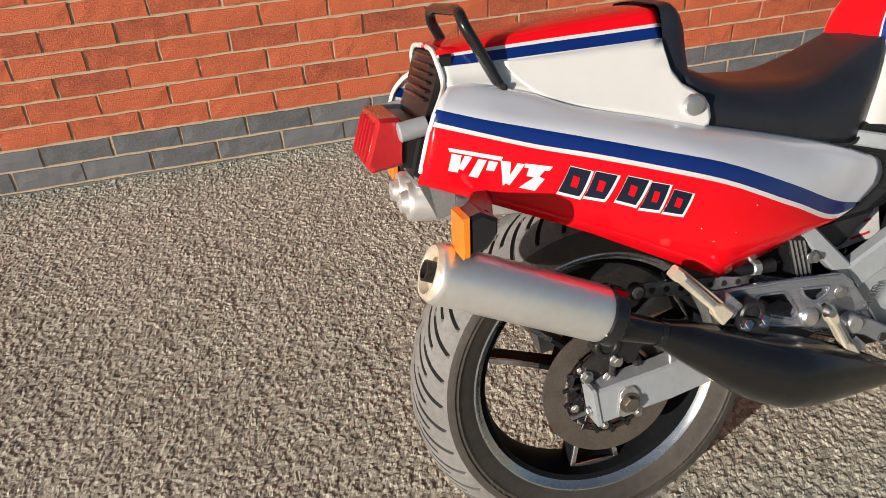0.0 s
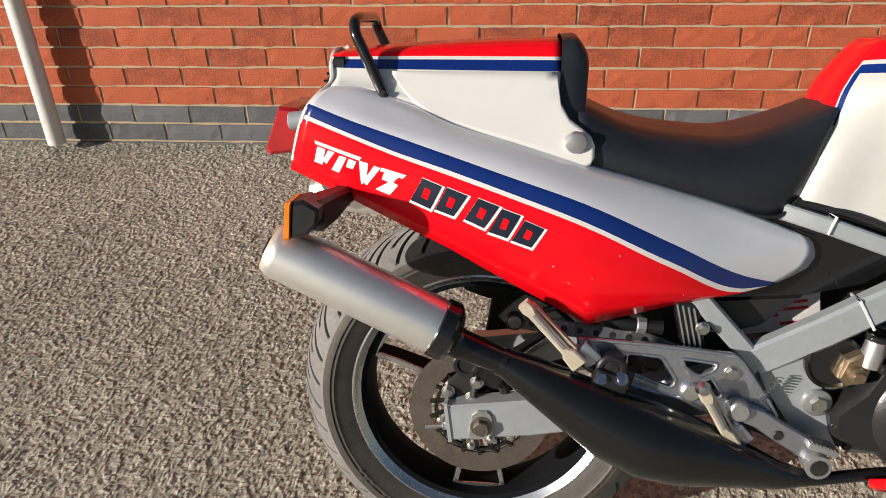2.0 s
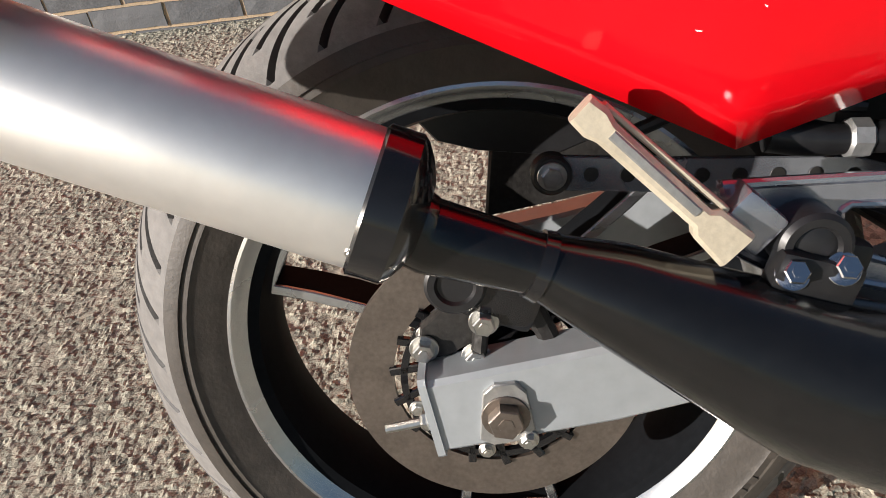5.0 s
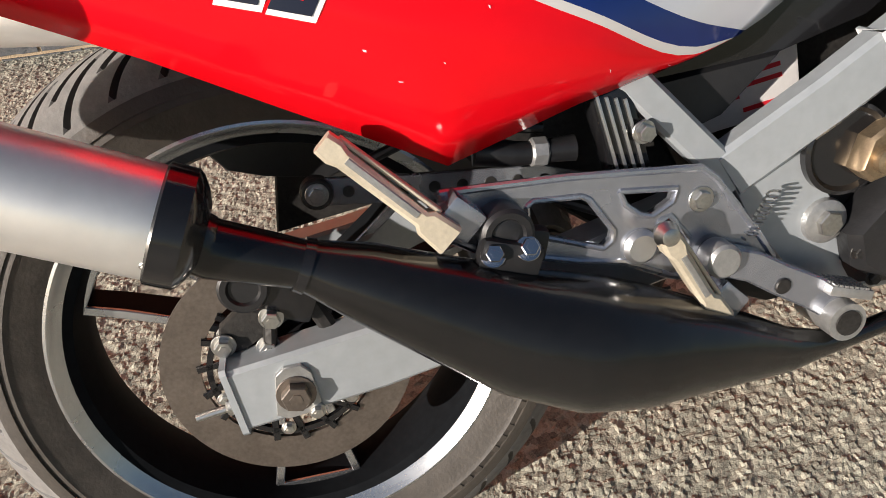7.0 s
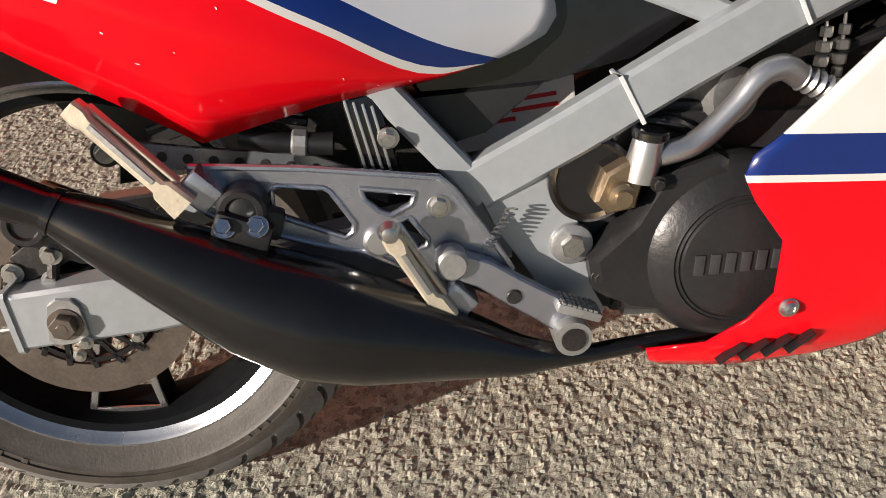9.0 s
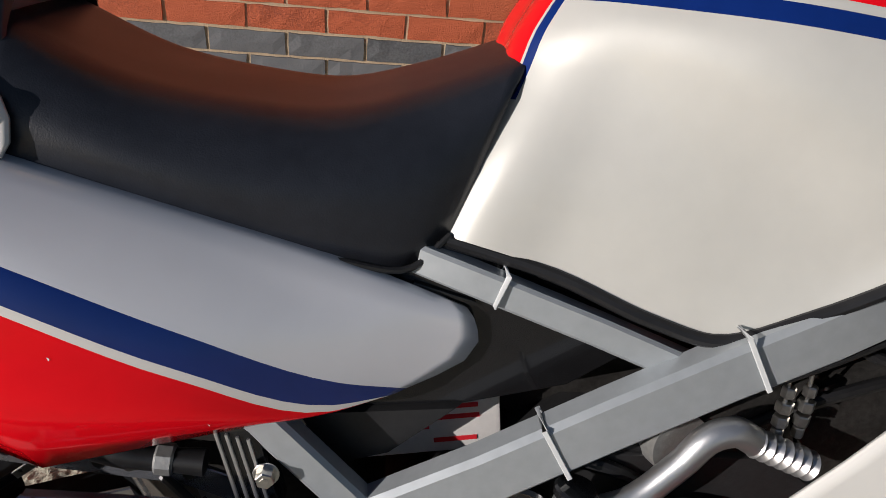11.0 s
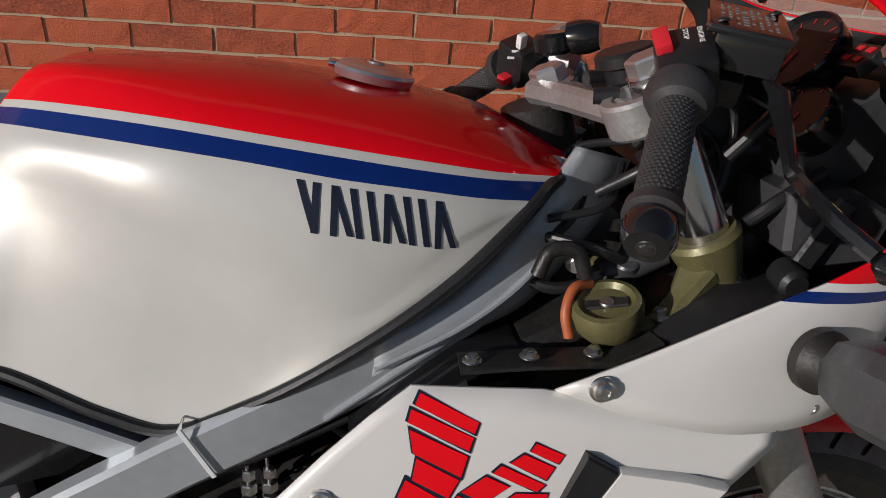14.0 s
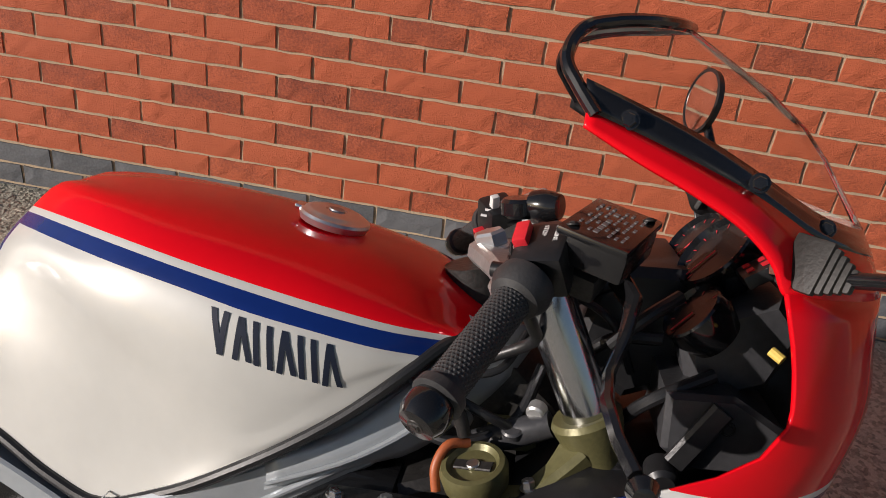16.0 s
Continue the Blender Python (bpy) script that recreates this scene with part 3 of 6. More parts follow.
# dark panel added on the far side to close the gap behind the wheel
part("chain_run", prism([(1.10, 0.335), (1.30, 0.36), (1.36, 0.44), (1.20, 0.425), (1.11, 0.40)], 0.072, 0.092, 0.003), M_DARKMETAL, bike, "dark filler panel behind the rear wheel")

# side stand on the hidden side
stand = part("side_stand", tube([(1.60, 0.12, 0.24), (1.64, 0.20, 0.14), (1.66, 0.30, 0.03)], 0.011, 10), M_DARKMETAL, bike)
part("stand_foot", box((1.665, 0.305, 0.036), (0.05, 0.03, 0.006), (-13, 0, 0), 0.002), M_DARKMETAL, stand)

# ---- exhaust ----
ex_line = [(1.052, -0.203, 0.4475), (1.0688, -0.2, 0.4322), (1.1319, -0.2, 0.4063), (1.1751, -0.2, 0.3833), (1.2318, -0.2, 0.3491), (1.3025, -0.2, 0.3076), (1.3621, -0.2, 0.2821), (1.4133, -0.198, 0.266), (1.4842, -0.195, 0.2473), (1.5646, -0.19, 0.2225), (1.6025, -0.186, 0.2173), (1.6475, -0.18, 0.2142), (1.712, -0.17, 0.2184), (1.85, -0.15, 0.222)]
ex_radius = [0.0245, 0.0240, 0.0200, 0.0320, 0.0430, 0.0565, 0.0620, 0.0570, 0.0420, 0.0230, 0.0150, 0.0100, 0.0100, 0.0110]
ex = part("expansion_chamber", tube(polyline(ex_line, 3), np.interp(np.arange(40) / 3, range(14), ex_radius), 48), M_PIPE_BLACK, bike, "satin black expansion chamber exhaust, scuffed")
part("chamber_clamp", lathe([(-0.004, 0.0200), (-0.004, 0.0222), (0.004, 0.0235), (0.004, 0.0200)], (1.134, -0.2, 0.405), (0.88, 0, -0.47), 40, True), M_GLOSS_BLACK, ex)
bm = bmesh.new()
for x in (1.285, 1.315):
    add_bolt(bm, (x, -0.205, 0.385), (0, 1, -0.6), 0.008, 0.010)
part("hanger_bolt", bm, M_CHROME, ex)
part("hanger_lug", box((1.30, -0.198, 0.378), (0.055, 0.02, 0.03), (0, 20, 0), 0.006), M_BLACK, ex)
c0 = Vector((0.794, -0.209, 0.580))
d = (Vector((1.050, -0.206, 0.4555)) - c0).normalized()
LEN = 0.285
sil = part("silencer", lathe([(0.0, 0.030), (-0.003, 0.034), (-0.001, 0.039), (0.004, 0.0425), (0.012, 0.0432), (LEN - 0.03, 0.0434), (LEN - 0.012, 0.0430), (LEN - 0.008, 0.0425)], c0, d, 64), M_CAN, bike, "dull aluminium silencer with small dents")
part("end_cap", lathe([(0.006, 0.0), (0.006, 0.026), (-0.002, 0.029), (-0.006, 0.032), (-0.006, 0.0365), (0.001, 0.0405)], c0, d, 48), M_CREAM, sil, "stained end cap")
part("outlet", lathe([(0.012, 0.0), (0.012, 0.012), (-0.012, 0.012), (-0.012, 0.015), (0.008, 0.015)], c0, d, 24), M_DARKMETAL, sil)
part("front_collar", lathe([(LEN - 0.016, 0.0435), (LEN - 0.014, 0.0465), (LEN + 0.006, 0.0465), (LEN + 0.010, 0.043), (LEN + 0.016, 0.034), (LEN + 0.020, 0.024)], c0, d, 48), M_GLOSS_BLACK, sil)
part("silencer_rivet", bolt(c0 + d * 0.262 + Vector((0, -0.038, -0.021)), (0, 1, 0.5), 0.003, 0.002), M_STEEL, sil)
for y in (0.0, 0.078):
    can = part("upper_silencer", lathe([(0.0, 0.0), (0.0, 0.012), (-0.014, 0.013), (-0.014, 0.016), (-0.002, 0.020), (-0.002, 0.029), (0.004, 0.032), (0.20, 0.033), (0.24, 0.026), (0.40, 0.02)], (0.812, y, 0.622), (1, 0, -0.10), 40), M_CAN, bike, "dull metal silencer tucked under the tail")

# ---- tail unit ----
C0 = row((0.804, -0.135, 0.685), (0.90, -0.150, 0.643), (0.97, -0.157, 0.610), (1.05, -0.160, 0.571), (1.14, -0.164, 0.5215), (1.265, -0.156, 0.451), (1.38, -0.160, 0.486), (1.490, -0.142, 0.504), (1.528, -0.136, 0.5145))
C0B = row((0.818, -0.146, 0.726), (0.90, -0.163, 0.695), (0.97, -0.174, 0.667), (1.05, -0.187, 0.637), (1.14, -0.200, 0.602), (1.25, -0.207, 0.553), (1.38, -0.190, 0.527), (1.490, -0.152, 0.5092), (1.529, -0.138, 0.515))
C1 = row((0.830, -0.148, 0.765), (0.90, -0.162, 0.740), (0.97, -0.172, 0.715), (1.05, -0.184, 0.690), (1.14, -0.194, 0.660), (1.25, -0.200, 0.620), (1.38, -0.187, 0.557), (1.488, -0.153, 0.5105), (1.531, -0.1375, 0.5155))
C2 = row((0.832, -0.1475, 0.771), (0.90, -0.161, 0.746), (0.97, -0.171, 0.721), (1.05, -0.183, 0.697), (1.14, -0.193, 0.667), (1.25, -0.199, 0.627), (1.38, -0.1865, 0.565), (1.490, -0.153, 0.5165), (1.534, -0.137, 0.5163))
C3 = row((0.841, -0.146, 0.786), (0.90, -0.157, 0.765), (0.97, -0.167, 0.743), (1.05, -0.178, 0.718), (1.14, -0.188, 0.689), (1.25, -0.193, 0.652), (1.38, -0.181, 0.592), (1.494, -0.151, 0.536), (1.548, -0.130, 0.5195))
C4 = row((0.850, -0.137, 0.797), (0.90, -0.141, 0.785), (0.97, -0.143, 0.766), (1.05, -0.154, 0.742), (1.14, -0.163, 0.716), (1.25, -0.167, 0.681), (1.38, -0.160, 0.637), (1.50, -0.141, 0.588), (1.606, -0.113, 0.556))
C5 = row((0.867, -0.113, 0.808), (0.91, -0.111, 0.806), (0.97, -0.112, 0.790), (1.05, -0.118, 0.757), (1.14, -0.121, 0.731), (1.25, -0.123, 0.700), (1.38, -0.122, 0.664), (1.50, -0.119, 0.626), (1.594, -0.111, 0.586))
C6 = row((0.872, -0.096, 0.812), (0.91, -0.096, 0.808), (0.97, -0.098, 0.790), (1.05, -0.102, 0.752), (1.14, -0.106, 0.726), (1.25, -0.108, 0.694), (1.38, -0.107, 0.658), (1.50, -0.106, 0.620), (1.585, -0.103, 0.588))
tail = new("tail_unit")
tail.parent = bike
tail["label"] = "white and red tail fairing with navy stripe"
# the last three bands carry the shoulder's painted-in sheen tone
side_panel = loft("tail_side_panel", [C0, C0B, C1, C2, C3, C4, C5, C6], [0, 0, 1, 2, 3, 3, 3], [M_RED, M_WHITE, M_NAVY, M_SHOULDER_TONE], tail, "red panel below a navy stripe and white shoulder", thick=0.004, mirror=True, straight=(0,))
tail_tree = surface_of(side_panel)
H = [
    row((0.867, -0.112, 0.808), (0.95, -0.110, 0.797), (1.03, -0.114, 0.765), (1.12, -0.118, 0.735), (1.215, -0.119, 0.708)),
    row((0.866, -0.096, 0.819), (0.95, -0.097, 0.814), (1.03, -0.099, 0.800), (1.12, -0.100, 0.785), (1.215, -0.101, 0.775)),
    row((0.865, -0.088, 0.834), (0.95, -0.089, 0.832), (1.03, -0.089, 0.831), (1.12, -0.089, 0.830), (1.215, -0.087, 0.829)),
    row((0.865, -0.083, 0.846), (0.95, -0.083, 0.846), (1.03, -0.083, 0.846), (1.12, -0.082, 0.8455), (1.215, -0.080, 0.845)),
    row((0.865, -0.081, 0.8495), (0.95, -0.081, 0.8505), (1.03, -0.081, 0.851), (1.12, -0.080, 0.8505), (1.215, -0.078, 0.850)),
    row((0.865, -0.070, 0.854), (0.95, -0.071, 0.859), (1.03, -0.072, 0.863), (1.12, -0.071, 0.866), (1.215, -0.068, 0.868)),
    row((0.866, -0.040, 0.857), (0.95, -0.042, 0.864), (1.03, -0.043, 0.869), (1.12, -0.043, 0.873), (1.215, -0.042, 0.875)),
    row((0.867, 0.0, 0.858), (0.95, 0.0, 0.866), (1.03, 0.0, 0.871), (1.12, 0.0, 0.875), (1.215, 0.0, 0.877)),
]
hump = loft("tail_hump", H, [0, 0, 1, 0, 2, 2, 2], [M_WHITE, M_NAVY, M_RED], tail, "red-topped tail hump with navy and white stripes", mirror=True, thick=0.004)
# single-seat cover panel over the hump's flank
px = np.array([0.957, 0.966, 0.98, 0.996, 1.028, 1.07, 1.108, 1.15, 1.187, 1.207, 1.213, 1.226, 1.244, 1.258, 1.264])
ptop = np.array([0.8285] * 9 + [0.828, 0.785, 0.762, 0.749, 0.738, 0.724])
pbot = np.array([0.826, 0.815, 0.797, 0.781, 0.757, 0.745, 0.734, 0.721, 0.709, 0.703, 0.701, 0.697, 0.694, 0.697, 0.708])
pv, pf, nz = [], [], 9
for x, a, b in zip(px, ptop, pbot):
    for k in range(nz):
        z = b + (a - b) * k / (nz - 1)
        pv.append((x, float(np.interp(z, [0.69, 0.735, 0.775, 0.80, 0.83], [-0.138, -0.126, -0.109, -0.101, -0.0905])), z))
for i in range(len(px) - 1):
    for k in range(nz - 1):
        o = i * nz + k
        pf.append((o, o + nz, o + nz + 1, o + 1))
cover = link_mesh("seat_cover_panel", pv, pf, M_WHITE, tail, "plain white side of the seat hump")
so = cover.modifiers.new("thickness", "SOLIDIFY")
so.thickness, so.offset = 0.004, 1
part("cover_knob", lathe([(0.0, 0.0165), (-0.006, 0.0165), (-0.009, 0.015), (-0.011, 0.009), (-0.0115, 0)], (1.236, -0.132, 0.731), (0, 1, 0.1), 32), M_ALU, tail, "round silver fixing knob")
# rear end: black plate, white moulding, tail light
part("rear_plate", prism([(0.868, 0.85), (0.855, 0.81), (0.835, 0.765), (0.808, 0.685), (0.83, 0.67), (0.86, 0.70), (0.885, 0.80), (0.885, 0.85)], -0.088, 0.088, 0.004), M_BLACK, tail)
bm = bmesh.new()
for k in range(6):
    add_box(bm, (0.8635 - 0.0045 * k, -0.01, 0.845 - 0.011 * k), (0.006, 0.11 + 0.006 * k, 0.004), (0, 15, 0), 0.001)
part("rear_grille", bm, M_GLOSS_BLACK, tail)
for s in (-1, 1):
    part("rear_moulding", tube([(0.866, s * 0.02, 0.858), (0.864, s * 0.066, 0.853), (0.864, s * 0.084, 0.840), (0.866, s * 0.098, 0.815), (0.852, s * 0.130, 0.797), (0.838, s * 0.144, 0.779), (0.826, s * 0.144, 0.752), (0.810, s * 0.137, 0.70)], 0.004, 8, 5), M_WHITE, tail, "white edge moulding")
lens = bmesh.new()
add_prism(lens, [(0.772, 0.772), (0.800, 0.770), (0.808, 0.760), (0.800, 0.700), (0.752, 0.694), (0.745, 0.704)], -0.075, 0.075, 0.006)
light = part("tail_light", lens, M_REDLENS, bike, "red plastic tail light")
bm = bmesh.new()
for k in range(5):
    add_box(bm, (0.7555, -0.05 + 0.025 * k, 0.736), (0.006, 0.003, 0.06), (0, 21, 0), 0.001)
part("lens_rib", bm, M_REDLENS, light)
part("light_body", prism([(0.797, 0.765), (0.83, 0.76), (0.82, 0.69), (0.795, 0.695)], -0.07, 0.07, 0.004), M_BLACK, light)
for s in (-1, 1):
    part("tail_bung", lathe([(-0.022, 0), (-0.022, 0.012), (-0.020, 0.0145), (0.02, 0.0145), (0.02, 0)], (0.816, s * 0.092, 0.754), (1, 0, 0.1), 28), M_GREY, tail, "round silver tube end")
# rear frame bracket under the tail
bm = bmesh.new()
add_prism(bm, [(0.815, 0.690), (0.85, 0.680), (0.88, 0.66), (0.875, 0.605), (0.845, 0.600), (0.838, 0.655), (0.818, 0.668)], -0.05, -0.044, 0.001)
add_prism(bm, [(0.815, 0.690), (0.85, 0.680), (0.88, 0.66), (0.875, 0.605), (0.845, 0.600), (0.838, 0.655), (0.818, 0.668)], 0.044, 0.05, 0.001)
add_box(bm, (0.85, 0, 0.648), (0.06, 0.09, 0.006), (0, 20, 0), 0.001)
add_box(bm, (0.92, 0, 0.645), (0.14, 0.11, 0.012), (0, 20, 0), 0.003)
part("tail_bracket", bm, M_CAST, tail)
part("inner_mudguard", prism([(0.83, 0.69), (1.0, 0.66), (1.25, 0.60), (1.30, 0.56), (1.38, 0.50), (1.36, 0.47), (1.27, 0.51), (1.2, 0.565), (1.0, 0.612), (0.88, 0.645)], -0.062, 0.062, 0.004), M_BLACK, tail)
# grab rail: one hoop over the tail
hoop = [(0.952, -0.109, 0.785), (0.935, -0.104, 0.822), (0.916, -0.101, 0.862), (0.905, -0.097, 0.887), (0.903, -0.088, 0.900), (0.904, -0.070, 0.905), (0.905, -0.03, 0.906)]
rail = part("grab_rail", tube(hoop + [(x, -y, z) for x, y, z in reversed(hoop)], 0.0085, 16, 5), M_GLOSS_BLACK, bike, "bent black tubular grab rail")
for s in (-1, 1):
    part("rail_bolt", bolt((0.947, s * 0.117, 0.796), (0, -s, 0), 0.005, 0.003), M_DARKMETAL, rail)
# rear indicators
for s in (-1, 1):
    ind = part("rear_indicator", prism([(0.840, 0.664), (0.856, 0.668), (0.878, 0.655), (0.876, 0.636), (0.860, 0.617), (0.835, 0.611)], s * 0.236 - 0.030, s * 0.236 + 0.030, 0.006), M_BLACK, bike, "black indicator with an amber lens")
    part("indicator_lens", prism([(0.831, 0.663), (0.840, 0.665), (0.835, 0.610), (0.826, 0.609)], s * 0.236 - 0.032, s * 0.236 + 0.032, 0.004), M_AMBER, ind, "orange ribbed lens")
    part("indicator_stalk", beam([(0.858, s * 0.226, 0.637), (0.872, s * 0.192, 0.642), (0.886, s * 0.160, 0.648), (0.90, s * 0.10, 0.656)], [0.044, 0.040, 0.030, 0.028], [0.048, 0.042, 0.030, 0.028], bevel=0.006), M_BLACK, ind)

# marks on the tail panel: plain slanted shapes
white_marks = [
    [(0.849, 0.733), (0.922, 0.7105), (0.9185, 0.7055), (0.850, 0.7275)],
    [(0.952, 0.697), (0.990, 0.687), (0.984, 0.6815), (0.950, 0.6915)],
    [(0.853, 0.724), (0.866, 0.720), (0.859, 0.696), (0.846, 0.700)],
    [(0.870, 0.719), (0.880, 0.716), (0.866, 0.698), (0.860, 0.702)],
    [(0.888, 0.712), (0.899, 0.709), (0.885, 0.685), (0.873, 0.689)],
    [(0.902, 0.708), (0.914, 0.704), (0.908, 0.692), (0.897, 0.695)],
    [(0.918, 0.706), (0.932, 0.702), (0.928, 0.674), (0.919, 0.669)],
    [(0.941, 0.699), (0.951, 0.696), (0.928, 0.668), (0.922, 0.673)],
    [(0.957, 0.692), (0.980, 0.685), (0.968, 0.674), (0.952, 0.679)],
    [(0.966, 0.678), (0.977, 0.671), (0.963, 0.655), (0.941, 0.663)],
]
decal("tail_mark", tail_tree, white_marks, M_DECAL_WHITE, side_panel, 0.0010, label="white slanted lettering shapes")
blocks = [((1.014, 0.684), (1.043, 0.673), (1.025, 0.638), (0.995, 0.650)), ((1.050, 0.672), (1.081, 0.661), (1.060, 0.629), (1.032, 0.638)), ((1.096, 0.658), (1.127, 0.647), (1.105, 0.614), (1.076, 0.626)), ((1.131, 0.644), (1.158, 0.635), (1.139, 0.601), (1.111, 0.609)), ((1.164, 0.628), (1.192, 0.617), (1.174, 0.589), (1.145, 0.598))]
back_q, ink_q, slot_q = [], [], []
for q in blocks:
    c = np.mean(q, axis=0)
    back_q.append([tuple(np.array(p) + (np.array(p) - c) * 0.14 + np.array((0.0012, -0.0022))) for p in q])
    ink_q.append(q)
    slot_q.append([tuple(c + (np.array(p) - c) * np.array((0.30, 0.42))) for p in q])
decal("tail_badge_outline", tail_tree, back_q, M_DECAL_WHITE, side_panel, 0.0010, label="white block outlines")
decal("tail_badge", tail_tree, ink_q, M_INK, side_panel, 0.0016, label="navy slanted block shapes")
decal("tail_badge_slot", tail_tree, slot_q, M_RED, side_panel, 0.0021)

chips = [[(x, z), (x + w, z - 0.001), (x + w * 0.9, z - h3), (x + 0.001, z - h3 * 0.8)] for x, z, w, h3 in ((1.205, 0.562, 0.003, 0.0025), (1.228, 0.535, 0.004, 0.0015), (1.262, 0.545, 0.002, 0.002), (1.43, 0.505, 0.003, 0.0015), (1.46, 0.507, 0.003, 0.0015), (1.40, 0.515, 0.0015, 0.003), (1.30, 0.58, 0.002, 0.003))]
decal("paint_chip", tail_tree, chips, M_DECAL_WHITE, side_panel, 0.0006, 1)

# ---- seat ----
S0 = row((1.245, -0.126, 0.688), (1.33, -0.123, 0.664), (1.41, -0.121, 0.641), (1.49, -0.119, 0.626), (1.545, -0.112, 0.620), (1.575, -0.100, 0.645))
S1 = row((1.243, -0.124, 0.730), (1.33, -0.132, 0.700), (1.41, -0.131, 0.684), (1.49, -0.126, 0.682), (1.552, -0.112, 0.695), (1.602, -0.094, 0.722))
S2 = row((1.240, -0.105, 0.768), (1.326, -0.112, 0.733), (1.406, -0.110, 0.719), (1.487, -0.103, 0.720), (1.55, -0.092, 0.738), (1.620, -0.080, 0.768))
S3 = row((1.240, -0.088, 0.782), (1.324, -0.092, 0.746), (1.406, -0.090, 0.732), (1.487, -0.083, 0.731), (1.55, -0.073, 0.749), (1.628, -0.064, 0.780))
S4 = row((1.240, -0.045, 0.786), (1.324, -0.048, 0.750), (1.406, -0.048, 0.736), (1.487, -0.045, 0.734), (1.55, -0.042, 0.753), (1.632, -0.036, 0.785))
S5 = row(*[(x, 0.0, z + 0.001) for x, y, z in S4])
seat = loft("seat", [S0, S1, S2, S3, S4, S5], [0] * 5, [M_VINYL], bike, "black vinyl rider's seat, dished", mirror=True, thick=0.01)
part("seat_piping", tube([(p[0] + 0.001, p[1] - 0.001, p[2]) for p in S0], 0.003, 8, 6), M_BLACK, seat)
B = [row((1.213, y, z0), (1.235, y * 1.0, z0 + 0.0), (1.250, y * 0.96, z1), (1.254, y * 0.94, z2)) for y, z0, z1, z2 in ((-0.078, 0.872, 0.855, 0.80), (-0.04, 0.879, 0.862, 0.80), (0.0, 0.881, 0.864, 0.80))]
B.insert(0, row((1.213, -0.086, 0.84), (1.235, -0.087, 0.835), (1.248, -0.085, 0.82), (1.252, -0.09, 0.78)))
B.insert(0, row((1.205, -0.112, 0.74), (1.23, -0.113, 0.735), (1.247, -0.112, 0.73), (1.253, -0.110, 0.725)))
loft("seat_back_pad", B, [0] * 4, [M_VINYL], seat, "padded black seat stop", mirror=True)

# ---- tank ----
T0 = row((1.572, -0.098, 0.643), (1.66, -0.116, 0.624), (1.74, -0.134, 0.596), (1.788, -0.143, 0.586), (1.86, -0.151, 0.615), (1.94, -0.1625, 0.668), (2.03, -0.1545, 0.736), (2.084, -0.138, 0.787))
T1 = row((1.598, -0.094, 0.705), (1.68, -0.114, 0.703), (1.76, -0.130, 0.686), (1.825, -0.139, 0.672), (1.893, -0.1515, 0.664), (1.938, -0.1635, 0.679), (2.028, -0.1550, 0.742), (2.085, -0.138, 0.7885))
T2 = row((1.628, -0.074, 0.775), (1.70, -0.107, 0.782), (1.765, -0.131, 0.763), (1.833, -0.146, 0.731), (1.893, -0.1570, 0.699), (1.934, -0.1640, 0.692), (2.025, -0.1555, 0.7485), (2.086, -0.138, 0.7897))
T3 = row((1.637, -0.070, 0.803), (1.710, -0.112, 0.804), (1.775, -0.141, 0.785), (1.845, -0.156, 0.753), (1.905, -0.1635, 0.720), (1.945, -0.1648, 0.704), (2.023, -0.1560, 0.7555), (2.087, -0.138, 0.7908))
T3B = row((1.644, -0.067, 0.8160), (1.720, -0.1135, 0.8180), (1.785, -0.1425, 0.8080), (1.855, -0.1575, 0.7880), (1.920, -0.165, 0.7700), (1.975, -0.1640, 0.7600), (2.040, -0.1535, 0.7778), (2.088, -0.137, 0.7928))
T4 = row((1.650, -0.064, 0.8260), (1.732, -0.111, 0.8290), (1.797, -0.137, 0.8275), (1.867, -0.150, 0.8215), (1.935, -0.157, 0.8130), (1.990, -0.156, 0.8070), (2.050, -0.1475, 0.7990), (2.090, -0.135, 0.7948))
T5 = row((1.660, -0.061, 0.8390), (1.740, -0.105, 0.8425), (1.803, -0.129, 0.8410), (1.870, -0.142, 0.8350), (1.940, -0.147, 0.8270), (2.000, -0.146, 0.8195), (2.060, -0.1365, 0.8122), (2.112, -0.118, 0.8070))
T6 = row((1.664, -0.059, 0.8450), (1.742, -0.101, 0.8490), (1.805, -0.125, 0.8475), (1.872, -0.138, 0.8415), (1.942, -0.143, 0.8335), (2.002, -0.142, 0.8260), (2.062, -0.1325, 0.8175), (2.115, -0.115, 0.8115))
T7 = row((1.688, -0.046, 0.8726), (1.757, -0.082, 0.8712), (1.818, -0.099, 0.8670), (1.880, -0.110, 0.8610), (1.950, -0.115, 0.8520), (2.010, -0.112, 0.8430), (2.075, -0.100, 0.8302), (2.131, -0.082, 0.8128))
T8 = row((1.697, -0.024, 0.874), (1.765, -0.045, 0.878), (1.825, -0.055, 0.877), (1.885, -0.060, 0.873), (1.955, -0.062, 0.865), (2.015, -0.059, 0.857), (2.08, -0.052, 0.842), (2.143, -0.043, 0.814))
T9 = row(*[(x + 0.002, 0.0, z + 0.002) for x, y, z in T8])
TR = []
for r in (T0, T1, T2, T3, T3B, T4, T5, T6, T7, T8, T9):
    x, y, z = r[0]
    lead = [(x - 0.014, 0.0, z - 0.006), (x - 0.013, y * 0.70, z - 0.004), (x - 0.006, y * 0.92, z - 0.001)]
    TR.append(lead + r)


def tank_colour(i, c, k):
    if 6 <= i < 7 and c < 1.67:
        return 2
    if 1.6 < i < 6 and c < 3:
        return 2 if c < 1.67 else 0 if c < 2 else 1
    return k


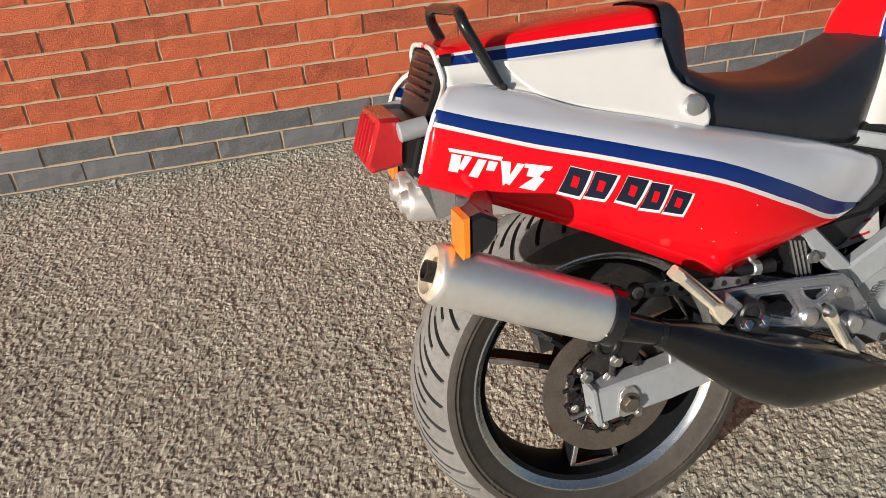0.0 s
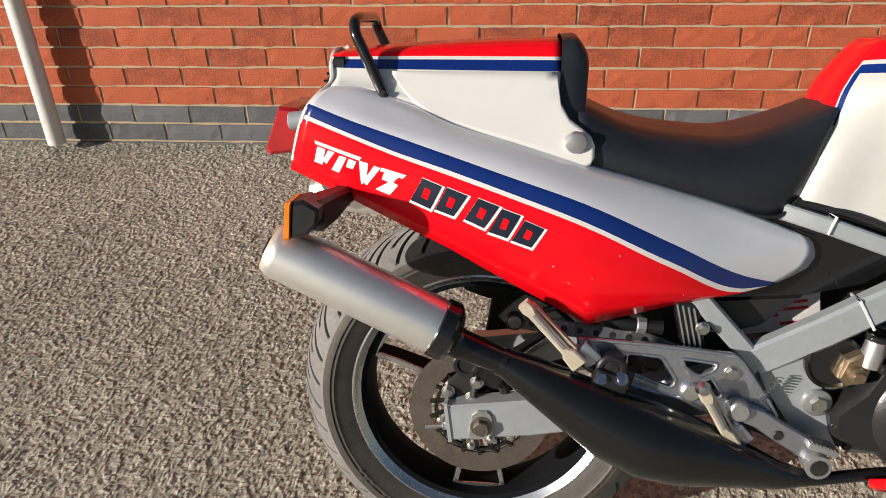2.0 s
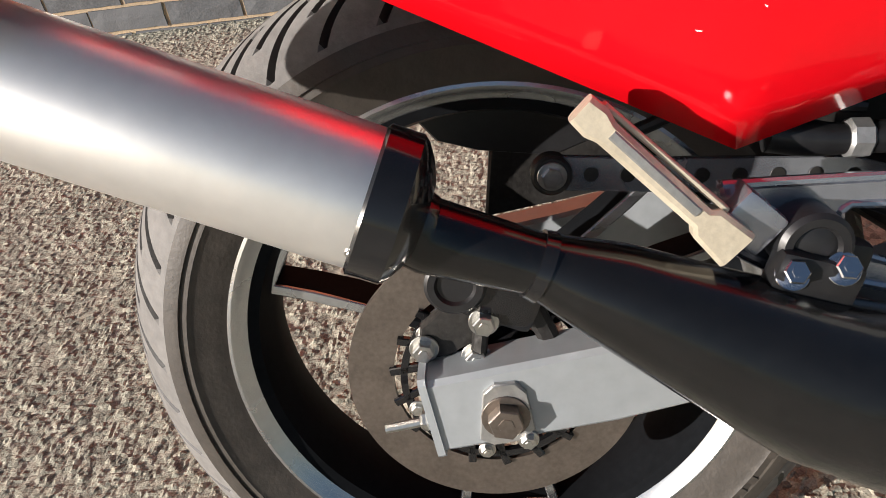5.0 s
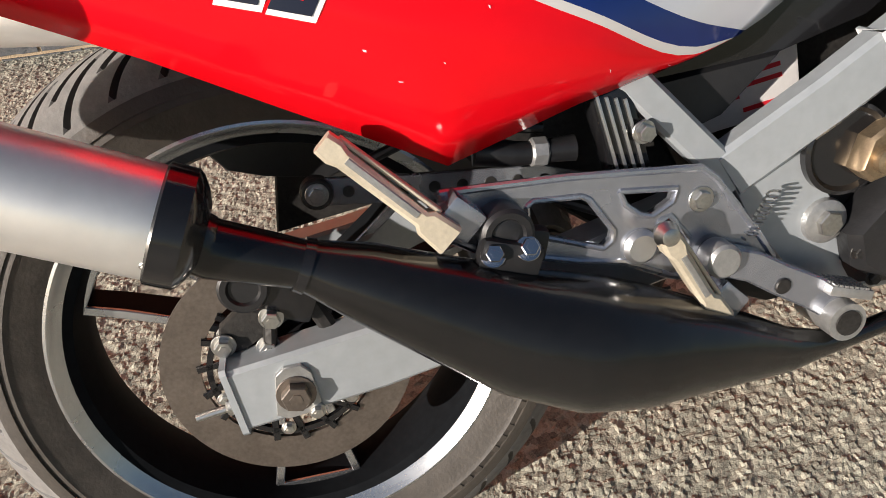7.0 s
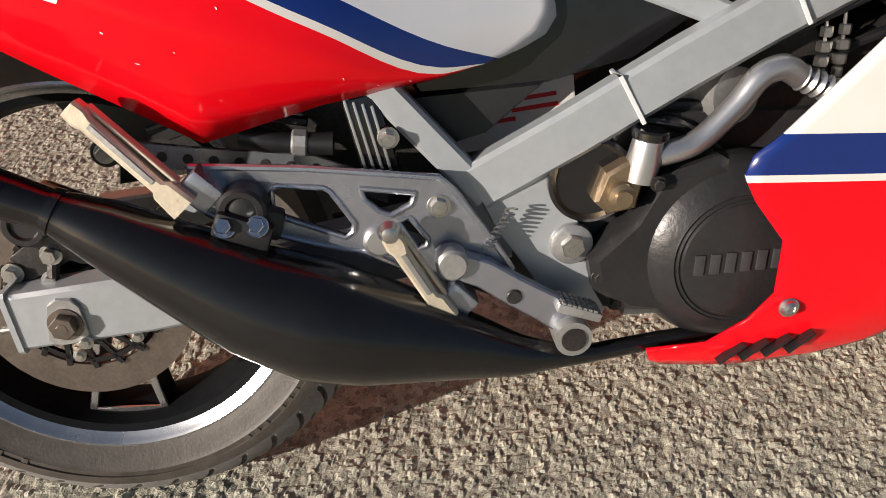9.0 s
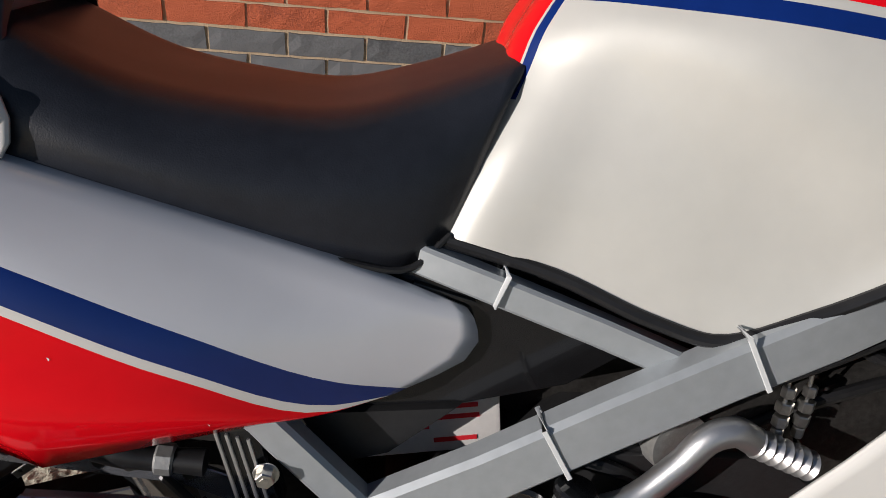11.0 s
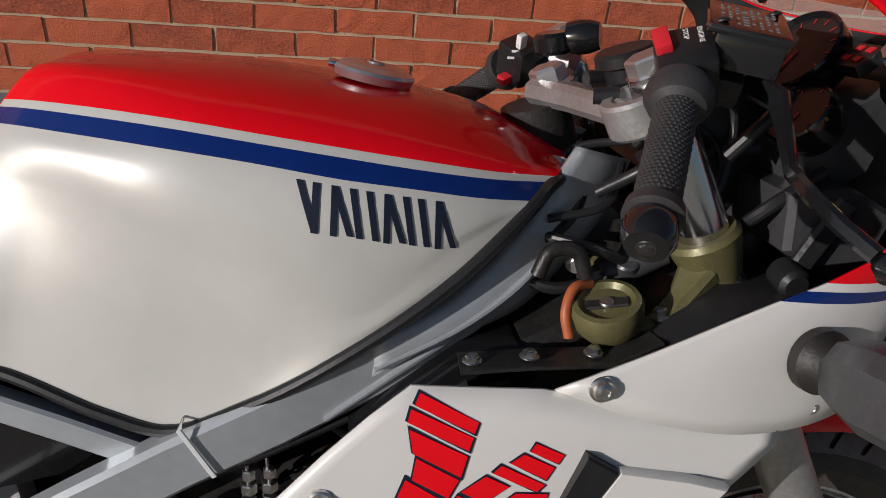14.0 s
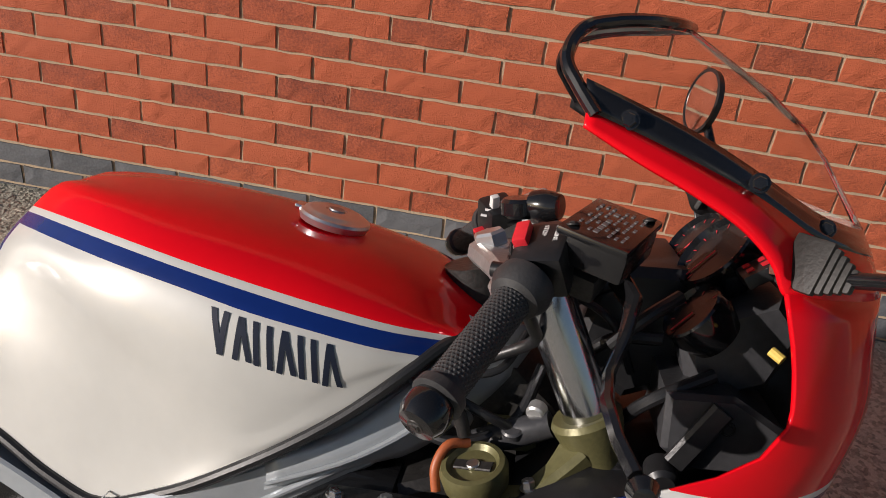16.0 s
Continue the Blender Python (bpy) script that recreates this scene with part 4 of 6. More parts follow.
tank = loft("fuel_tank", TR, [0, 0, 0, 0, 0, 1, 0, 2, 2, 2], [M_PEARL, M_NAVY, M_RED], bike, "pearl white tank with red top and navy stripe", mirror=True, pick=tank_colour, sub=6, cross=3)
tank_tree = surface_of(tank)
part("tank_trim", tube([(x + 0.001, y - 0.001, z - 0.003) for x, y, z in T0] + [(2.108, -0.121, 0.804), (2.130, -0.090, 0.807)], 0.0062, 10, 6), M_BLACK, tank, "black rubber edge trim")
cap_axis = Vector((0.16, 0, 1)).normalized()
cap = part("filler_cap", lathe([(-0.004, 0.036), (0.003, 0.0385), (0.006, 0.037), (0.007, 0.033), (0.009, 0.031), (0.0105, 0.027), (0.011, 0.012), (0.010, 0.011), (0.010, 0)], (1.962, 0, 0.8725), cap_axis, 56), M_ALU, tank, "brushed metal fuel filler cap")
part("cap_lock", lathe([(0.0095, 0.009), (0.0125, 0.008), (0.0125, 0)], (1.962, 0, 0.8725), cap_axis, 20), M_CAST, cap)
part("cap_hinge", box((1.926, 0.0, 0.882), (0.012, 0.02, 0.006), (0, 9, 0), 0.002), M_CHROME, cap)
# maker's mark as six pairs of plain slanted bars
marks = []
PAIRS = (((0.0, 0.30, 0.32), (0.66, 0.96, -0.34)), ((0.34, 0.62, -0.32), (0.36, 0.64, 0.34)), ((0.0, 0.28, 0.0), (0.66, 0.94, 0.0)), ((0.34, 0.62, -0.32), (0.36, 0.64, 0.34)), ((0.02, 0.30, 0.0), (0.64, 0.92, 0.0)), ((0.34, 0.62, -0.32), (0.36, 0.64, 0.34)))
for k, pair in enumerate(PAIRS):
    a = np.array((1.900 + 0.0202 * k, 0.8126 - 0.0026 * k))
    for u0, u1, slant in pair:
        p0, p1 = a + np.array((0.0190 * u0, -0.0026 * u0)), a + np.array((0.0190 * u1, -0.0026 * u1))
        drop = np.array((0.0052 + 0.0004 * k + 0.0190 * slant, -0.0385))
        marks.append([tuple(p0), tuple(p1), tuple(p1 + drop), tuple(p0 + drop)])
decal("tank_mark", tank_tree, marks, M_INK, tank, 0.0010, label="dark bar shapes of the maker's mark")

# ---- frame ----
rail_line = [(1.525, -0.140, 0.395), (1.62, -0.148, 0.452), (1.72, -0.150, 0.513), (1.80, -0.149, 0.558), (1.88, -0.145, 0.598), (1.96, -0.138, 0.641), (2.04, -0.123, 0.694), (2.10, -0.096, 0.748), (2.135, -0.055, 0.80)]
frame_ob = new("frame")
frame_ob.parent = bike
frame_ob["label"] = "silver-painted box-section steel frame with white cable ties"
for s in (-1, 1):
    part("main_rail", beam([(x, -s * y, z) for x, y, z in rail_line], 0.030, [0.050, 0.050, 0.050, 0.054], bevel=0.005), M_GREY, frame_ob)
    post = part("seat_post", beam([(1.425, s * 0.140, 0.505), (1.535, s * 0.140, 0.385)], 0.026, 0.030, up=(1, 0, 1)), M_GREY, frame_ob)
    part("seat_rail", beam([(1.48, s * 0.06, 0.640), (1.56, s * 0.104, 0.624), (1.62, s * 0.118, 0.607), (1.70, s * 0.126, 0.580), (1.775, s * 0.134, 0.553)], 0.020, 0.026, bevel=0.003), M_GREY, frame_ob)
    part("lower_frame_plate", prism([(1.5194, 0.4066), (1.6053, 0.4362), (1.6085, 0.405), (1.616, 0.3773), (1.6344, 0.3505), (1.6409, 0.3277), (1.6415, 0.3084), (1.6519, 0.2773), (1.668, 0.250), (1.662, 0.236), (1.6307, 0.2465), (1.5896, 0.2894), (1.544, 0.3527)], s * 0.145 - 0.006, s * 0.145 + 0.006, 0.002), M_GREY, frame_ob)
    part("down_tube", tube([(2.10, s * 0.06, 0.74), (2.06, s * 0.10, 0.60), (2.02, s * 0.12, 0.42), (1.94, s * 0.12, 0.26), (1.70, s * 0.11, 0.235)], 0.014, 14, 5), M_GREY, frame_ob)
    part("head_gusset", tube([(1.925, s * 0.158, 0.602), (1.98, s * 0.150, 0.640), (2.05, s * 0.134, 0.688), (2.085, s * 0.115, 0.718)], [0.003, 0.004, 0.005, 0.008], 10, 5), M_GREY, frame_ob)
for s in (-1, 1):
    part("head_plate", prism([(2.075, 0.768), (2.112, 0.798), (2.132, 0.812), (2.146, 0.800), (2.146, 0.770), (2.134, 0.748), (2.086, 0.708), (2.05, 0.695)], s * 0.092 - 0.006, s * 0.092 + 0.006, 0.003), M_GREY, frame_ob)
for s in (-1, 1):
    spar_top = row((1.9597, s * 0.150, 0.674), (2.034, s * 0.140, 0.7148), (2.0669, s * 0.130, 0.7449), (2.0995, s * 0.120, 0.781), (2.118, s * 0.110, 0.809), (2.1363, s * 0.100, 0.8343))
    spar_mid = row((1.966, s * 0.156, 0.650), (2.046, s * 0.145, 0.690), (2.086, s * 0.133, 0.718), (2.120, s * 0.118, 0.752), (2.146, s * 0.102, 0.792), (2.168, s * 0.088, 0.826))
    spar_low = row((1.9616, s * 0.150, 0.6341), (2.039, s * 0.137, 0.671), (2.098, s * 0.118, 0.694), (2.136, s * 0.100, 0.728), (2.172, s * 0.085, 0.772), (2.196, s * 0.070, 0.818))
    spar = loft("head_spar", [spar_top, spar_mid, spar_low], [0, 0], [M_GREY], frame_ob, "broad silver frame spar at the steering head", thick=0.006)
    part("spar_weld", tube([(x, y - 0.002 * -s, z) for x, y, z in spar_mid[:4]], [0.002, 0.003, 0.0035, 0.002], 8, 5), M_GREY, frame_ob)
part("steering_head", tube([(2.118, 0, 0.855), (2.165, 0, 0.70)], 0.034, 28), M_DARKMETAL, frame_ob)
part("weld_bead", tube([(1.5289, -0.152, 0.3857), (1.555, -0.1525, 0.402), (1.58, -0.1525, 0.420), (1.602, -0.152, 0.4359)], 0.003, 6, 6), M_STEEL, frame_ob)


def cable_tie(p, d, size):
    """A strap round a rail: p its middle, d along the rail."""
    dv = Vector(d).normalized()
    sv = dv.cross(Vector((0, 0, 1))).normalized()
    uv = sv.cross(dv)
    w, h2 = size
    ring = [Vector(p) + a * sv + b * uv for a, b in ((-w, -h2), (w, -h2), (w, h2), (-w, h2), (-w, -h2))]
    bm = add_beam(bmesh.new(), ring, 0.0045, 0.0022, up=sv + uv, bevel=0.0005)
    return part("cable_tie", bm, M_TIE, frame_ob, "white nylon cable tie")


cable_tie((1.672, -0.149, 0.484), (0.86, 0, 0.51), (0.0165, 0.0265))
cable_tie((1.820, -0.150, 0.575), (0.86, 0, 0.51), (0.0165, 0.0265))
cable_tie((2.092, -0.100, 0.741), (0.65, 0.3, 0.6), (0.0165, 0.0265))
cable_tie((1.617, -0.1175, 0.611), (0.95, 0, -0.3), (0.0138, 0.0138))
for c, r in (((1.494, -0.158, 0.379), 0.009), ((1.439, -0.158, 0.452), 0.008), ((1.625, -0.156, 0.332), 0.013)):
    part("frame_bolt", bolt(c, r=r, h=0.010), M_STEEL, frame_ob)
part("pivot_boss", lathe([(0, 0.023), (-0.006, 0.022), (-0.008, 0.018), (-0.008, 0)], (1.625, -0.151, 0.332), seg=32), M_CAST, frame_ob)

# ---- middle of the bike ----
battery = part("battery", box((1.575, -0.035, 0.455), (0.13, 0.09, 0.075), (0, -8, 0), 0.004), M_LABEL, bike, "white battery with red print behind the frame")
bm = bmesh.new()
for k, (x, z, w) in enumerate(((1.600, 0.478, 0.035), (1.595, 0.466, 0.05), (1.560, 0.452, 0.03), (1.60, 0.442, 0.04))):
    add_box(bm, (x, -0.0805, z - 0.007), (w, 0.001, 0.0045), (0, -8, 0), 0)
part("battery_print", bm, M_SWRED, battery)
air = part("airbox_panel", prism([(1.50, 0.632), (1.58, 0.645), (1.66, 0.618), (1.765, 0.570), (1.752, 0.556), (1.690, 0.512), (1.600, 0.489), (1.47, 0.482), (1.44, 0.53)], -0.105, -0.06, 0.004), M_GLOSS_BLACK, bike, "black plastic airbox panel")
part("air_duct", prism([(1.455, 0.480), (1.60, 0.492), (1.54, 0.440), (1.50, 0.428), (1.475, 0.45)], -0.112, -0.06, 0.006), M_BLACK, air)
part("panel_slot", box((1.575, -0.107, 0.596), (0.055, 0.004, 0.004), (0, 16, 0), 0.001), M_GLOSS_BLACK, air)

# engine
eng = part("crankcase", prism([(1.58, 0.40), (1.70, 0.47), (1.88, 0.47), (1.98, 0.40), (1.98, 0.26), (1.88, 0.22), (1.66, 0.24), (1.59, 0.30)], -0.135, 0.135, 0.012), M_ENGINE, bike, "black engine with round clutch cover")
part("clutch_cover", prism([(1.640, 0.320), (1.648, 0.285), (1.680, 0.262), (1.770, 0.248), (1.835, 0.275), (1.850, 0.33), (1.835, 0.39), (1.765, 0.428), (1.705, 0.408), (1.682, 0.362)], -0.178, -0.13, 0.010), M_ENGINE, eng)
lid = part("clutch_lid", lathe([(0.0, 0.104), (-0.018, 0.103), (-0.030, 0.096), (-0.040, 0.085), (-0.046, 0.074), (-0.048, 0.0705), (-0.0465, 0.069), (-0.0465, 0.0675), (-0.049, 0.066), (-0.0475, 0.0645), (-0.0475, 0.063), (-0.050, 0.0615), (-0.052, 0.05), (-0.052, 0)], (1.792, -0.145, 0.324), seg=80), M_ENGINE, eng, "smooth black lid with a ring groove")
for k in range(6):
    part("cast_mark", box((1.746 + 0.0160 * k, -0.1975, 0.322 + 0.001 * k), (0.010, 0.003, 0.022), (0, 0, 0), 0.0006), M_FADED_SKYLIT, lid)
for c in ((1.652, -0.170, 0.300), (1.672, -0.170, 0.268), (1.70, -0.182, 0.405), (1.835, -0.182, 0.27)):
    part("case_bolt", bolt(c, r=0.006, h=0.006), M_DARKMETAL, eng)
part("pump_ring", lathe([(0, 0.044), (-0.014, 0.044), (-0.016, 0.040), (-0.012, 0.036), (-0.012, 0)], (1.640, -0.145, 0.402), seg=40), M_GLOSS_BLACK, eng)
pump = part("oil_pump", prism([(1.640, 0.385), (1.655, 0.372), (1.682, 0.378), (1.688, 0.410), (1.672, 0.428), (1.650, 0.415)], -0.178, -0.150, 0.004), M_COPPER, eng, "yellowed metal pump body")
part("pump_banjo", lathe([(0, 0.013), (-0.008, 0.013), (-0.010, 0.008), (-0.016, 0.008), (-0.016, 0)], (1.664, -0.178, 0.394), seg=24), M_COPPER, pump)
part("pump_union", tube([(1.684, -0.17, 0.405), (1.690, -0.17, 0.448)], [0.016, 0.017, 0.015], 20, 2), M_ALU, eng)
part("union_cap", lathe(disc_profile(0.010, 0.0185), (1.691, -0.17, 0.452), (0.1, 0, 1), 24), M_GLOSS_BLACK, eng)
part("coolant_pipe", tube([(1.700, -0.17, 0.430), (1.735, -0.168, 0.440), (1.775, -0.166, 0.478), (1.800, -0.165, 0.508), (1.815, -0.165, 0.512), (1.835, -0.165, 0.502)], [0.012, 0.012, 0.012, 0.0125, 0.013, 0.012], 18, 5), M_ALU, eng, "bright alloy coolant pipe")
bm = bmesh.new()
for k in range(7):
    add_lathe(bm, [(-0.004, 0.009), (0, 0.0135), (0.004, 0.009)], (1.835 + 0.0085 * k, -0.165, 0.502 - 0.0035 * k), (0.92, 0, -0.38), 20)
part("ribbed_hose", bm, M_ALU, eng)
for k in range(2):
    for s in (-1, 1):
        cyl = part("cylinder", box((1.83 + 0.12 * k, s * 0.075, 0.50 - 0.02 * k), (0.10, 0.11, 0.14), (0, -25, 0), 0.012), M_DARKMETAL, eng)
for x, z in ((1.86, 0.53), (1.878, 0.532)):
    cable = part("carb_cable", tube([(x - 0.004, -0.15, z + 0.045), (x, -0.15, z)], 0.0018, 8), M_STEEL, eng)
    for q, r in ((0.012, 0.006), (-0.002, 0.0075), (-0.016, 0.007), (-0.028, 0.0055)):
        part("cable_nut", lathe(disc_profile(0.010, r, 0.001), (x, -0.15, z + q), (0, 0, 1), 6), M_STEEL, cable)
part("throttle_cable", tube([(1.70, -0.145, 0.47), (1.75, -0.148, 0.503), (1.80, -0.15, 0.530), (1.88, -0.15, 0.566), (1.96, -0.14, 0.60)], 0.0042, 10, 5), M_BLACK, eng)
part("cable_adjuster", tube([(1.752, -0.1495, 0.5045), (1.776, -0.1505, 0.5185)], 0.0058, 8), M_STEEL, eng)
part("carburettor", lathe([(-0.04, 0.0), (-0.04, 0.026), (-0.028, 0.028), (-0.024, 0.033), (-0.01, 0.033), (0, 0.028), (0.03, 0.028), (0.03, 0)], (1.775, -0.115, 0.478), (0.3, -1, 0.1), 32), M_CAST, eng, "dull cast carburettor body")
for n, (a, b, c) in enumerate((((1.66, -0.12, 0.46), (1.74, -0.13, 0.47), (1.82, -0.12, 0.45)), ((1.64, -0.10, 0.44), (1.72, -0.14, 0.455), (1.78, -0.13, 0.42)), ((1.84, -0.13, 0.49), (1.90, -0.14, 0.53), (1.98, -0.13, 0.55)), ((1.72, -0.11, 0.50), (1.80, -0.12, 0.475), (1.86, -0.13, 0.50)), ((1.90, -0.1, 0.60), (1.95, -0.12, 0.56), (2.0, -0.13, 0.56)))):
    part("engine_hose", tube([a, b, c], 0.006 + 0.001 * (n % 2), 10, 6), M_BLACK, eng)
# dark slab added inside the engine bay to stand in for its shade
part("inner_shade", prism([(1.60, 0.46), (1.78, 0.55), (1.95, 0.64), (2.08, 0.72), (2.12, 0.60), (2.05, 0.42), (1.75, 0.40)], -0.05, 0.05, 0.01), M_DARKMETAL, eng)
# plain dark block behind the foot plate, in place of chain, shock and linkage
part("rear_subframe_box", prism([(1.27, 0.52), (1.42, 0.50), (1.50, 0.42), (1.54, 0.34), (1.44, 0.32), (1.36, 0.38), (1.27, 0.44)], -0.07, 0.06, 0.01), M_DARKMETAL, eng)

# dark block added to close the open gap under the brake pedal
part("engine_underside", prism([(1.47, 0.33), (1.56, 0.33), (1.66, 0.26), (1.66, 0.225), (1.60, 0.225), (1.50, 0.27)], -0.11, 0.10, 0.01), M_ENGINE, eng)

# ---- foot controls ----
def plate_bar(bm, pts, w, y0=-0.172, y1=-0.160):
    mid_y = (y0 + y1) / 2
    add_beam(bm, [(x, mid_y, z) for x, z in pts], y1 - y0, w, bevel=0.002)


bm = bmesh.new()
def pierced(bm, outer, holes, y0, y1):
    """A flat plate with windows through it and a rounded lip round every edge."""
    edges = []
    for lp in [outer] + holes:
        vs = [bm.verts.new((x, y0, z)) for x, z in lp]
        edges += [bm.edges.new((a, b)) for a, b in zip(vs, vs[1:] + vs[:1])]
    face = bmesh.ops.triangle_fill(bm, edges=edges, use_beauty=True)["geom"]
    ext = bmesh.ops.extrude_face_region(bm, geom=[g for g in face if isinstance(g, bmesh.types.BMFace)])["geom"]
    bmesh.ops.translate(bm, vec=(0, y1 - y0, 0), verts=[g for g in ext if isinstance(g, bmesh.types.BMVert)])
    for lp, r in [(outer, 0.0036)] + [(h, 0.0030) for h in holes]:
        ring = [(x, y0 + 0.0005, z) for x, z in lp]
        add_tube(bm, polyline(ring + ring[:1], 2), r, 8)


plate_outer = [(1.2521, 0.4337), (1.2863, 0.4323), (1.3612, 0.4284), (1.427, 0.4217), (1.4862, 0.4154), (1.5004, 0.4024), (1.5421, 0.3442), (1.5600, 0.3150), (1.5500, 0.300), (1.5182, 0.3072), (1.4879, 0.3064), (1.455, 0.3172), (1.4117, 0.3391), (1.3663, 0.3495), (1.3234, 0.3629), (1.2796, 0.3768), (1.2595, 0.3897)]
plate_holes = [
    [(1.3256, 0.4083), (1.3315, 0.4126), (1.3751, 0.409), (1.3815, 0.4049), (1.4031, 0.3712), (1.4014, 0.362), (1.393, 0.356), (1.3323, 0.3803), (1.3257, 0.3869)],
    [(1.4095, 0.4071), (1.463, 0.4006), (1.4587, 0.3885), (1.4394, 0.3782), (1.4281, 0.382), (1.4145, 0.394)],
    [(1.445, 0.3717), (1.4566, 0.376), (1.4753, 0.3511), (1.4735, 0.3441), (1.4633, 0.3406)],
]
pierced(bm, plate_outer, plate_holes, -0.172, -0.160)
plate_bar(bm, [(1.495, 0.330), (1.53, 0.317), (1.557, 0.299), (1.592, 0.278), (1.619, 0.260)], [0.030, 0.030, 0.032, 0.036], -0.190, -0.174)
foot = part("footrest_plate", bm, M_PLATE, bike, "polished grey pierced alloy footrest plate")
part("exhaust_bush", lathe([(0, 0.023), (-0.030, 0.023), (-0.033, 0.020), (-0.033, 0.015), (-0.030, 0.013), (-0.032, 0.007), (-0.032, 0)], (1.301, -0.168, 0.397), seg=36), M_BLACK, foot, "black rubber exhaust mount")
part("plate_bolt", bolt((1.486, -0.172, 0.386), r=0.009, h=0.006), M_STEEL, foot)
part("pedal_pivot", lathe(disc_profile(0.026, 0.0165, 0.003), (1.497, -0.186, 0.332), seg=28), M_CAST, foot)
part("arm_screw", lathe(disc_profile(0.003, 0.008, 0.001), (1.560, -0.191, 0.292), seg=20), M_DARKMETAL, foot)
part("bush_ear", box((1.312, -0.185, 0.384), (0.05, 0.02, 0.03), (0, 15, 0), 0.006), M_BLACK, foot)
part("plate_screw", lathe(disc_profile(0.014, 0.0165, 0.004), (1.427, -0.173, 0.352), seg=28), M_ALU, foot)
bm = bmesh.new()
add_beam(bm, [(1.152, -0.092, 0.428), (1.24, -0.096, 0.418), (1.36, -0.102, 0.408), (1.44, -0.108, 0.380)], 0.006, 0.026, bevel=0.001)
arm2 = part("torque_arm", bm, M_PLATE, bike, "grey brake torque arm with round holes drawn as dark discs")
# dark discs laid on the arm stand in for the shade of its holes
for k in range(9):
    x = 1.182 + 0.026 * k
    part("arm_hole", lathe(disc_profile(0.0012, 0.0055, 0.0003), (x, float(np.interp(x, [1.152, 1.36], [-0.0955, -0.1055])), float(np.interp(x, [1.152, 1.24, 1.36, 1.44], [0.428, 0.418, 0.408, 0.380]))), seg=14), M_DARKMETAL, arm2)
part("arm_boss", lathe(disc_profile(0.016, 0.015), (1.1535, -0.094, 0.428), seg=28), M_DARKMETAL, arm2)
part("arm_bolt", bolt((1.1535, -0.102, 0.428), r=0.008, h=0.006), M_STEEL, arm2)


def footpeg(a, b, w, name, label):
    a, b = Vector(a), Vector(b)
    dv = (b - a).normalized()
    bm = bmesh.new()
    add_beam(bm, [a, a + dv * 0.012, a + dv * 0.02, b - dv * 0.03, b - dv * 0.025, b], 0.018, [w * 0.9, w, w * 0.75, w * 0.7, w * 1.1, w * 1.3], up=(0.6, 0, 0.6), bevel=0.003)
    peg = part(name, bm, M_CREAM, bike, label)
    lg = (b - a).length
    # groove drawn as a darker strip laid along the peg, its shade in colour
    part("peg_groove", beam([a + dv * 0.022 + Vector((0.001, -0.0082, 0.001)), b - dv * 0.036 + Vector((0.001, -0.0082, 0.001))], 0.004, 0.006, up=(0.6, 0, 0.6), bevel=0.001), M_CAST, peg)
    part("peg_flange", beam([a + dv * 0.010 + Vector((0.007, 0.004, 0.007)), b - dv * 0.02 + Vector((0.009, 0.004, 0.009))], 0.012, 0.004, up=(0.6, 0, 0.6), bevel=0.001), M_CREAM, peg)
    part("peg_hinge", box(b + Vector((0.012, 0.018, 0.012)), (0.034, 0.03, 0.03), (0, 45, 0), 0.004), M_PLATE, peg)
    return peg


footpeg((1.165, -0.192, 0.498), (1.252, -0.200, 0.404), 0.021, "passenger_peg", "folded bare alloy passenger footpeg")
footpeg((1.437, -0.205, 0.372), (1.490, -0.200, 0.278), 0.021, "rider_peg", "folded bare alloy rider's footpeg")
part("peg_ball", lathe([(-0.012, 0), (-0.009, 0.008), (0, 0.012), (0.009, 0.008), (0.012, 0)], (1.437, -0.205, 0.374), seg=18), M_STEEL, bike)
brk = part("brake_pedal", tube([(1.621, -0.150, 0.247), (1.621, -0.205, 0.247)], 0.0195, 28), M_CAST, bike, "cast alloy brake pedal pivot and pad")
# dark disc on the tube's end stands in for its shaded bore
part("pivot_hole", lathe([(0.0, 0.013), (-0.0015, 0.013), (-0.0015, 0)], (1.621, -0.2055, 0.247), seg=24), M_DARKMETAL, brk)
bm = box((1.627, -0.185, 0.274), (0.048, 0.03, 0.010), (0, 18, 0), 0.002)
for i in range(7):
    for k in range(4):
        add_box(bm, (1.610 + 0.0056 * i, -0.1965 + 0.0075 * k, 0.285 - 0.0018 * i), (0.0036, 0.005, 0.003), (0, 18, 0), 0)
part("knurled_pad", bm, M_CAST, brk)
bm = bmesh.new()
for k in range(60):
    a, b = k * 0.9, (k + 1) * 0.9
    p = [(1.5581 + -0.0244 * t / 54 + 0.0055 * math.cos(t), -0.172 + 0.0055 * math.sin(t), 0.3798 + -0.0406 * t / 54) for t in (a, b)]
    add_tube(bm, p, 0.0012, 5, 1, False)
part("return_spring", bm, M_STEEL, brk, "small coiled return spring")
mc = part("rear_master_cylinder", box((1.424, -0.135, 0.445), (0.036, 0.035, 0.095), (0, -14, 0), 0.006), M_GLOSS_BLACK, bike, "black ribbed rear brake master cylinder")
for k in range(4):
    part("cylinder_rib", box((1.408 + 0.0085 * k, -0.1535, 0.452 - 0.002 * k), (0.0028, 0.003, 0.075), (0, -14, 0), 0.0006), M_ALU, mc)
part("fluid_union", tube([(1.295, -0.125, 0.450), (1.33, -0.128, 0.443), (1.385, -0.130, 0.440)], [0.013, 0.013, 0.010, 0.012], 18, 4), M_BLACK, mc)
part("union_nut", lathe(disc_profile(0.016, 0.0135), (1.352, -0.129, 0.4415), (1, 0, -0.1), 8), M_CAST, mc)
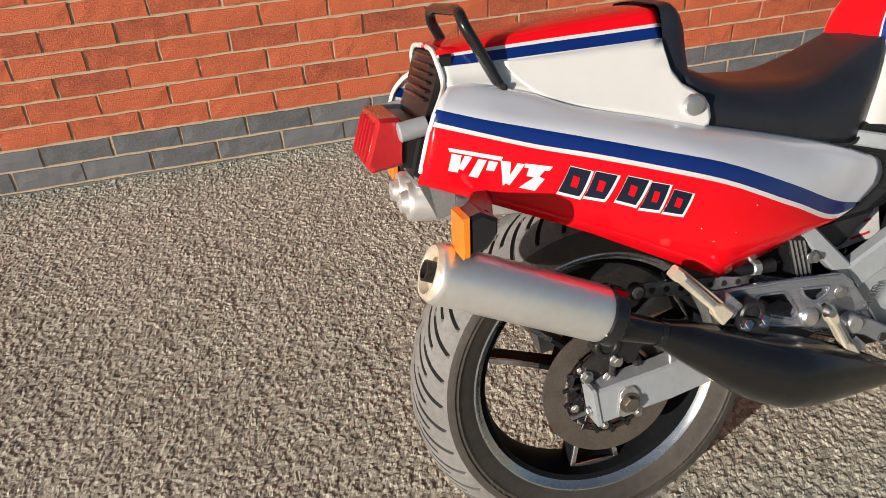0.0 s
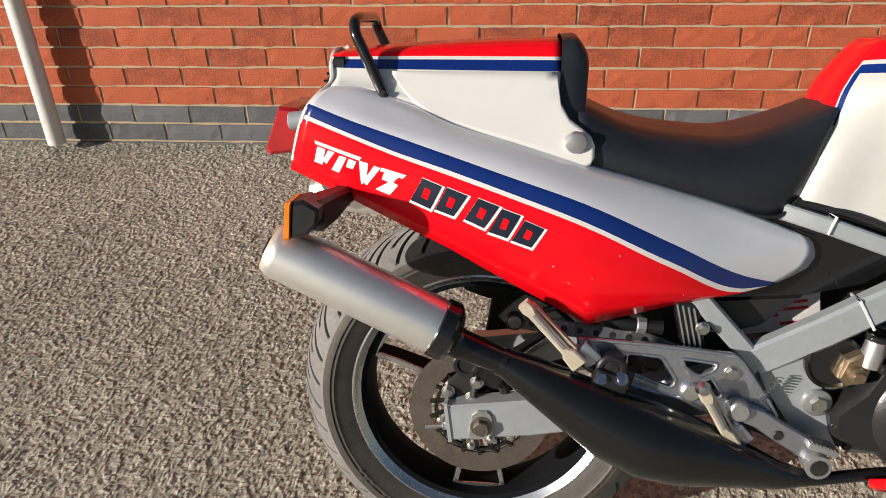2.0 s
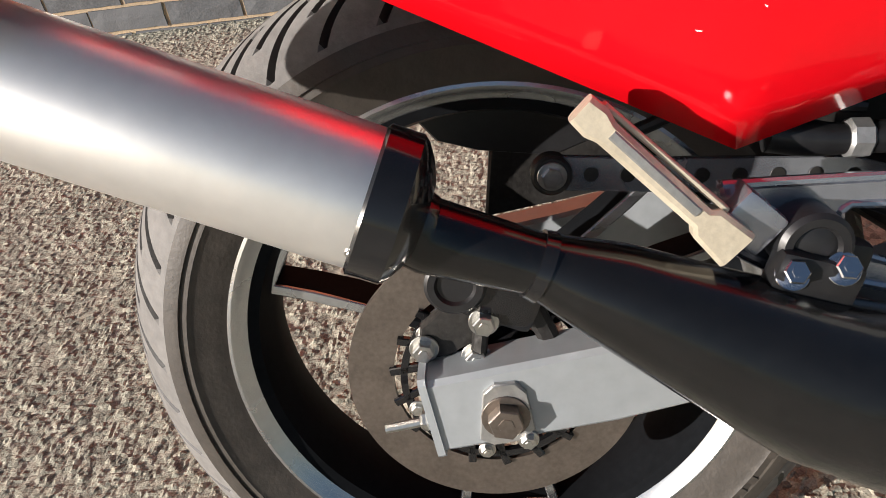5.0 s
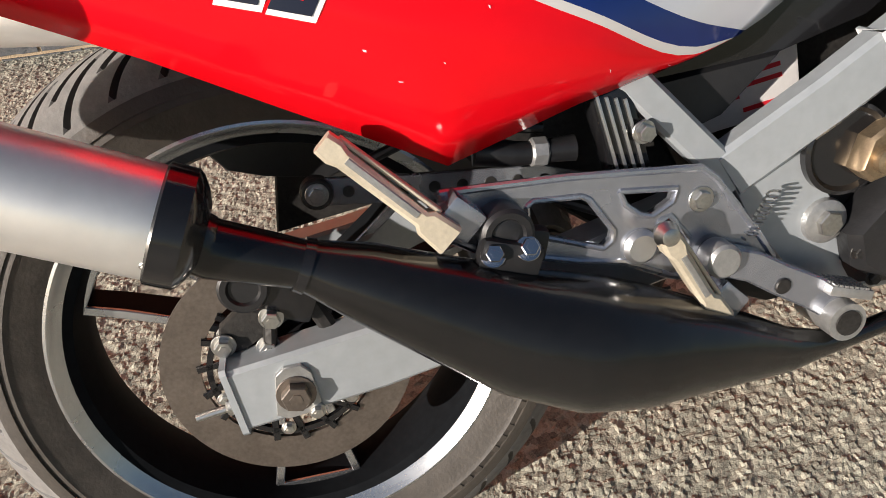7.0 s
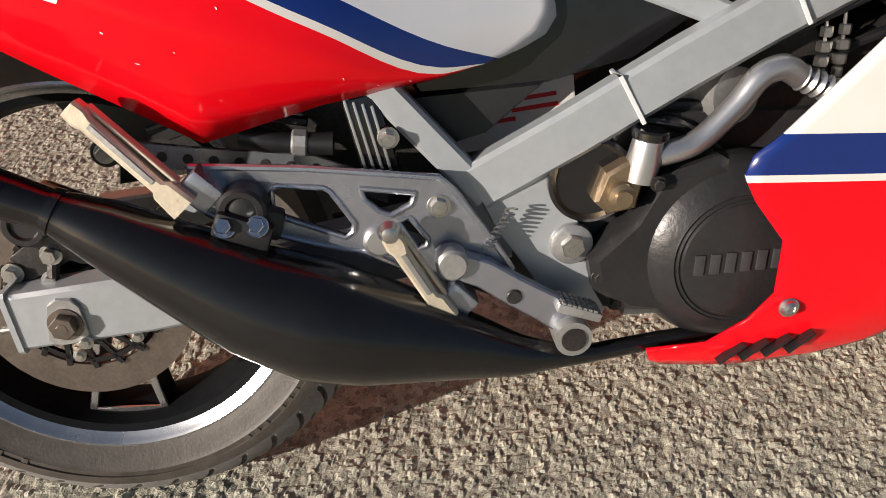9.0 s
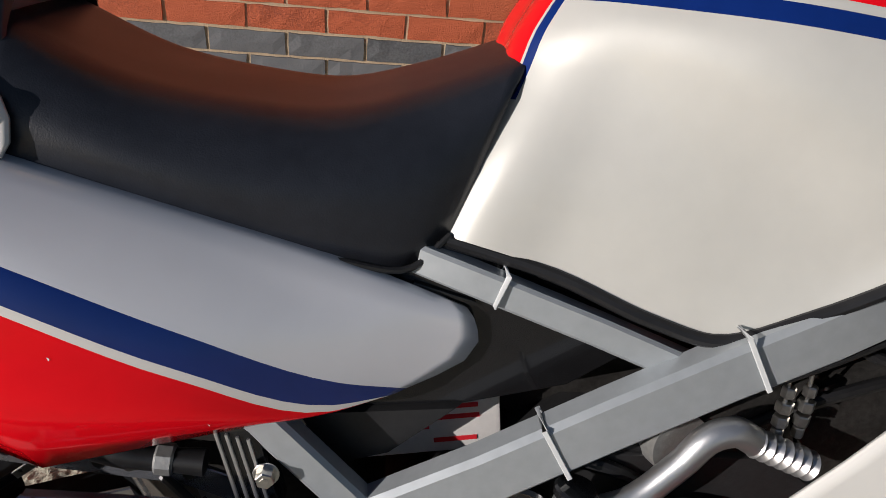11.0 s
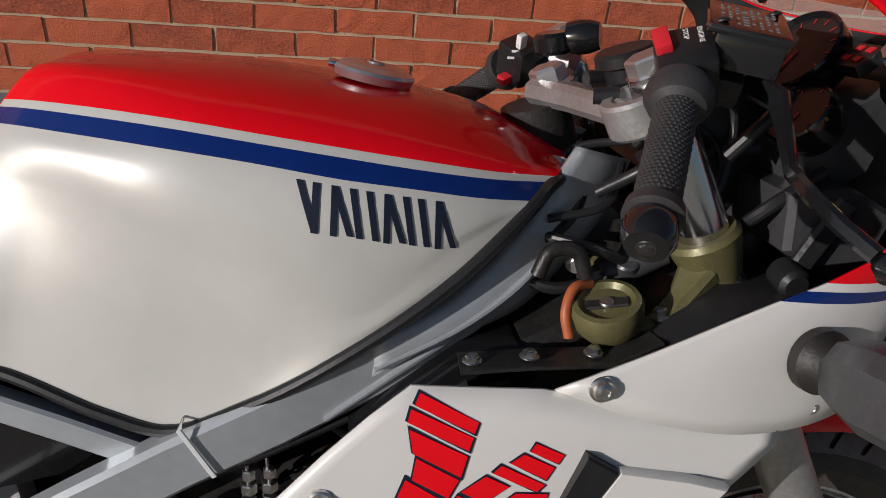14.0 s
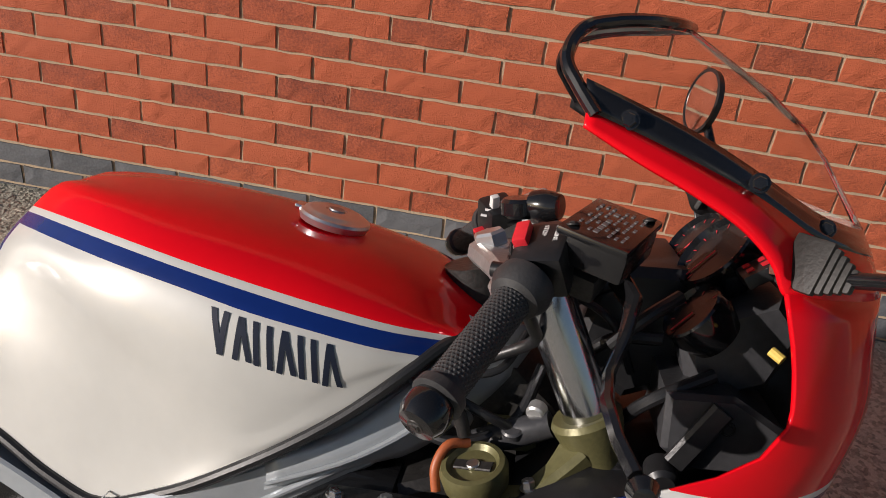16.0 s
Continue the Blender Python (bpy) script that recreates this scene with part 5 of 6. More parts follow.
for n, (a, b, c) in enumerate((((1.38, -0.13, 0.40), (1.42, -0.15, 0.375), (1.45, -0.12, 0.33)), ((1.20, -0.1, 0.45), (1.26, -0.11, 0.47), (1.36, -0.12, 0.46)), ((1.34, -0.1, 0.40), (1.40, -0.14, 0.38), (1.5, -0.13, 0.33)))):
    part("hydraulic_hose", tube([a, b, c], 0.005, 10, 6), M_BLACK, mc)

# ---- fairing ----
fairing = new("fairing")
fairing.parent = bike
fairing["label"] = "white and red fairing with navy stripe and clear screen"
U0 = row((2.095, -0.246, 0.681), (2.17, -0.250, 0.656), (2.25, -0.245, 0.641), (2.33, -0.225, 0.640), (2.41, -0.170, 0.645), (2.455, -0.09, 0.650), (2.47, 0, 0.650))
U0B = row((2.160, -0.244, 0.708), (2.21, -0.247, 0.700), (2.28, -0.240, 0.690), (2.35, -0.222, 0.688), (2.42, -0.170, 0.690), (2.465, -0.09, 0.692), (2.482, 0, 0.692))
U1 = row((2.264, -0.2375, 0.7525), (2.298, -0.2365, 0.7505), (2.342, -0.2285, 0.7485), (2.388, -0.210, 0.748), (2.437, -0.1665, 0.748), (2.477, -0.09, 0.748), (2.496, 0, 0.748))
U2 = row((2.285, -0.235, 0.760), (2.312, -0.234, 0.759), (2.35, -0.226, 0.757), (2.394, -0.208, 0.757), (2.440, -0.166, 0.757), (2.479, -0.09, 0.757), (2.498, 0, 0.757))
U3 = row((2.302, -0.233, 0.766), (2.325, -0.231, 0.765), (2.358, -0.223, 0.764), (2.398, -0.206, 0.764), (2.442, -0.165, 0.764), (2.480, -0.09, 0.764), (2.499, 0, 0.764))
U4 = row((2.384, -0.207, 0.822), (2.394, -0.203, 0.822), (2.410, -0.194, 0.822), (2.432, -0.178, 0.822), (2.462, -0.143, 0.820), (2.492, -0.085, 0.818), (2.510, 0, 0.818))
U5 = row((2.380, -0.199, 0.865), (2.390, -0.195, 0.866), (2.406, -0.186, 0.866), (2.428, -0.170, 0.866), (2.458, -0.136, 0.865), (2.485, -0.080, 0.865), (2.502, 0, 0.865))
U6 = row((2.362, -0.190, 0.922), (2.376, -0.186, 0.922), (2.394, -0.178, 0.920), (2.418, -0.160, 0.918), (2.452, -0.125, 0.914), (2.482, -0.072, 0.911), (2.500, 0, 0.910))
loft("upper_fairing", [U0, U0B, U1, U2, U3, U4, U5, U6], [0, 0, 1, 0, 2, 2, 2], [M_WHITE, M_NAVY, M_RED, M_BLACK, M_BLACK, M_BLACK], fairing, "red nose above a white flank with a navy stripe", mirror=True, thick=0.004, inner=3)
E0 = row((2.190, -0.186, 1.022), (2.235, -0.187, 1.002), (2.285, -0.188, 0.983), (2.328, -0.189, 0.961), (2.351, -0.190, 0.940), (2.362, -0.190, 0.922), (2.394, -0.178, 0.920), (2.418, -0.160, 0.918), (2.452, -0.125, 0.914), (2.482, -0.072, 0.911), (2.500, 0, 0.910))
U7 = row((2.190, -0.178, 1.033), (2.240, -0.174, 1.019), (2.290, -0.169, 1.003), (2.332, -0.163, 0.988), (2.360, -0.155, 0.975), (2.385, -0.146, 0.963), (2.406, -0.136, 0.956), (2.428, -0.122, 0.951), (2.450, -0.098, 0.946), (2.472, -0.058, 0.941), (2.484, 0, 0.939))
loft("fairing_ear", [E0, U7], [0], [M_RED, M_BLACK], fairing, "red strip under the screen", mirror=True, thick=0.004, inner=1)
W1 = row((2.186, -0.171, 1.056), (2.230, -0.165, 1.043), (2.278, -0.157, 1.028), (2.322, -0.149, 1.010), (2.350, -0.141, 0.997), (2.376, -0.132, 0.985), (2.396, -0.122, 0.977), (2.418, -0.108, 0.971), (2.440, -0.086, 0.966), (2.461, -0.050, 0.962), (2.472, 0, 0.960))
W2 = row((2.172, -0.158, 1.068), (2.205, -0.147, 1.074), (2.240, -0.136, 1.075), (2.272, -0.124, 1.071), (2.298, -0.113, 1.066), (2.322, -0.101, 1.060), (2.343, -0.088, 1.054), (2.364, -0.072, 1.049), (2.384, -0.052, 1.045), (2.398, -0.028, 1.042), (2.405, 0, 1.041))
W3 = row((2.169, -0.150, 1.075), (2.175, -0.138, 1.088), (2.186, -0.122, 1.097), (2.200, -0.107, 1.103), (2.216, -0.093, 1.107), (2.232, -0.079, 1.110), (2.247, -0.065, 1.112), (2.260, -0.050, 1.113), (2.270, -0.034, 1.114), (2.278, -0.017, 1.115), (2.282, 0, 1.115))
screen = loft("screen", [W1, W2, W3], [0, 0], [M_SCREEN], fairing, "clear plastic windscreen", mirror=True)
screen.visible_shadow = False
loft("screen_band", [U7, W1], [0], [M_GLOSS_BLACK], fairing, "black lower border of the screen", thick=0.003)
far_edge = loft("screen_edge", [[(x, -y, z) for x, y, z in r] for r in (U7, W1)], [0], [M_PALE_EDGE], fairing, "pale translucent far edge of the screen")
far_edge.visible_shadow = False
edge = [(2.197, -0.178, 1.030), (2.180, -0.168, 1.050), (2.169, -0.158, 1.066), (2.169, -0.148, 1.077), (2.178, -0.130, 1.094), (2.200, -0.107, 1.104), (2.232, -0.079, 1.111), (2.260, -0.050, 1.114), (2.282, 0, 1.116)]
for s in (1, -1):
    part("screen_trim", tube([(x, s * y, z) for x, y, z in edge], 0.0058, 10, 5), M_GLOSS_BLACK, fairing, "black rubber screen edging")
    for c in ((2.223, -0.174, 1.030), (2.331, -0.162, 0.998), (2.40, -0.128, 0.967)):
        part("screen_screw", bolt((c[0], s * c[1], c[2]), (0.2, s * 1, -0.2), 0.006, 0.004), M_GLOSS_BLACK, fairing)
# lower side panel
zs = np.array([0.195, 0.205, 0.224, 0.232, 0.265, 0.30, 0.362, 0.405, 0.425, 0.432, 0.450, 0.47, 0.51, 0.547, 0.585, 0.623, 0.655, 0.680])
xl = np.array([1.730, 1.712, 1.703, 1.765, 1.800, 1.816, 1.809, 1.772, 1.760, 1.757, 1.762, 1.785, 1.820, 1.852, 1.888, 1.924, 1.958, 1.988])
xr = np.array([1.86, 1.90, 1.94, 1.95, 1.99, 2.02, 2.06, 2.09, 2.10, 2.106, 2.122, 2.138, 2.173, 2.207, 2.236, 2.263, 2.286, 2.285])
ys = np.interp(zs, [0.19, 0.23, 0.30, 0.40, 0.55, 0.62, 0.68], [-0.170, -0.195, -0.220, -0.236, -0.245, -0.240, -0.234])
fv, ff, fi, nc = [], [], [], 22
for z, a, b, y in zip(zs, xl, xr, ys):
    for k in range(nc):
        u = k / (nc - 1)
        x = a + (b - a) * u
        zz = z - np.interp(x, [2.09, 2.17, 2.25, 2.33], [0, 0.018, 0.033, 0.035]) * np.clip((z - 0.55) / 0.13, 0, 1)
        fv.append((x, y - 0.006 * math.sin(math.pi * u), float(zz)))
bandz = [2, 2, 2, 2, 2, 2, 2, 2, 0, 1, 1, 0, 0, 0, 0, 0, 0]
for i in range(len(zs) - 1):
    for k in range(nc - 1):
        o = i * nc + k
        ff.append((o, o + 1, o + nc + 1, o + nc))
        fi.append(bandz[i])
lower = link_mesh("side_panel", fv, ff, [M_WHITE, M_NAVY, M_RED], fairing, "white fairing side with red belly and striped emblem", fi, sharp=60)
so = lower.modifiers.new("thickness", "SOLIDIFY")
so.thickness, so.offset = 0.004, 1
bm = bmesh.new()
bm.from_mesh(lower.data)
bmesh.ops.recalc_face_normals(bm, faces=bm.faces)
bm.to_mesh(lower.data)
bm.free()
lower_l = new("side_panel", lower.data)
lower_l.parent, lower_l.scale = fairing, (1, -1, 1)
so = lower_l.modifiers.new("thickness", "SOLIDIFY")
so.thickness, so.offset = 0.004, 1
lower_tree = surface_of(lower)
# emblem: red bars with dark edges
bars = []

bars += [
    [(1.995, 0.6766), (2.0394, 0.6545), (2.0369, 0.6455), (1.991, 0.6669)],
    [(1.9889, 0.6639), (2.0363, 0.6423), (2.0334, 0.6316), (1.9863, 0.6535)],
    [(1.9880, 0.6480), (2.0328, 0.6272), (2.0286, 0.6098), (1.9914, 0.6293)],
    [(1.9941, 0.6254), (2.0273, 0.6076), (2.0197, 0.5923), (1.9915, 0.6075)],
    [(1.9867, 0.6077), (2.0201, 0.5878), (2.0060, 0.5598), (1.9734, 0.5730)],
    [(2.0845, 0.6379), (2.1074, 0.6278), (2.1033, 0.6207), (2.0804, 0.6310)],
    [(2.0761, 0.6289), (2.1007, 0.6175), (2.0949, 0.6071), (2.0655, 0.6216)],
    [(2.0593, 0.6197), (2.0945, 0.6026), (2.0886, 0.5966), (2.0525, 0.6133)],
    [(2.0478, 0.6107), (2.0663, 0.6015), (2.0476, 0.5882), (2.0292, 0.5975)],
    [(2.0270, 0.5948), (2.0427, 0.5867), (2.0226, 0.5762), (2.0100, 0.5680)],
    [(2.0720, 0.5956), (2.0975, 0.5945), (2.0950, 0.5819), (2.0580, 0.5848)],
    [(2.0557, 0.5821), (2.0946, 0.5773), (2.0925, 0.5687), (2.0439, 0.5740)],
    [(2.0418, 0.5695), (2.0920, 0.5646), (2.0905, 0.5530), (2.0241, 0.5594)],
    [(2.0747, 0.5537), (2.0905, 0.5530), (2.0843, 0.5425), (2.0728, 0.5431)],
]
shadow_bars = [[tuple(np.array(p) * 1.0 + (np.array(p) - np.mean(q, axis=0)) * np.array((0.07, 0.16))) for p in q] for q in bars]
decal("emblem_edge", lower_tree, shadow_bars, M_INK, lower, 0.0048, 3)
decal("emblem", lower_tree, bars, M_RED, lower, 0.0054, 3, label="red barred emblem with black edges")
# duct: a black plate stands in for the shade in its mouth
duct = part("duct_mouth", prism([(2.124, 0.631), (2.150, 0.616), (2.128, 0.577), (2.104, 0.535), (2.085, 0.50), (2.076, 0.508), (2.098, 0.565)], -0.2580, -0.245, 0.002), M_BLACK, fairing, "black plate standing in for the cooling duct's dark mouth")
part("duct_brow", prism([(2.152, 0.617), (2.170, 0.614), (2.212, 0.607), (2.246, 0.598), (2.208, 0.553), (2.15, 0.49), (2.092, 0.50), (2.108, 0.537), (2.132, 0.579)], -0.2570, -0.240, 0.004), M_WHITE, fairing)
for c in ((1.924, -0.2495, 0.588), (2.130, -0.2500, 0.684), (1.832, -0.226, 0.285), (2.315, -0.226, 0.655)):
    part("fairing_screw", lathe([(0.002, 0.0105), (0.0, 0.0105), (-0.001, 0.0085), (-0.004, 0.0075), (-0.0055, 0.004), (-0.004, 0.003), (-0.004, 0)], c, seg=28), M_STEEL, fairing, "bright dome-headed screw")
bm = bmesh.new()
for k in range(4):
    add_box(bm, (1.79 + 0.022 * k, -0.205 - 0.004 * k, 0.222 + 0.006 * k), (0.034, 0.012, 0.003), (0, -40, 0), 0.001)
part("belly_slot", bm, M_BLACK, fairing)
# front indicators
for s in (-1, 1):
    ind = part("front_indicator", beam([(2.304, s * 0.262, 0.709), (2.306, s * 0.272, 0.711), (2.312, s * 0.305, 0.716), (2.318, s * 0.345, 0.722), (2.319, s * 0.352, 0.723)], [0.036, 0.052, 0.066, 0.066, 0.058], [0.036, 0.050, 0.062, 0.062, 0.054], bevel=0.012), M_FADED_SKYLIT, bike, "faded dark grey front indicator pod")
    part("indicator_collar", lathe([(-0.006, 0.0), (-0.006, 0.026), (0.004, 0.026), (0.010, 0.020), (0.022, 0.017), (0.022, 0)], (2.301, s * 0.247, 0.707), (0.12, s * 1, 0.12), 28), M_RUBBER, ind)
    part("indicator_lens", prism([(2.340, 0.745), (2.356, 0.740), (2.356, 0.700), (2.340, 0.694)], s * 0.318 - 0.028, s * 0.318 + 0.028, 0.006), M_AMBER, ind)
# mirrors
for s, stalk, head in ((-1, [(2.398, -0.190, 0.940), (2.415, -0.215, 0.948), (2.428, -0.250, 0.958), (2.432, -0.285, 0.985), (2.428, -0.31, 1.02)], (2.425, -0.335, 1.045)),
                       (1, [(2.398, 0.190, 0.940), (2.405, 0.215, 0.945), (2.400, 0.255, 0.958), (2.390, 0.295, 0.990), (2.380, 0.315, 1.02)], (2.371, 0.330, 1.050))):
    mir = part("mirror", tube(stalk, 0.0065, 14, 5), M_GLOSS_BLACK, bike, "black mirror on a bent stalk")
    bm = bmesh.new()
    for k in range(5):
        add_box(bm, (2.374 + 0.006 * k, s * (0.178 + 0.004 * k), 0.945 - 0.001 * k), (0.007, 0.034 - 0.004 * k, 0.044 - 0.006 * k), (0, 20, s * -35), 0.003)
    part("rubber_boot", bm, M_RUBBER, mir, "ribbed rubber mirror boot")
    axis = Vector((-1, s * -0.3, 0.1))
    part("mirror_head", lathe([(-0.014, 0), (-0.012, 0.03), (-0.004, 0.044), (0.004, 0.045), (0.005, 0.041), (0.003, 0.040), (0.003, 0)], head, axis, 40), M_BLACK, mir)
    part("mirror_glass", lathe([(0.0036, 0.0402), (0.0036, 0)], head, axis, 40), M_MIRROR, mir, "silvered mirror glass")

# ---- front forks, yokes and bars ----
fork_dir = Vector((0.475, 0, -0.88)).normalized()
for s in (-1, 1):
    top = Vector((2.172, s * 0.138, 0.905))
    fork = part("fork", tube([top + fork_dir * a for a in (0.0, 0.03, 0.034, 0.36)], [0.0190, 0.0190, 0.0225, 0.0225], 36), M_CHROME, bike, "chrome fork leg with a dark slider")
    part("fork_slider", tube([top + fork_dir * a for a in (0.34, 0.36, 0.42, 0.74)], [0.028, 0.027, 0.026], 28), M_CAST, fork)
    part("dust_seal", lathe([(-0.012, 0.019), (-0.012, 0.026), (0.008, 0.029), (0.008, 0.019)], top + fork_dir * 0.335, fork_dir, 28, True), M_BLACK, fork)
    part("fork_cap", lathe(disc_profile(0.016, 0.0165), top - fork_dir * 0.006, fork_dir, 6), M_ALU, fork)
yoke = part("top_yoke", beam([(2.172, -0.150, 0.868), (2.167, -0.115, 0.869), (2.145, -0.05, 0.868), (2.132, 0.0, 0.866), (2.145, 0.05, 0.868), (2.167, 0.115, 0.869), (2.172, 0.150, 0.868)], [0.044, 0.040, 0.034, 0.050, 0.034, 0.040, 0.044], 0.024, bevel=0.006), M_CAST, bike, "cast alloy top yoke")
part("stem_nut", lathe(disc_profile(0.018, 0.018, 0.003), (2.128, 0.0, 0.882), (-0.4, 0, 0.9), 6), M_ALU, yoke)
for s in (-1, 1):
    clamp = part("yoke_clamp", lathe([(-0.016, 0.0195), (-0.016, 0.0275), (-0.013, 0.030), (0.012, 0.030), (0.015, 0.0275), (0.015, 0.0195)], (2.170, s * 0.138, 0.874), fork_dir, 36, True), M_CAST, yoke)
    part("clamp_screw", tube([(2.138, s * 0.112, 0.880), (2.158, s * 0.118, 0.882)], 0.0072, 14), M_BLACK, clamp)
part("stem_washer", lathe(disc_profile(0.005, 0.024), (2.131, 0.0, 0.873), (-0.4, 0, 0.9), 32), M_ALU, yoke)
part("lower_nut", lathe(disc_profile(0.022, 0.020, 0.003), (2.140, 0.0, 0.848), (-0.4, 0, 0.9), 12), M_ALU, yoke)
bm = bmesh.new()
add_lathe(bm, [(0.009, 0), (0.009, 0.020), (0.0135, 0.0235), (0.0125, 0.028), (0.006, 0.0305), (-0.008, 0.029), (-0.020, 0.021), (-0.022, 0)], (2.155, -0.172, 0.712), (-0.3, -0.25, 1), 40)
add_lathe(bm, [(0.012, 0.0195), (0.014, 0.029), (0.009, 0.0325), (0.0, 0.031), (-0.022, 0.025), (-0.040, 0.0195)], (2.2465, -0.140, 0.762), (-0.475, 0, 0.88), 36, True)
add_beam(bm, spline([(2.172, -0.172, 0.688), (2.200, -0.168, 0.699), (2.222, -0.160, 0.722), (2.240, -0.150, 0.742)], 4), [0.036, 0.026, 0.024, 0.036], [0.022, 0.012, 0.012, 0.022], bevel=0.005)
add_beam(bm, [(2.185, -0.10, 0.72), (2.165, -0.02, 0.70)], 0.045, 0.03)
low_yoke = part("lower_yoke", bm, M_OLIVE, bike, "olive anodised lower yoke castings")
up_ax = Vector((-0.3, -0.25, 1)).normalized()
slot_c = Vector((2.155, -0.172, 0.712)) + up_ax * 0.0095
# slot drawn as a dark strip on the clamp, its shade put into colour
part("clamp_slot", beam([slot_c + Vector((-0.016, 0.004, -0.004)), slot_c, slot_c + Vector((0.016, -0.004, 0.004))], 0.011, 0.003, up=up_ax, bevel=0.001), M_DARKMETAL, low_yoke)
part("clamp_bolt", lathe(disc_profile(0.004, 0.006, 0.001), slot_c + up_ax * 0.001, up_ax, 20), M_STEEL, low_yoke)
part("yoke_bolt", bolt((2.203, -0.170, 0.708), (0.3, 0, -1), 0.006, 0.008), M_STEEL, low_yoke)
bm = bmesh.new()
add_beam(bm, [(2.030, -0.195, 0.676), (2.085, -0.198, 0.682), (2.145, -0.198, 0.684), (2.19, -0.19, 0.70)], 0.034, 0.003, bevel=0.0008)
br = part("fairing_bracket", bm, M_DARKMETAL, bike, "black steel fairing bracket")
for c in ((2.040, -0.197, 0.680), (2.085, -0.20, 0.686), (2.138, -0.198, 0.688)):
    part("bracket_bolt", bolt(c, (0, 0, -1), 0.006, 0.005), M_STEEL, br)
part("vent_hose", tube([(2.124, -0.175, 0.69), (2.120, -0.170, 0.71), (2.128, -0.160, 0.728), (2.145, -0.15, 0.728)], 0.0045, 12, 6), M_ORANGE, bike, "orange rubber hose")
part("breather_elbow", tube([(2.098, -0.15, 0.735), (2.108, -0.150, 0.757), (2.128, -0.150, 0.758), (2.140, -0.150, 0.735)], 0.0065, 12, 6), M_DARKMETAL, bike)


def grip(inner, outer, parent):
    inner, outer = Vector(inner), Vector(outer)
    dv = (outer - inner).normalized()
    ln = (outer - inner).length
    g = part("grip", lathe([(-0.006, 0.012), (-0.006, 0.023), (0.004, 0.0245), (0.014, 0.020), (0.017, 0.0145), (ln - 0.032, 0.0145), (ln - 0.030, 0.0185), (ln - 0.022, 0.0195), (ln - 0.020, 0.015), (ln - 0.02, 0.0)], inner, dv, 40), M_GRIP, parent, "diamond-patterned rubber grip")
    s = dv.orthogonal().normalized()
    t = dv.cross(s)
    bm = bmesh.new()
    rows_n = int((ln - 0.05) / 0.0034)
    for i in range(rows_n):
        for k in range(26):
            a = 2 * math.pi * (k + 0.5 * (i % 2)) / 26
            n = s * math.cos(a) + t * math.sin(a)
            q = dv.cross(n)
            c = inner + dv * (0.0185 + 0.0034 * i)
            v = [bm.verts.new(c + n * 0.0144 + e) for e in (dv * 0.0021, q * 0.0020, -dv * 0.0021, -q * 0.0020)]
            tip = bm.verts.new(c + n * 0.0154)
            for m in range(4):
                bm.faces.new((v[m], v[(m + 1) % 4], tip))
    part("grip_pattern", bm, M_GRIP, g, smooth=False)
    e = part("bar_end", lathe([(ln - 0.022, 0.0150), (ln - 0.014, 0.0175), (ln - 0.004, 0.0170), (ln + 0.002, 0.0135), (ln + 0.003, 0.006), (ln, 0.006), (ln, 0)], inner, dv, 32), M_GLOSS_BLACK, parent, "black bar-end cap")
    part("bar_end_bolt", bolt(inner + dv * (ln + 0.0025), -dv, 0.0048, 0.002), M_DARKMETAL, e)
    return g


bars_r = new("handlebar")
bars_r.parent = bike
bars_r["label"] = "black clip-on handlebar with brake lever and switches"
grip((2.166, -0.214, 0.897), (2.113, -0.322, 0.824), bars_r)
part("clip_on", tube([(2.185, -0.138, 0.888), (2.178, -0.165, 0.905), (2.166, -0.214, 0.897)], [0.018, 0.012, 0.012], 20, 4), M_BLACK, bars_r)
part("switch_housing", box((2.180, -0.186, 0.914), (0.042, 0.046, 0.040), (32, -14, -18), 0.006), M_BLACK, bars_r, "black switch housing with white lettering")
part("kill_switch", box((2.159, -0.186, 0.931), (0.012, 0.024, 0.010), (32, -22, -18), 0.002), M_SWRED, bars_r, "red rocker switch")
for n, (word, off) in enumerate((("ENGINE", 0.0), ("STOP", 0.012))):
    tx = bpy.data.curves.new("switch_lettering", "FONT")
    tx.body, tx.size, tx.extrude = word, 0.0052, 0.0001
    tx.materials.append(M_DECAL_WHITE)
    to = new("switch_lettering", tx)
    to.parent = bars_r
    to.matrix_basis = pose(2.180, -0.186, 0.914, 32, -14, -18) @ pose(0.010 - 0.010 * n, 0.018, 0.0206, 0, 0, -90)
part("throttle_tube", tube([(2.170, -0.200, 0.878), (2.18, -0.175, 0.855), (2.185, -0.14, 0.83), (2.15, -0.12, 0.80)], 0.0055, 12, 5), M_BLACK, bars_r)
master = part("master_cylinder", box((2.216, -0.160, 0.912), (0.040, 0.07, 0.024), (24, 8, -22), 0.006), M_DARKMETAL, bars_r)
res = part("fluid_reservoir", box((2.228, -0.174, 0.932), (0.050, 0.074, 0.026), (10, 8, -22), 0.004), M_GLOSS_BLACK, bike, "rectangular black brake fluid reservoir with cast lettering")
lidm = part("reservoir_lid", box((2.2255, -0.1770, 0.9475), (0.058, 0.086, 0.007), (10, 8, -22), 0.003), M_GLOSS_BLACK, res)
bm = bmesh.new()
lm = pose(2.2255, -0.1770, 0.9475, 10, 8, -22)
for k in range(8):
    for m in range(7):
        if (k * 5 + m * 3) % 7 < 5:
            add_box(bm, lm @ Vector((-0.019 + 0.0054 * k, -0.027 + 0.009 * m, 0.0038)), (0.0022 if k != 3 else 0.0042, 0.0058, 0.0006), (10, 8, -22), 0)
part("lid_lettering", bm, M_LETTER, lidm)
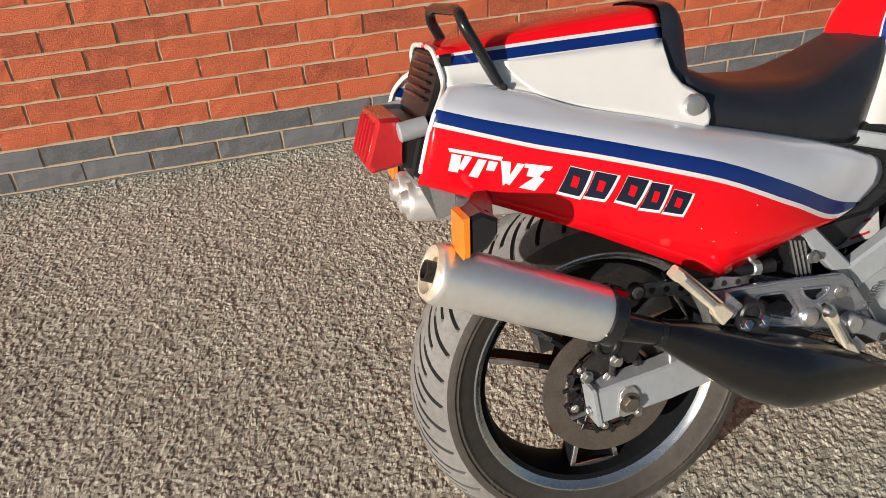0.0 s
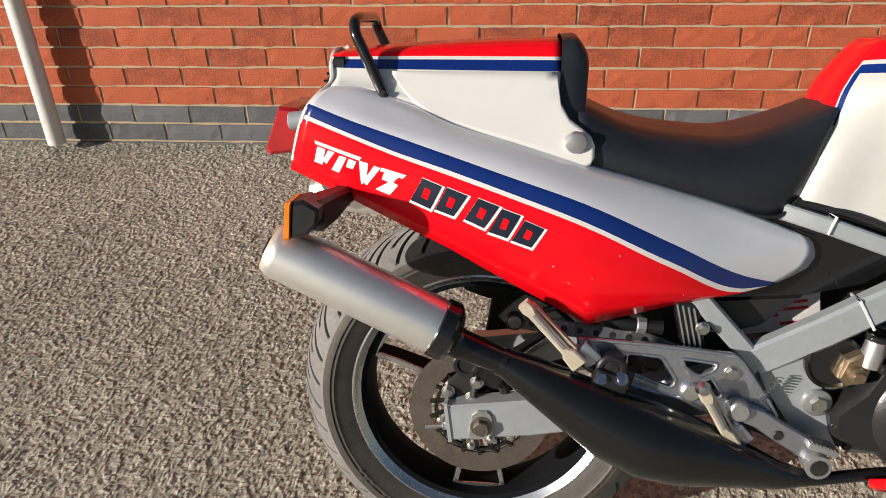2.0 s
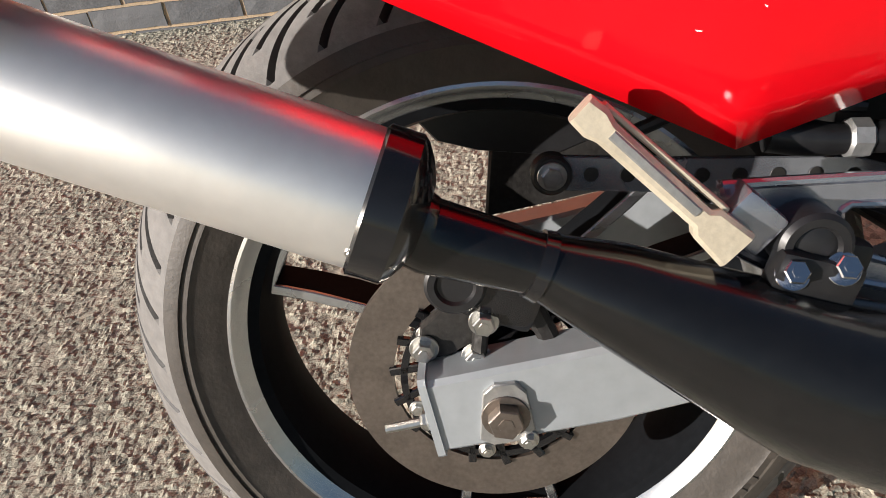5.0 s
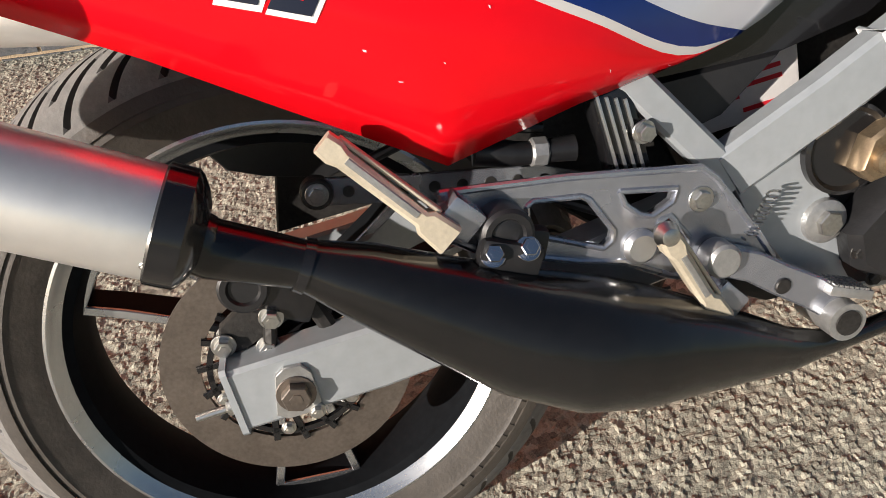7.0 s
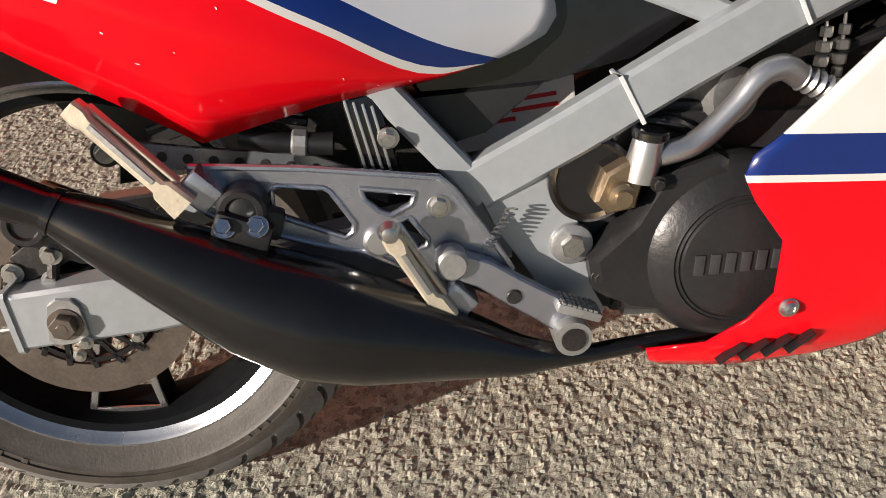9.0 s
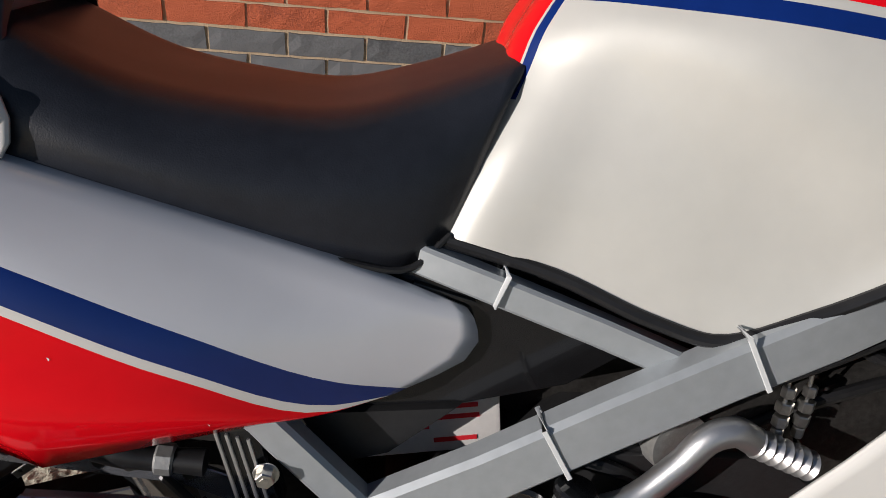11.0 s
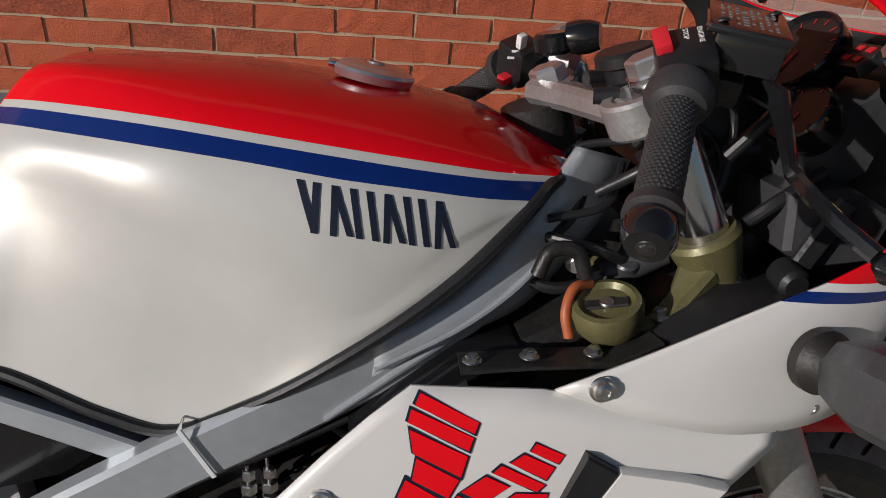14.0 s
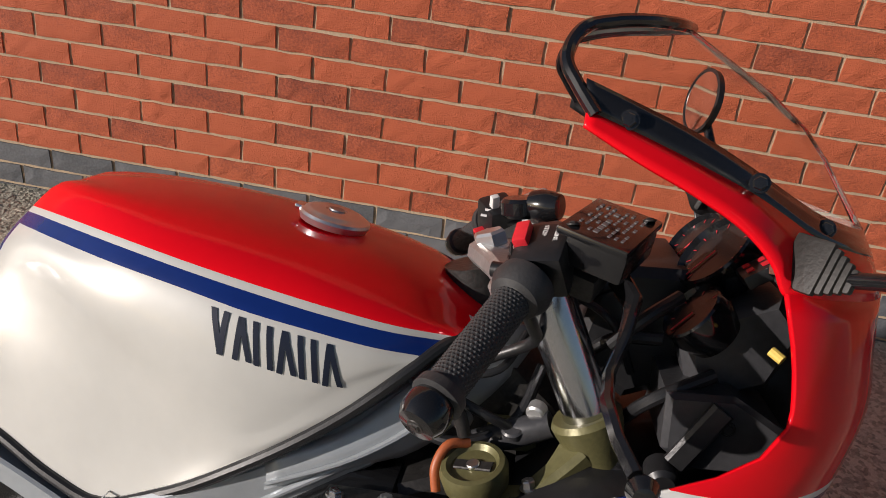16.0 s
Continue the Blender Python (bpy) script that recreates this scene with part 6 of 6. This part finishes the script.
for a, b in ((-0.02, -0.032), (0.02, 0.032)):
    part("lid_screw", bolt(lm @ Vector((a, b, 0.004)), (0.2, -0.2, -1), 0.004, 0.002), M_DARKMETAL, lidm)
lev = part("brake_lever", beam([(2.240, -0.165, 0.905), (2.252, -0.195, 0.895), (2.246, -0.225, 0.872), (2.236, -0.255, 0.856), (2.234, -0.285, 0.848), (2.241, -0.312, 0.836), (2.252, -0.335, 0.825)], 0.008, [0.022, 0.018, 0.012, 0.012, 0.012], up=(0.3, 0, 1), bevel=0.003), M_GLOSS_BLACK, bars_r, "curved black brake lever")
part("lever_ball", lathe([(-0.011, 0), (-0.009, 0.007), (0, 0.0108), (0.009, 0.007), (0.011, 0)], (2.257, -0.343, 0.820), seg=24), M_GLOSS_BLACK, lev)
part("brake_line", tube([(2.238, -0.13, 0.915), (2.26, -0.12, 0.87), (2.25, -0.13, 0.80), (2.22, -0.12, 0.74)], 0.0048, 10, 6), M_BLACK, bars_r)
part("throttle_cable", tube([(2.188, -0.165, 0.895), (2.205, -0.13, 0.87), (2.20, -0.06, 0.835), (2.15, -0.04, 0.82), (2.10, -0.06, 0.74)], 0.0042, 10, 6), M_BLACK, bars_r)
bars_l = new("handlebar")
bars_l.parent = bike
bars_l["label"] = "black clip-on handlebar with clutch lever and switches"
grip((2.120, 0.160, 0.868), (2.070, 0.290, 0.800), bars_l)
part("clip_on", tube([(2.185, 0.108, 0.885), (2.15, 0.135, 0.885), (2.120, 0.160, 0.868)], [0.018, 0.012, 0.012], 20, 4), M_CAST, bars_l)
part("switch_housing", box((2.128, 0.122, 0.882), (0.038, 0.040, 0.044), (20, -18, 30), 0.006), M_BLACK, bars_l)
part("horn_button", box((2.112, 0.116, 0.862), (0.018, 0.012, 0.010), (20, -18, 30), 0.002), M_SWRED, bars_l, "red switch button")
bm = bmesh.new()
for k in range(3):
    add_box(bm, (2.112 + 0.004 * k, 0.100, 0.886 + 0.007 * k), (0.007, 0.003, 0.0025), (0, 0, 0), 0)
part("switch_marks", bm, M_DECAL_WHITE, bars_l)
part("choke_lever", box((2.122, 0.100, 0.904), (0.010, 0.008, 0.016), (20, -18, 30), 0.002), M_LABEL, bars_l)
part("clutch_perch", lathe(disc_profile(0.022, 0.022, 0.004), (2.152, 0.080, 0.906), (-0.2, 0, 1), 32), M_GLOSS_BLACK, bars_l)
part("clutch_clamp", tube([(2.165, 0.075, 0.912), (2.195, 0.06, 0.917)], [0.016, 0.019, 0.014], 20, 3), M_GLOSS_BLACK, bars_l)
ign = part("ignition_switch", lathe([(0.012, 0), (0.012, 0.024), (0.009, 0.027), (0.0, 0.027), (-0.002, 0.021), (-0.03, 0.020), (-0.03, 0)], (2.178, -0.070, 0.905), (-0.35, 0, 1), 36), M_BLACK, bike, "round black ignition switch")
for c in ((2.150, -0.050, 0.886), (2.150, -0.064, 0.876), (2.160, -0.09, 0.880)):
    part("bar_clamp_bolt", tube([c, (c[0] + 0.022, c[1] + 0.004, c[2] + 0.002)], 0.0075, 14), M_BLACK, ign)

# ---- instruments ----
dash = part("instrument_panel", prism([(2.310, 0.845), (2.345, 0.885), (2.385, 0.905), (2.41, 0.88), (2.39, 0.82), (2.33, 0.79)], -0.13, 0.12, 0.012), M_FADED_SKYLIT, bike, "black instrument cluster with red-marked dials")
face_axis = Vector((-0.80, -0.16, 0.58)).normalized()


def gauge(centre, r, ticks):
    g = part("gauge", lathe([(-0.03, r * 0.8), (-0.012, r), (0.004, r), (0.006, r * 0.95), (0.002, r * 0.9), (0.0, r * 0.88)], centre, face_axis, 44), M_GLOSS_BLACK, dash)
    part("dial", lathe([(0.0005, 0), (0.0005, r * 0.9)], centre, face_axis, 40), M_DIAL, g)
    s = face_axis.orthogonal().normalized()
    t = face_axis.cross(s)
    bm = bmesh.new()
    for k in range(ticks):
        a = 2 * math.pi * (0.1 + 0.8 * k / (ticks - 1))
        n = s * math.cos(a) + t * math.sin(a)
        q = face_axis.cross(n)
        c = Vector(centre) + face_axis * 0.0012
        v = [bm.verts.new(c + n * r * p + q * w) for p, w in ((0.70, -0.0005), (0.84, -0.0005), (0.84, 0.0005), (0.70, 0.0005))]
        bm.faces.new(v)
    part("dial_tick", bm, M_SWRED, g, smooth=False)
    c = Vector(centre) + face_axis * 0.002
    part("needle", beam([c, c + (s * 0.7 - t * 0.7) * r * 0.8], 0.0018, 0.001, up=face_axis, bevel=0.0003), M_SWRED, g)


gauge((2.335, -0.070, 0.922), 0.042, 13)
gauge((2.335, 0.022, 0.912), 0.036, 11)
gauge((2.315, -0.125, 0.876), 0.030, 7)
# black block added below the gauges so the wall doesn't show through
part("gauge_bracket", prism([(2.225, 0.80), (2.235, 0.865), (2.265, 0.895), (2.315, 0.90), (2.345, 0.86), (2.33, 0.79), (2.28, 0.765)], -0.075, 0.085, 0.010), M_BLACK, dash)
part("warning_panel", box((2.358, -0.125, 0.922), (0.030, 0.034, 0.012), (0, -38, 0), 0.002), M_BLACK, dash)
bm = bmesh.new()
for a, b in ((-0.006, -0.008), (-0.006, 0.006), (0.007, -0.008), (0.007, 0.006)):
    add_box(bm, Vector((2.358, -0.125, 0.922)) + Vector((a * 0.79 - 0.0045, b, a * 0.6 + 0.0055)), (0.006, 0.007, 0.0012), (0, -38, 0), 0)
part("warning_lens", bm, M_SWRED, dash)
part("panel_bolt", bolt((2.372, -0.150, 0.930), (1, 0.3, -0.4), 0.009, 0.012), M_CHROME, dash)
part("inner_cowl", prism([(2.30, 0.815), (2.355, 0.822), (2.40, 0.80), (2.385, 0.757), (2.33, 0.750), (2.305, 0.765)], -0.165, -0.05, 0.006), M_FADED_SKYLIT, bike, "black inner fairing cover")
part("cowl_strut", beam([(2.345, -0.170, 0.812), (2.316, -0.172, 0.758)], 0.010, 0.020, up=(1, 0, 0.5), bevel=0.003), M_ENGINE, bike, "dark grey strut")
part("strut_rubber", lathe(disc_profile(0.03, 0.014, 0.004), (2.308, -0.172, 0.746), (0, 1, 0.2), 20), M_BLACK, bike)
part("cowl_screw", bolt((2.353, -0.166, 0.795), r=0.005, h=0.004), M_DARKMETAL, bike)
part("wire_connector", tube([(2.374, -0.185, 0.868), (2.366, -0.178, 0.872)], 0.0042, 10), M_YELLOW, bike, "yellow wiring connector")
part("headlamp_shell", lathe([(0, 0), (0.0, 0.05), (0.03, 0.075), (0.10, 0.085), (0.12, 0.08)], (2.36, 0, 0.80), (1, 0, 0), 36), M_FADED_SKYLIT, bike)
for n, pts in enumerate((((2.30, -0.10, 0.84), (2.26, -0.09, 0.83), (2.23, -0.06, 0.78), (2.2, -0.05, 0.72)), ((2.34, -0.14, 0.83), (2.29, -0.15, 0.80), (2.27, -0.12, 0.76)), ((2.28, -0.06, 0.88), (2.24, -0.07, 0.87), (2.20, -0.06, 0.83)), ((2.15, -0.09, 0.80), (2.13, -0.11, 0.77), (2.09, -0.12, 0.745)), ((2.30, -0.13, 0.89), (2.27, -0.15, 0.87), (2.25, -0.14, 0.84)))):
    part("wiring_loom", tube(pts, 0.006, 10, 6), M_BLACK, bike)
# dark block added as inner shade, filling the gaps behind the bars
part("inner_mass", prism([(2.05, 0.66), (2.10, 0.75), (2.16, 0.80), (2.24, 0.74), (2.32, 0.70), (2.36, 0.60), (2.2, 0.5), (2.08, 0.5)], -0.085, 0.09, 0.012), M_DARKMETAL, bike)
part("damper_body", tube([(2.150, -0.115, 0.712), (2.185, -0.125, 0.735), (2.215, -0.130, 0.752)], [0.012, 0.014, 0.012], 20, 3), M_FADED_SKYLIT, bike, "grey cast alloy housing below the bars")
part("damper_cap", lathe(disc_profile(0.010, 0.011, 0.002), (2.182, -0.132, 0.740), (-0.3, -0.5, 1), 24), M_FADED_SKYLIT, bike)
part("hose_cover", prism([(1.945, 0.600), (1.985, 0.632), (2.04, 0.668), (2.085, 0.676), (2.10, 0.655), (2.05, 0.61), (1.98, 0.575)], -0.200, -0.09, 0.02), M_GLOSS_BLACK, bike, "smooth black plastic duct")
for n, pts in enumerate((((2.07, -0.10, 0.73), (2.12, -0.13, 0.715), (2.18, -0.12, 0.74), (2.20, -0.09, 0.79)), ((2.10, -0.11, 0.76), (2.15, -0.14, 0.755), (2.20, -0.12, 0.73)), ((2.18, -0.09, 0.82), (2.16, -0.12, 0.79), (2.11, -0.12, 0.775)), ((2.26, -0.10, 0.72), (2.30, -0.14, 0.71), (2.34, -0.13, 0.73)), ((2.25, -0.15, 0.705), (2.29, -0.17, 0.715), (2.32, -0.17, 0.70)), ((2.20, -0.06, 0.86), (2.25, -0.10, 0.85), (2.28, -0.09, 0.80)))):
    part("control_cable", tube(pts, 0.0055 - 0.0008 * (n % 3), 10, 6), M_BLACK, bike)
for c in ((2.135, -0.135, 0.742), (2.20, -0.125, 0.76), (2.285, -0.155, 0.72), (2.265, -0.12, 0.735), (2.31, -0.16, 0.73)):
    part("loom_clip", lathe(disc_profile(0.014, 0.009, 0.002), c, (0.3, 1, 0.4), 16), M_CAST if c[0] < 2.25 else M_BLACK, bike)
# black block added inside the nose to darken the see-through space
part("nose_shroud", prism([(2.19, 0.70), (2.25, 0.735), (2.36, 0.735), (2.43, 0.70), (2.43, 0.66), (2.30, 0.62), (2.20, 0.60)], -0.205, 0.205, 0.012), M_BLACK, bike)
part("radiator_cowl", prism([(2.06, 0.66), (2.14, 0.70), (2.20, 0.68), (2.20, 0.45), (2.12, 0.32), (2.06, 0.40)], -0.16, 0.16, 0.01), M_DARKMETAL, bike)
# front mudguard and slider
G = [row(*[(2.455 + 0.335 * math.cos(radians(a)), y, 0.240 + (0.335 - dz) * math.sin(radians(a))) for a in (175, 150, 120, 90, 60, 35)]) for y, dz in ((-0.075, 0.045), (-0.072, 0.012), (-0.045, 0.0), (0.0, -0.003))]
loft("front_mudguard", G, [0, 0, 0], [M_RED], bike, "red front mudguard", mirror=True, thick=0.003)

# parts go no deeper than bike > part > sub-part
for ob in list(bike.children_recursive):
    while ob.parent is not bike and ob.parent.parent is not bike and ob.parent.parent.parent is not None:
        ob.parent = ob.parent.parent

# ---- drainpipe and weed ----
pipe = part("drainpipe", tube([(-0.648, -0.062, 0.035), (-0.648, -0.062, 3.0)], 0.034, 32), M_PVC, None, "white plastic downpipe on a brick wall")
tagged(pipe, "white plastic downpipe fixed to the brick wall", "drainpipe")
bm = lathe([(0.0, 0.034), (0.0, 0.0385), (0.05, 0.0385), (0.052, 0.034)], (-0.648, -0.062, 1.2), (0, 0, 1), 28)
part("pipe_collar", bm, M_PVC, pipe)
part("pipe_clip", box((-0.648, -0.03, 0.9), (0.10, 0.06, 0.025), (0, 0, 0), 0.004), M_PVC, pipe)
random.seed(7)
bm = bmesh.new()
for k in range(26):
    a, r, l = random.uniform(0, 6.28), random.uniform(0.002, 0.022), random.uniform(0.012, 0.026)
    c = Vector((1.066 + r * math.cos(a) * 1.5, -0.02 + r * math.sin(a) * 0.6, 0.016 + random.uniform(0, 0.012)))
    d1 = Vector((math.cos(a), math.sin(a), random.uniform(0.3, 1.0))).normalized() * l
    s1 = d1.cross(Vector((0, 0, 1))).normalized() * l * 0.22
    v = [bm.verts.new(p) for p in (c, c + d1 * 0.5 + s1, c + d1, c + d1 * 0.5 - s1)]
    bm.faces.new(v)
weed = part("weed", bm, M_LEAF, None, smooth=False)
tagged(weed, "small green weed growing at the wall's foot", "weed", kind="stuff")

# ---- brick wall ----
mb = box((1.0, 0.0580, 1.6), (16.0, 0.10, 3.6), (0, 0, 0), 0)
wall = part("wall_north", mb, M_MORTAR, None, smooth=False)
tagged(wall, "red brick wall on two dark blue engineering brick courses", "wall", kind="structure")
random.seed(11)
BL, BH, JT = 0.225, 0.075, 0.010


def brick_mesh(n, material, half=False):
    """A stretcher whose face and arrises wander a little; origin at its middle, face towards -y."""
    r = random.Random(n)
    l, h2 = (BL - JT) * (0.5 if half else 1.0), BH - JT
    nx, nz2 = 7, 3
    v, f = [], []
    for i in range(nx):
        for k in range(nz2):
            rim = (i in (0, nx - 1)) or (k in (0, nz2 - 1))
            j = 0.0016 if rim else 0.0
            v.append(((i / (nx - 1) - 0.5) * l + r.uniform(-j, j), (0.003 if rim else 0.0) + r.uniform(-0.0014, 0.0014), (k / (nz2 - 1) - 0.5) * h2 + r.uniform(-j, j)))
    for i in range(nx - 1):
        for k in range(nz2 - 1):
            o = i * nz2 + k
            f.append((o, o + nz2, o + nz2 + 1, o + 1))
    ring = [i * nz2 for i in range(nx)] + [(nx - 1) * nz2 + k for k in range(1, nz2)] + [i * nz2 + nz2 - 1 for i in range(nx - 2, -1, -1)] + [k for k in range(nz2 - 2, 0, -1)]
    b = len(v)
    for o in ring:
        v.append((v[o][0], 0.03, v[o][2]))
    for k in range(len(ring)):
        q = (k + 1) % len(ring)
        f.append((ring[k], b + k, b + q, ring[q]))
    me = bpy.data.meshes.new("brick")
    me.from_pydata(v, [], f)
    me.materials.append(material)
    me.update()
    return me


red_meshes = [brick_mesh(k, M_BRICK) for k in range(10)]
blue_meshes = [brick_mesh(50 + k, M_BLUEBRICK) for k in range(4)]
far_v, far_f, far_m = [], [], []
count = 0
for c in range(-1, 38):
    zc = 0.095 - BH / 2 + 0.0 + (c - 0) * BH
    shift = 0.0 if c % 2 == 0 else BL / 2
    for k in range(-30, 36):
        x0 = k * BL + shift
        xc = x0 + BL / 2
        meshes = blue_meshes if c < 2 else red_meshes
        me = meshes[(k * 7 + c * 3 + (k * c) % 5) % len(meshes)]
        near = -0.95 < xc < 3.05 and zc < 1.17
        if near:
            ob = bpy.data.objects.new("brick", me)
            scene.collection.objects.link(ob)
            ob.parent = wall
            ob.location = (xc + random.uniform(-0.0015, 0.0015), random.uniform(-0.001, 0.001), zc + random.uniform(-0.001, 0.001))
            count += 1
        elif abs(xc - 1) < 7.5:
            b = len(far_v)
            far_v += [(xc + q.co.x, q.co.y, zc + q.co.z) for q in me.vertices]
            far_f += [tuple(b + i for i in p.vertices) for p in me.polygons]
            far_m += [1 if c < 2 else 0] * len(me.polygons)
far = link_mesh("far_bricks", far_v, far_f, [M_BRICK, M_BLUEBRICK], wall, idx=far_m, smooth=False)
tagged(far, kind="stuff")
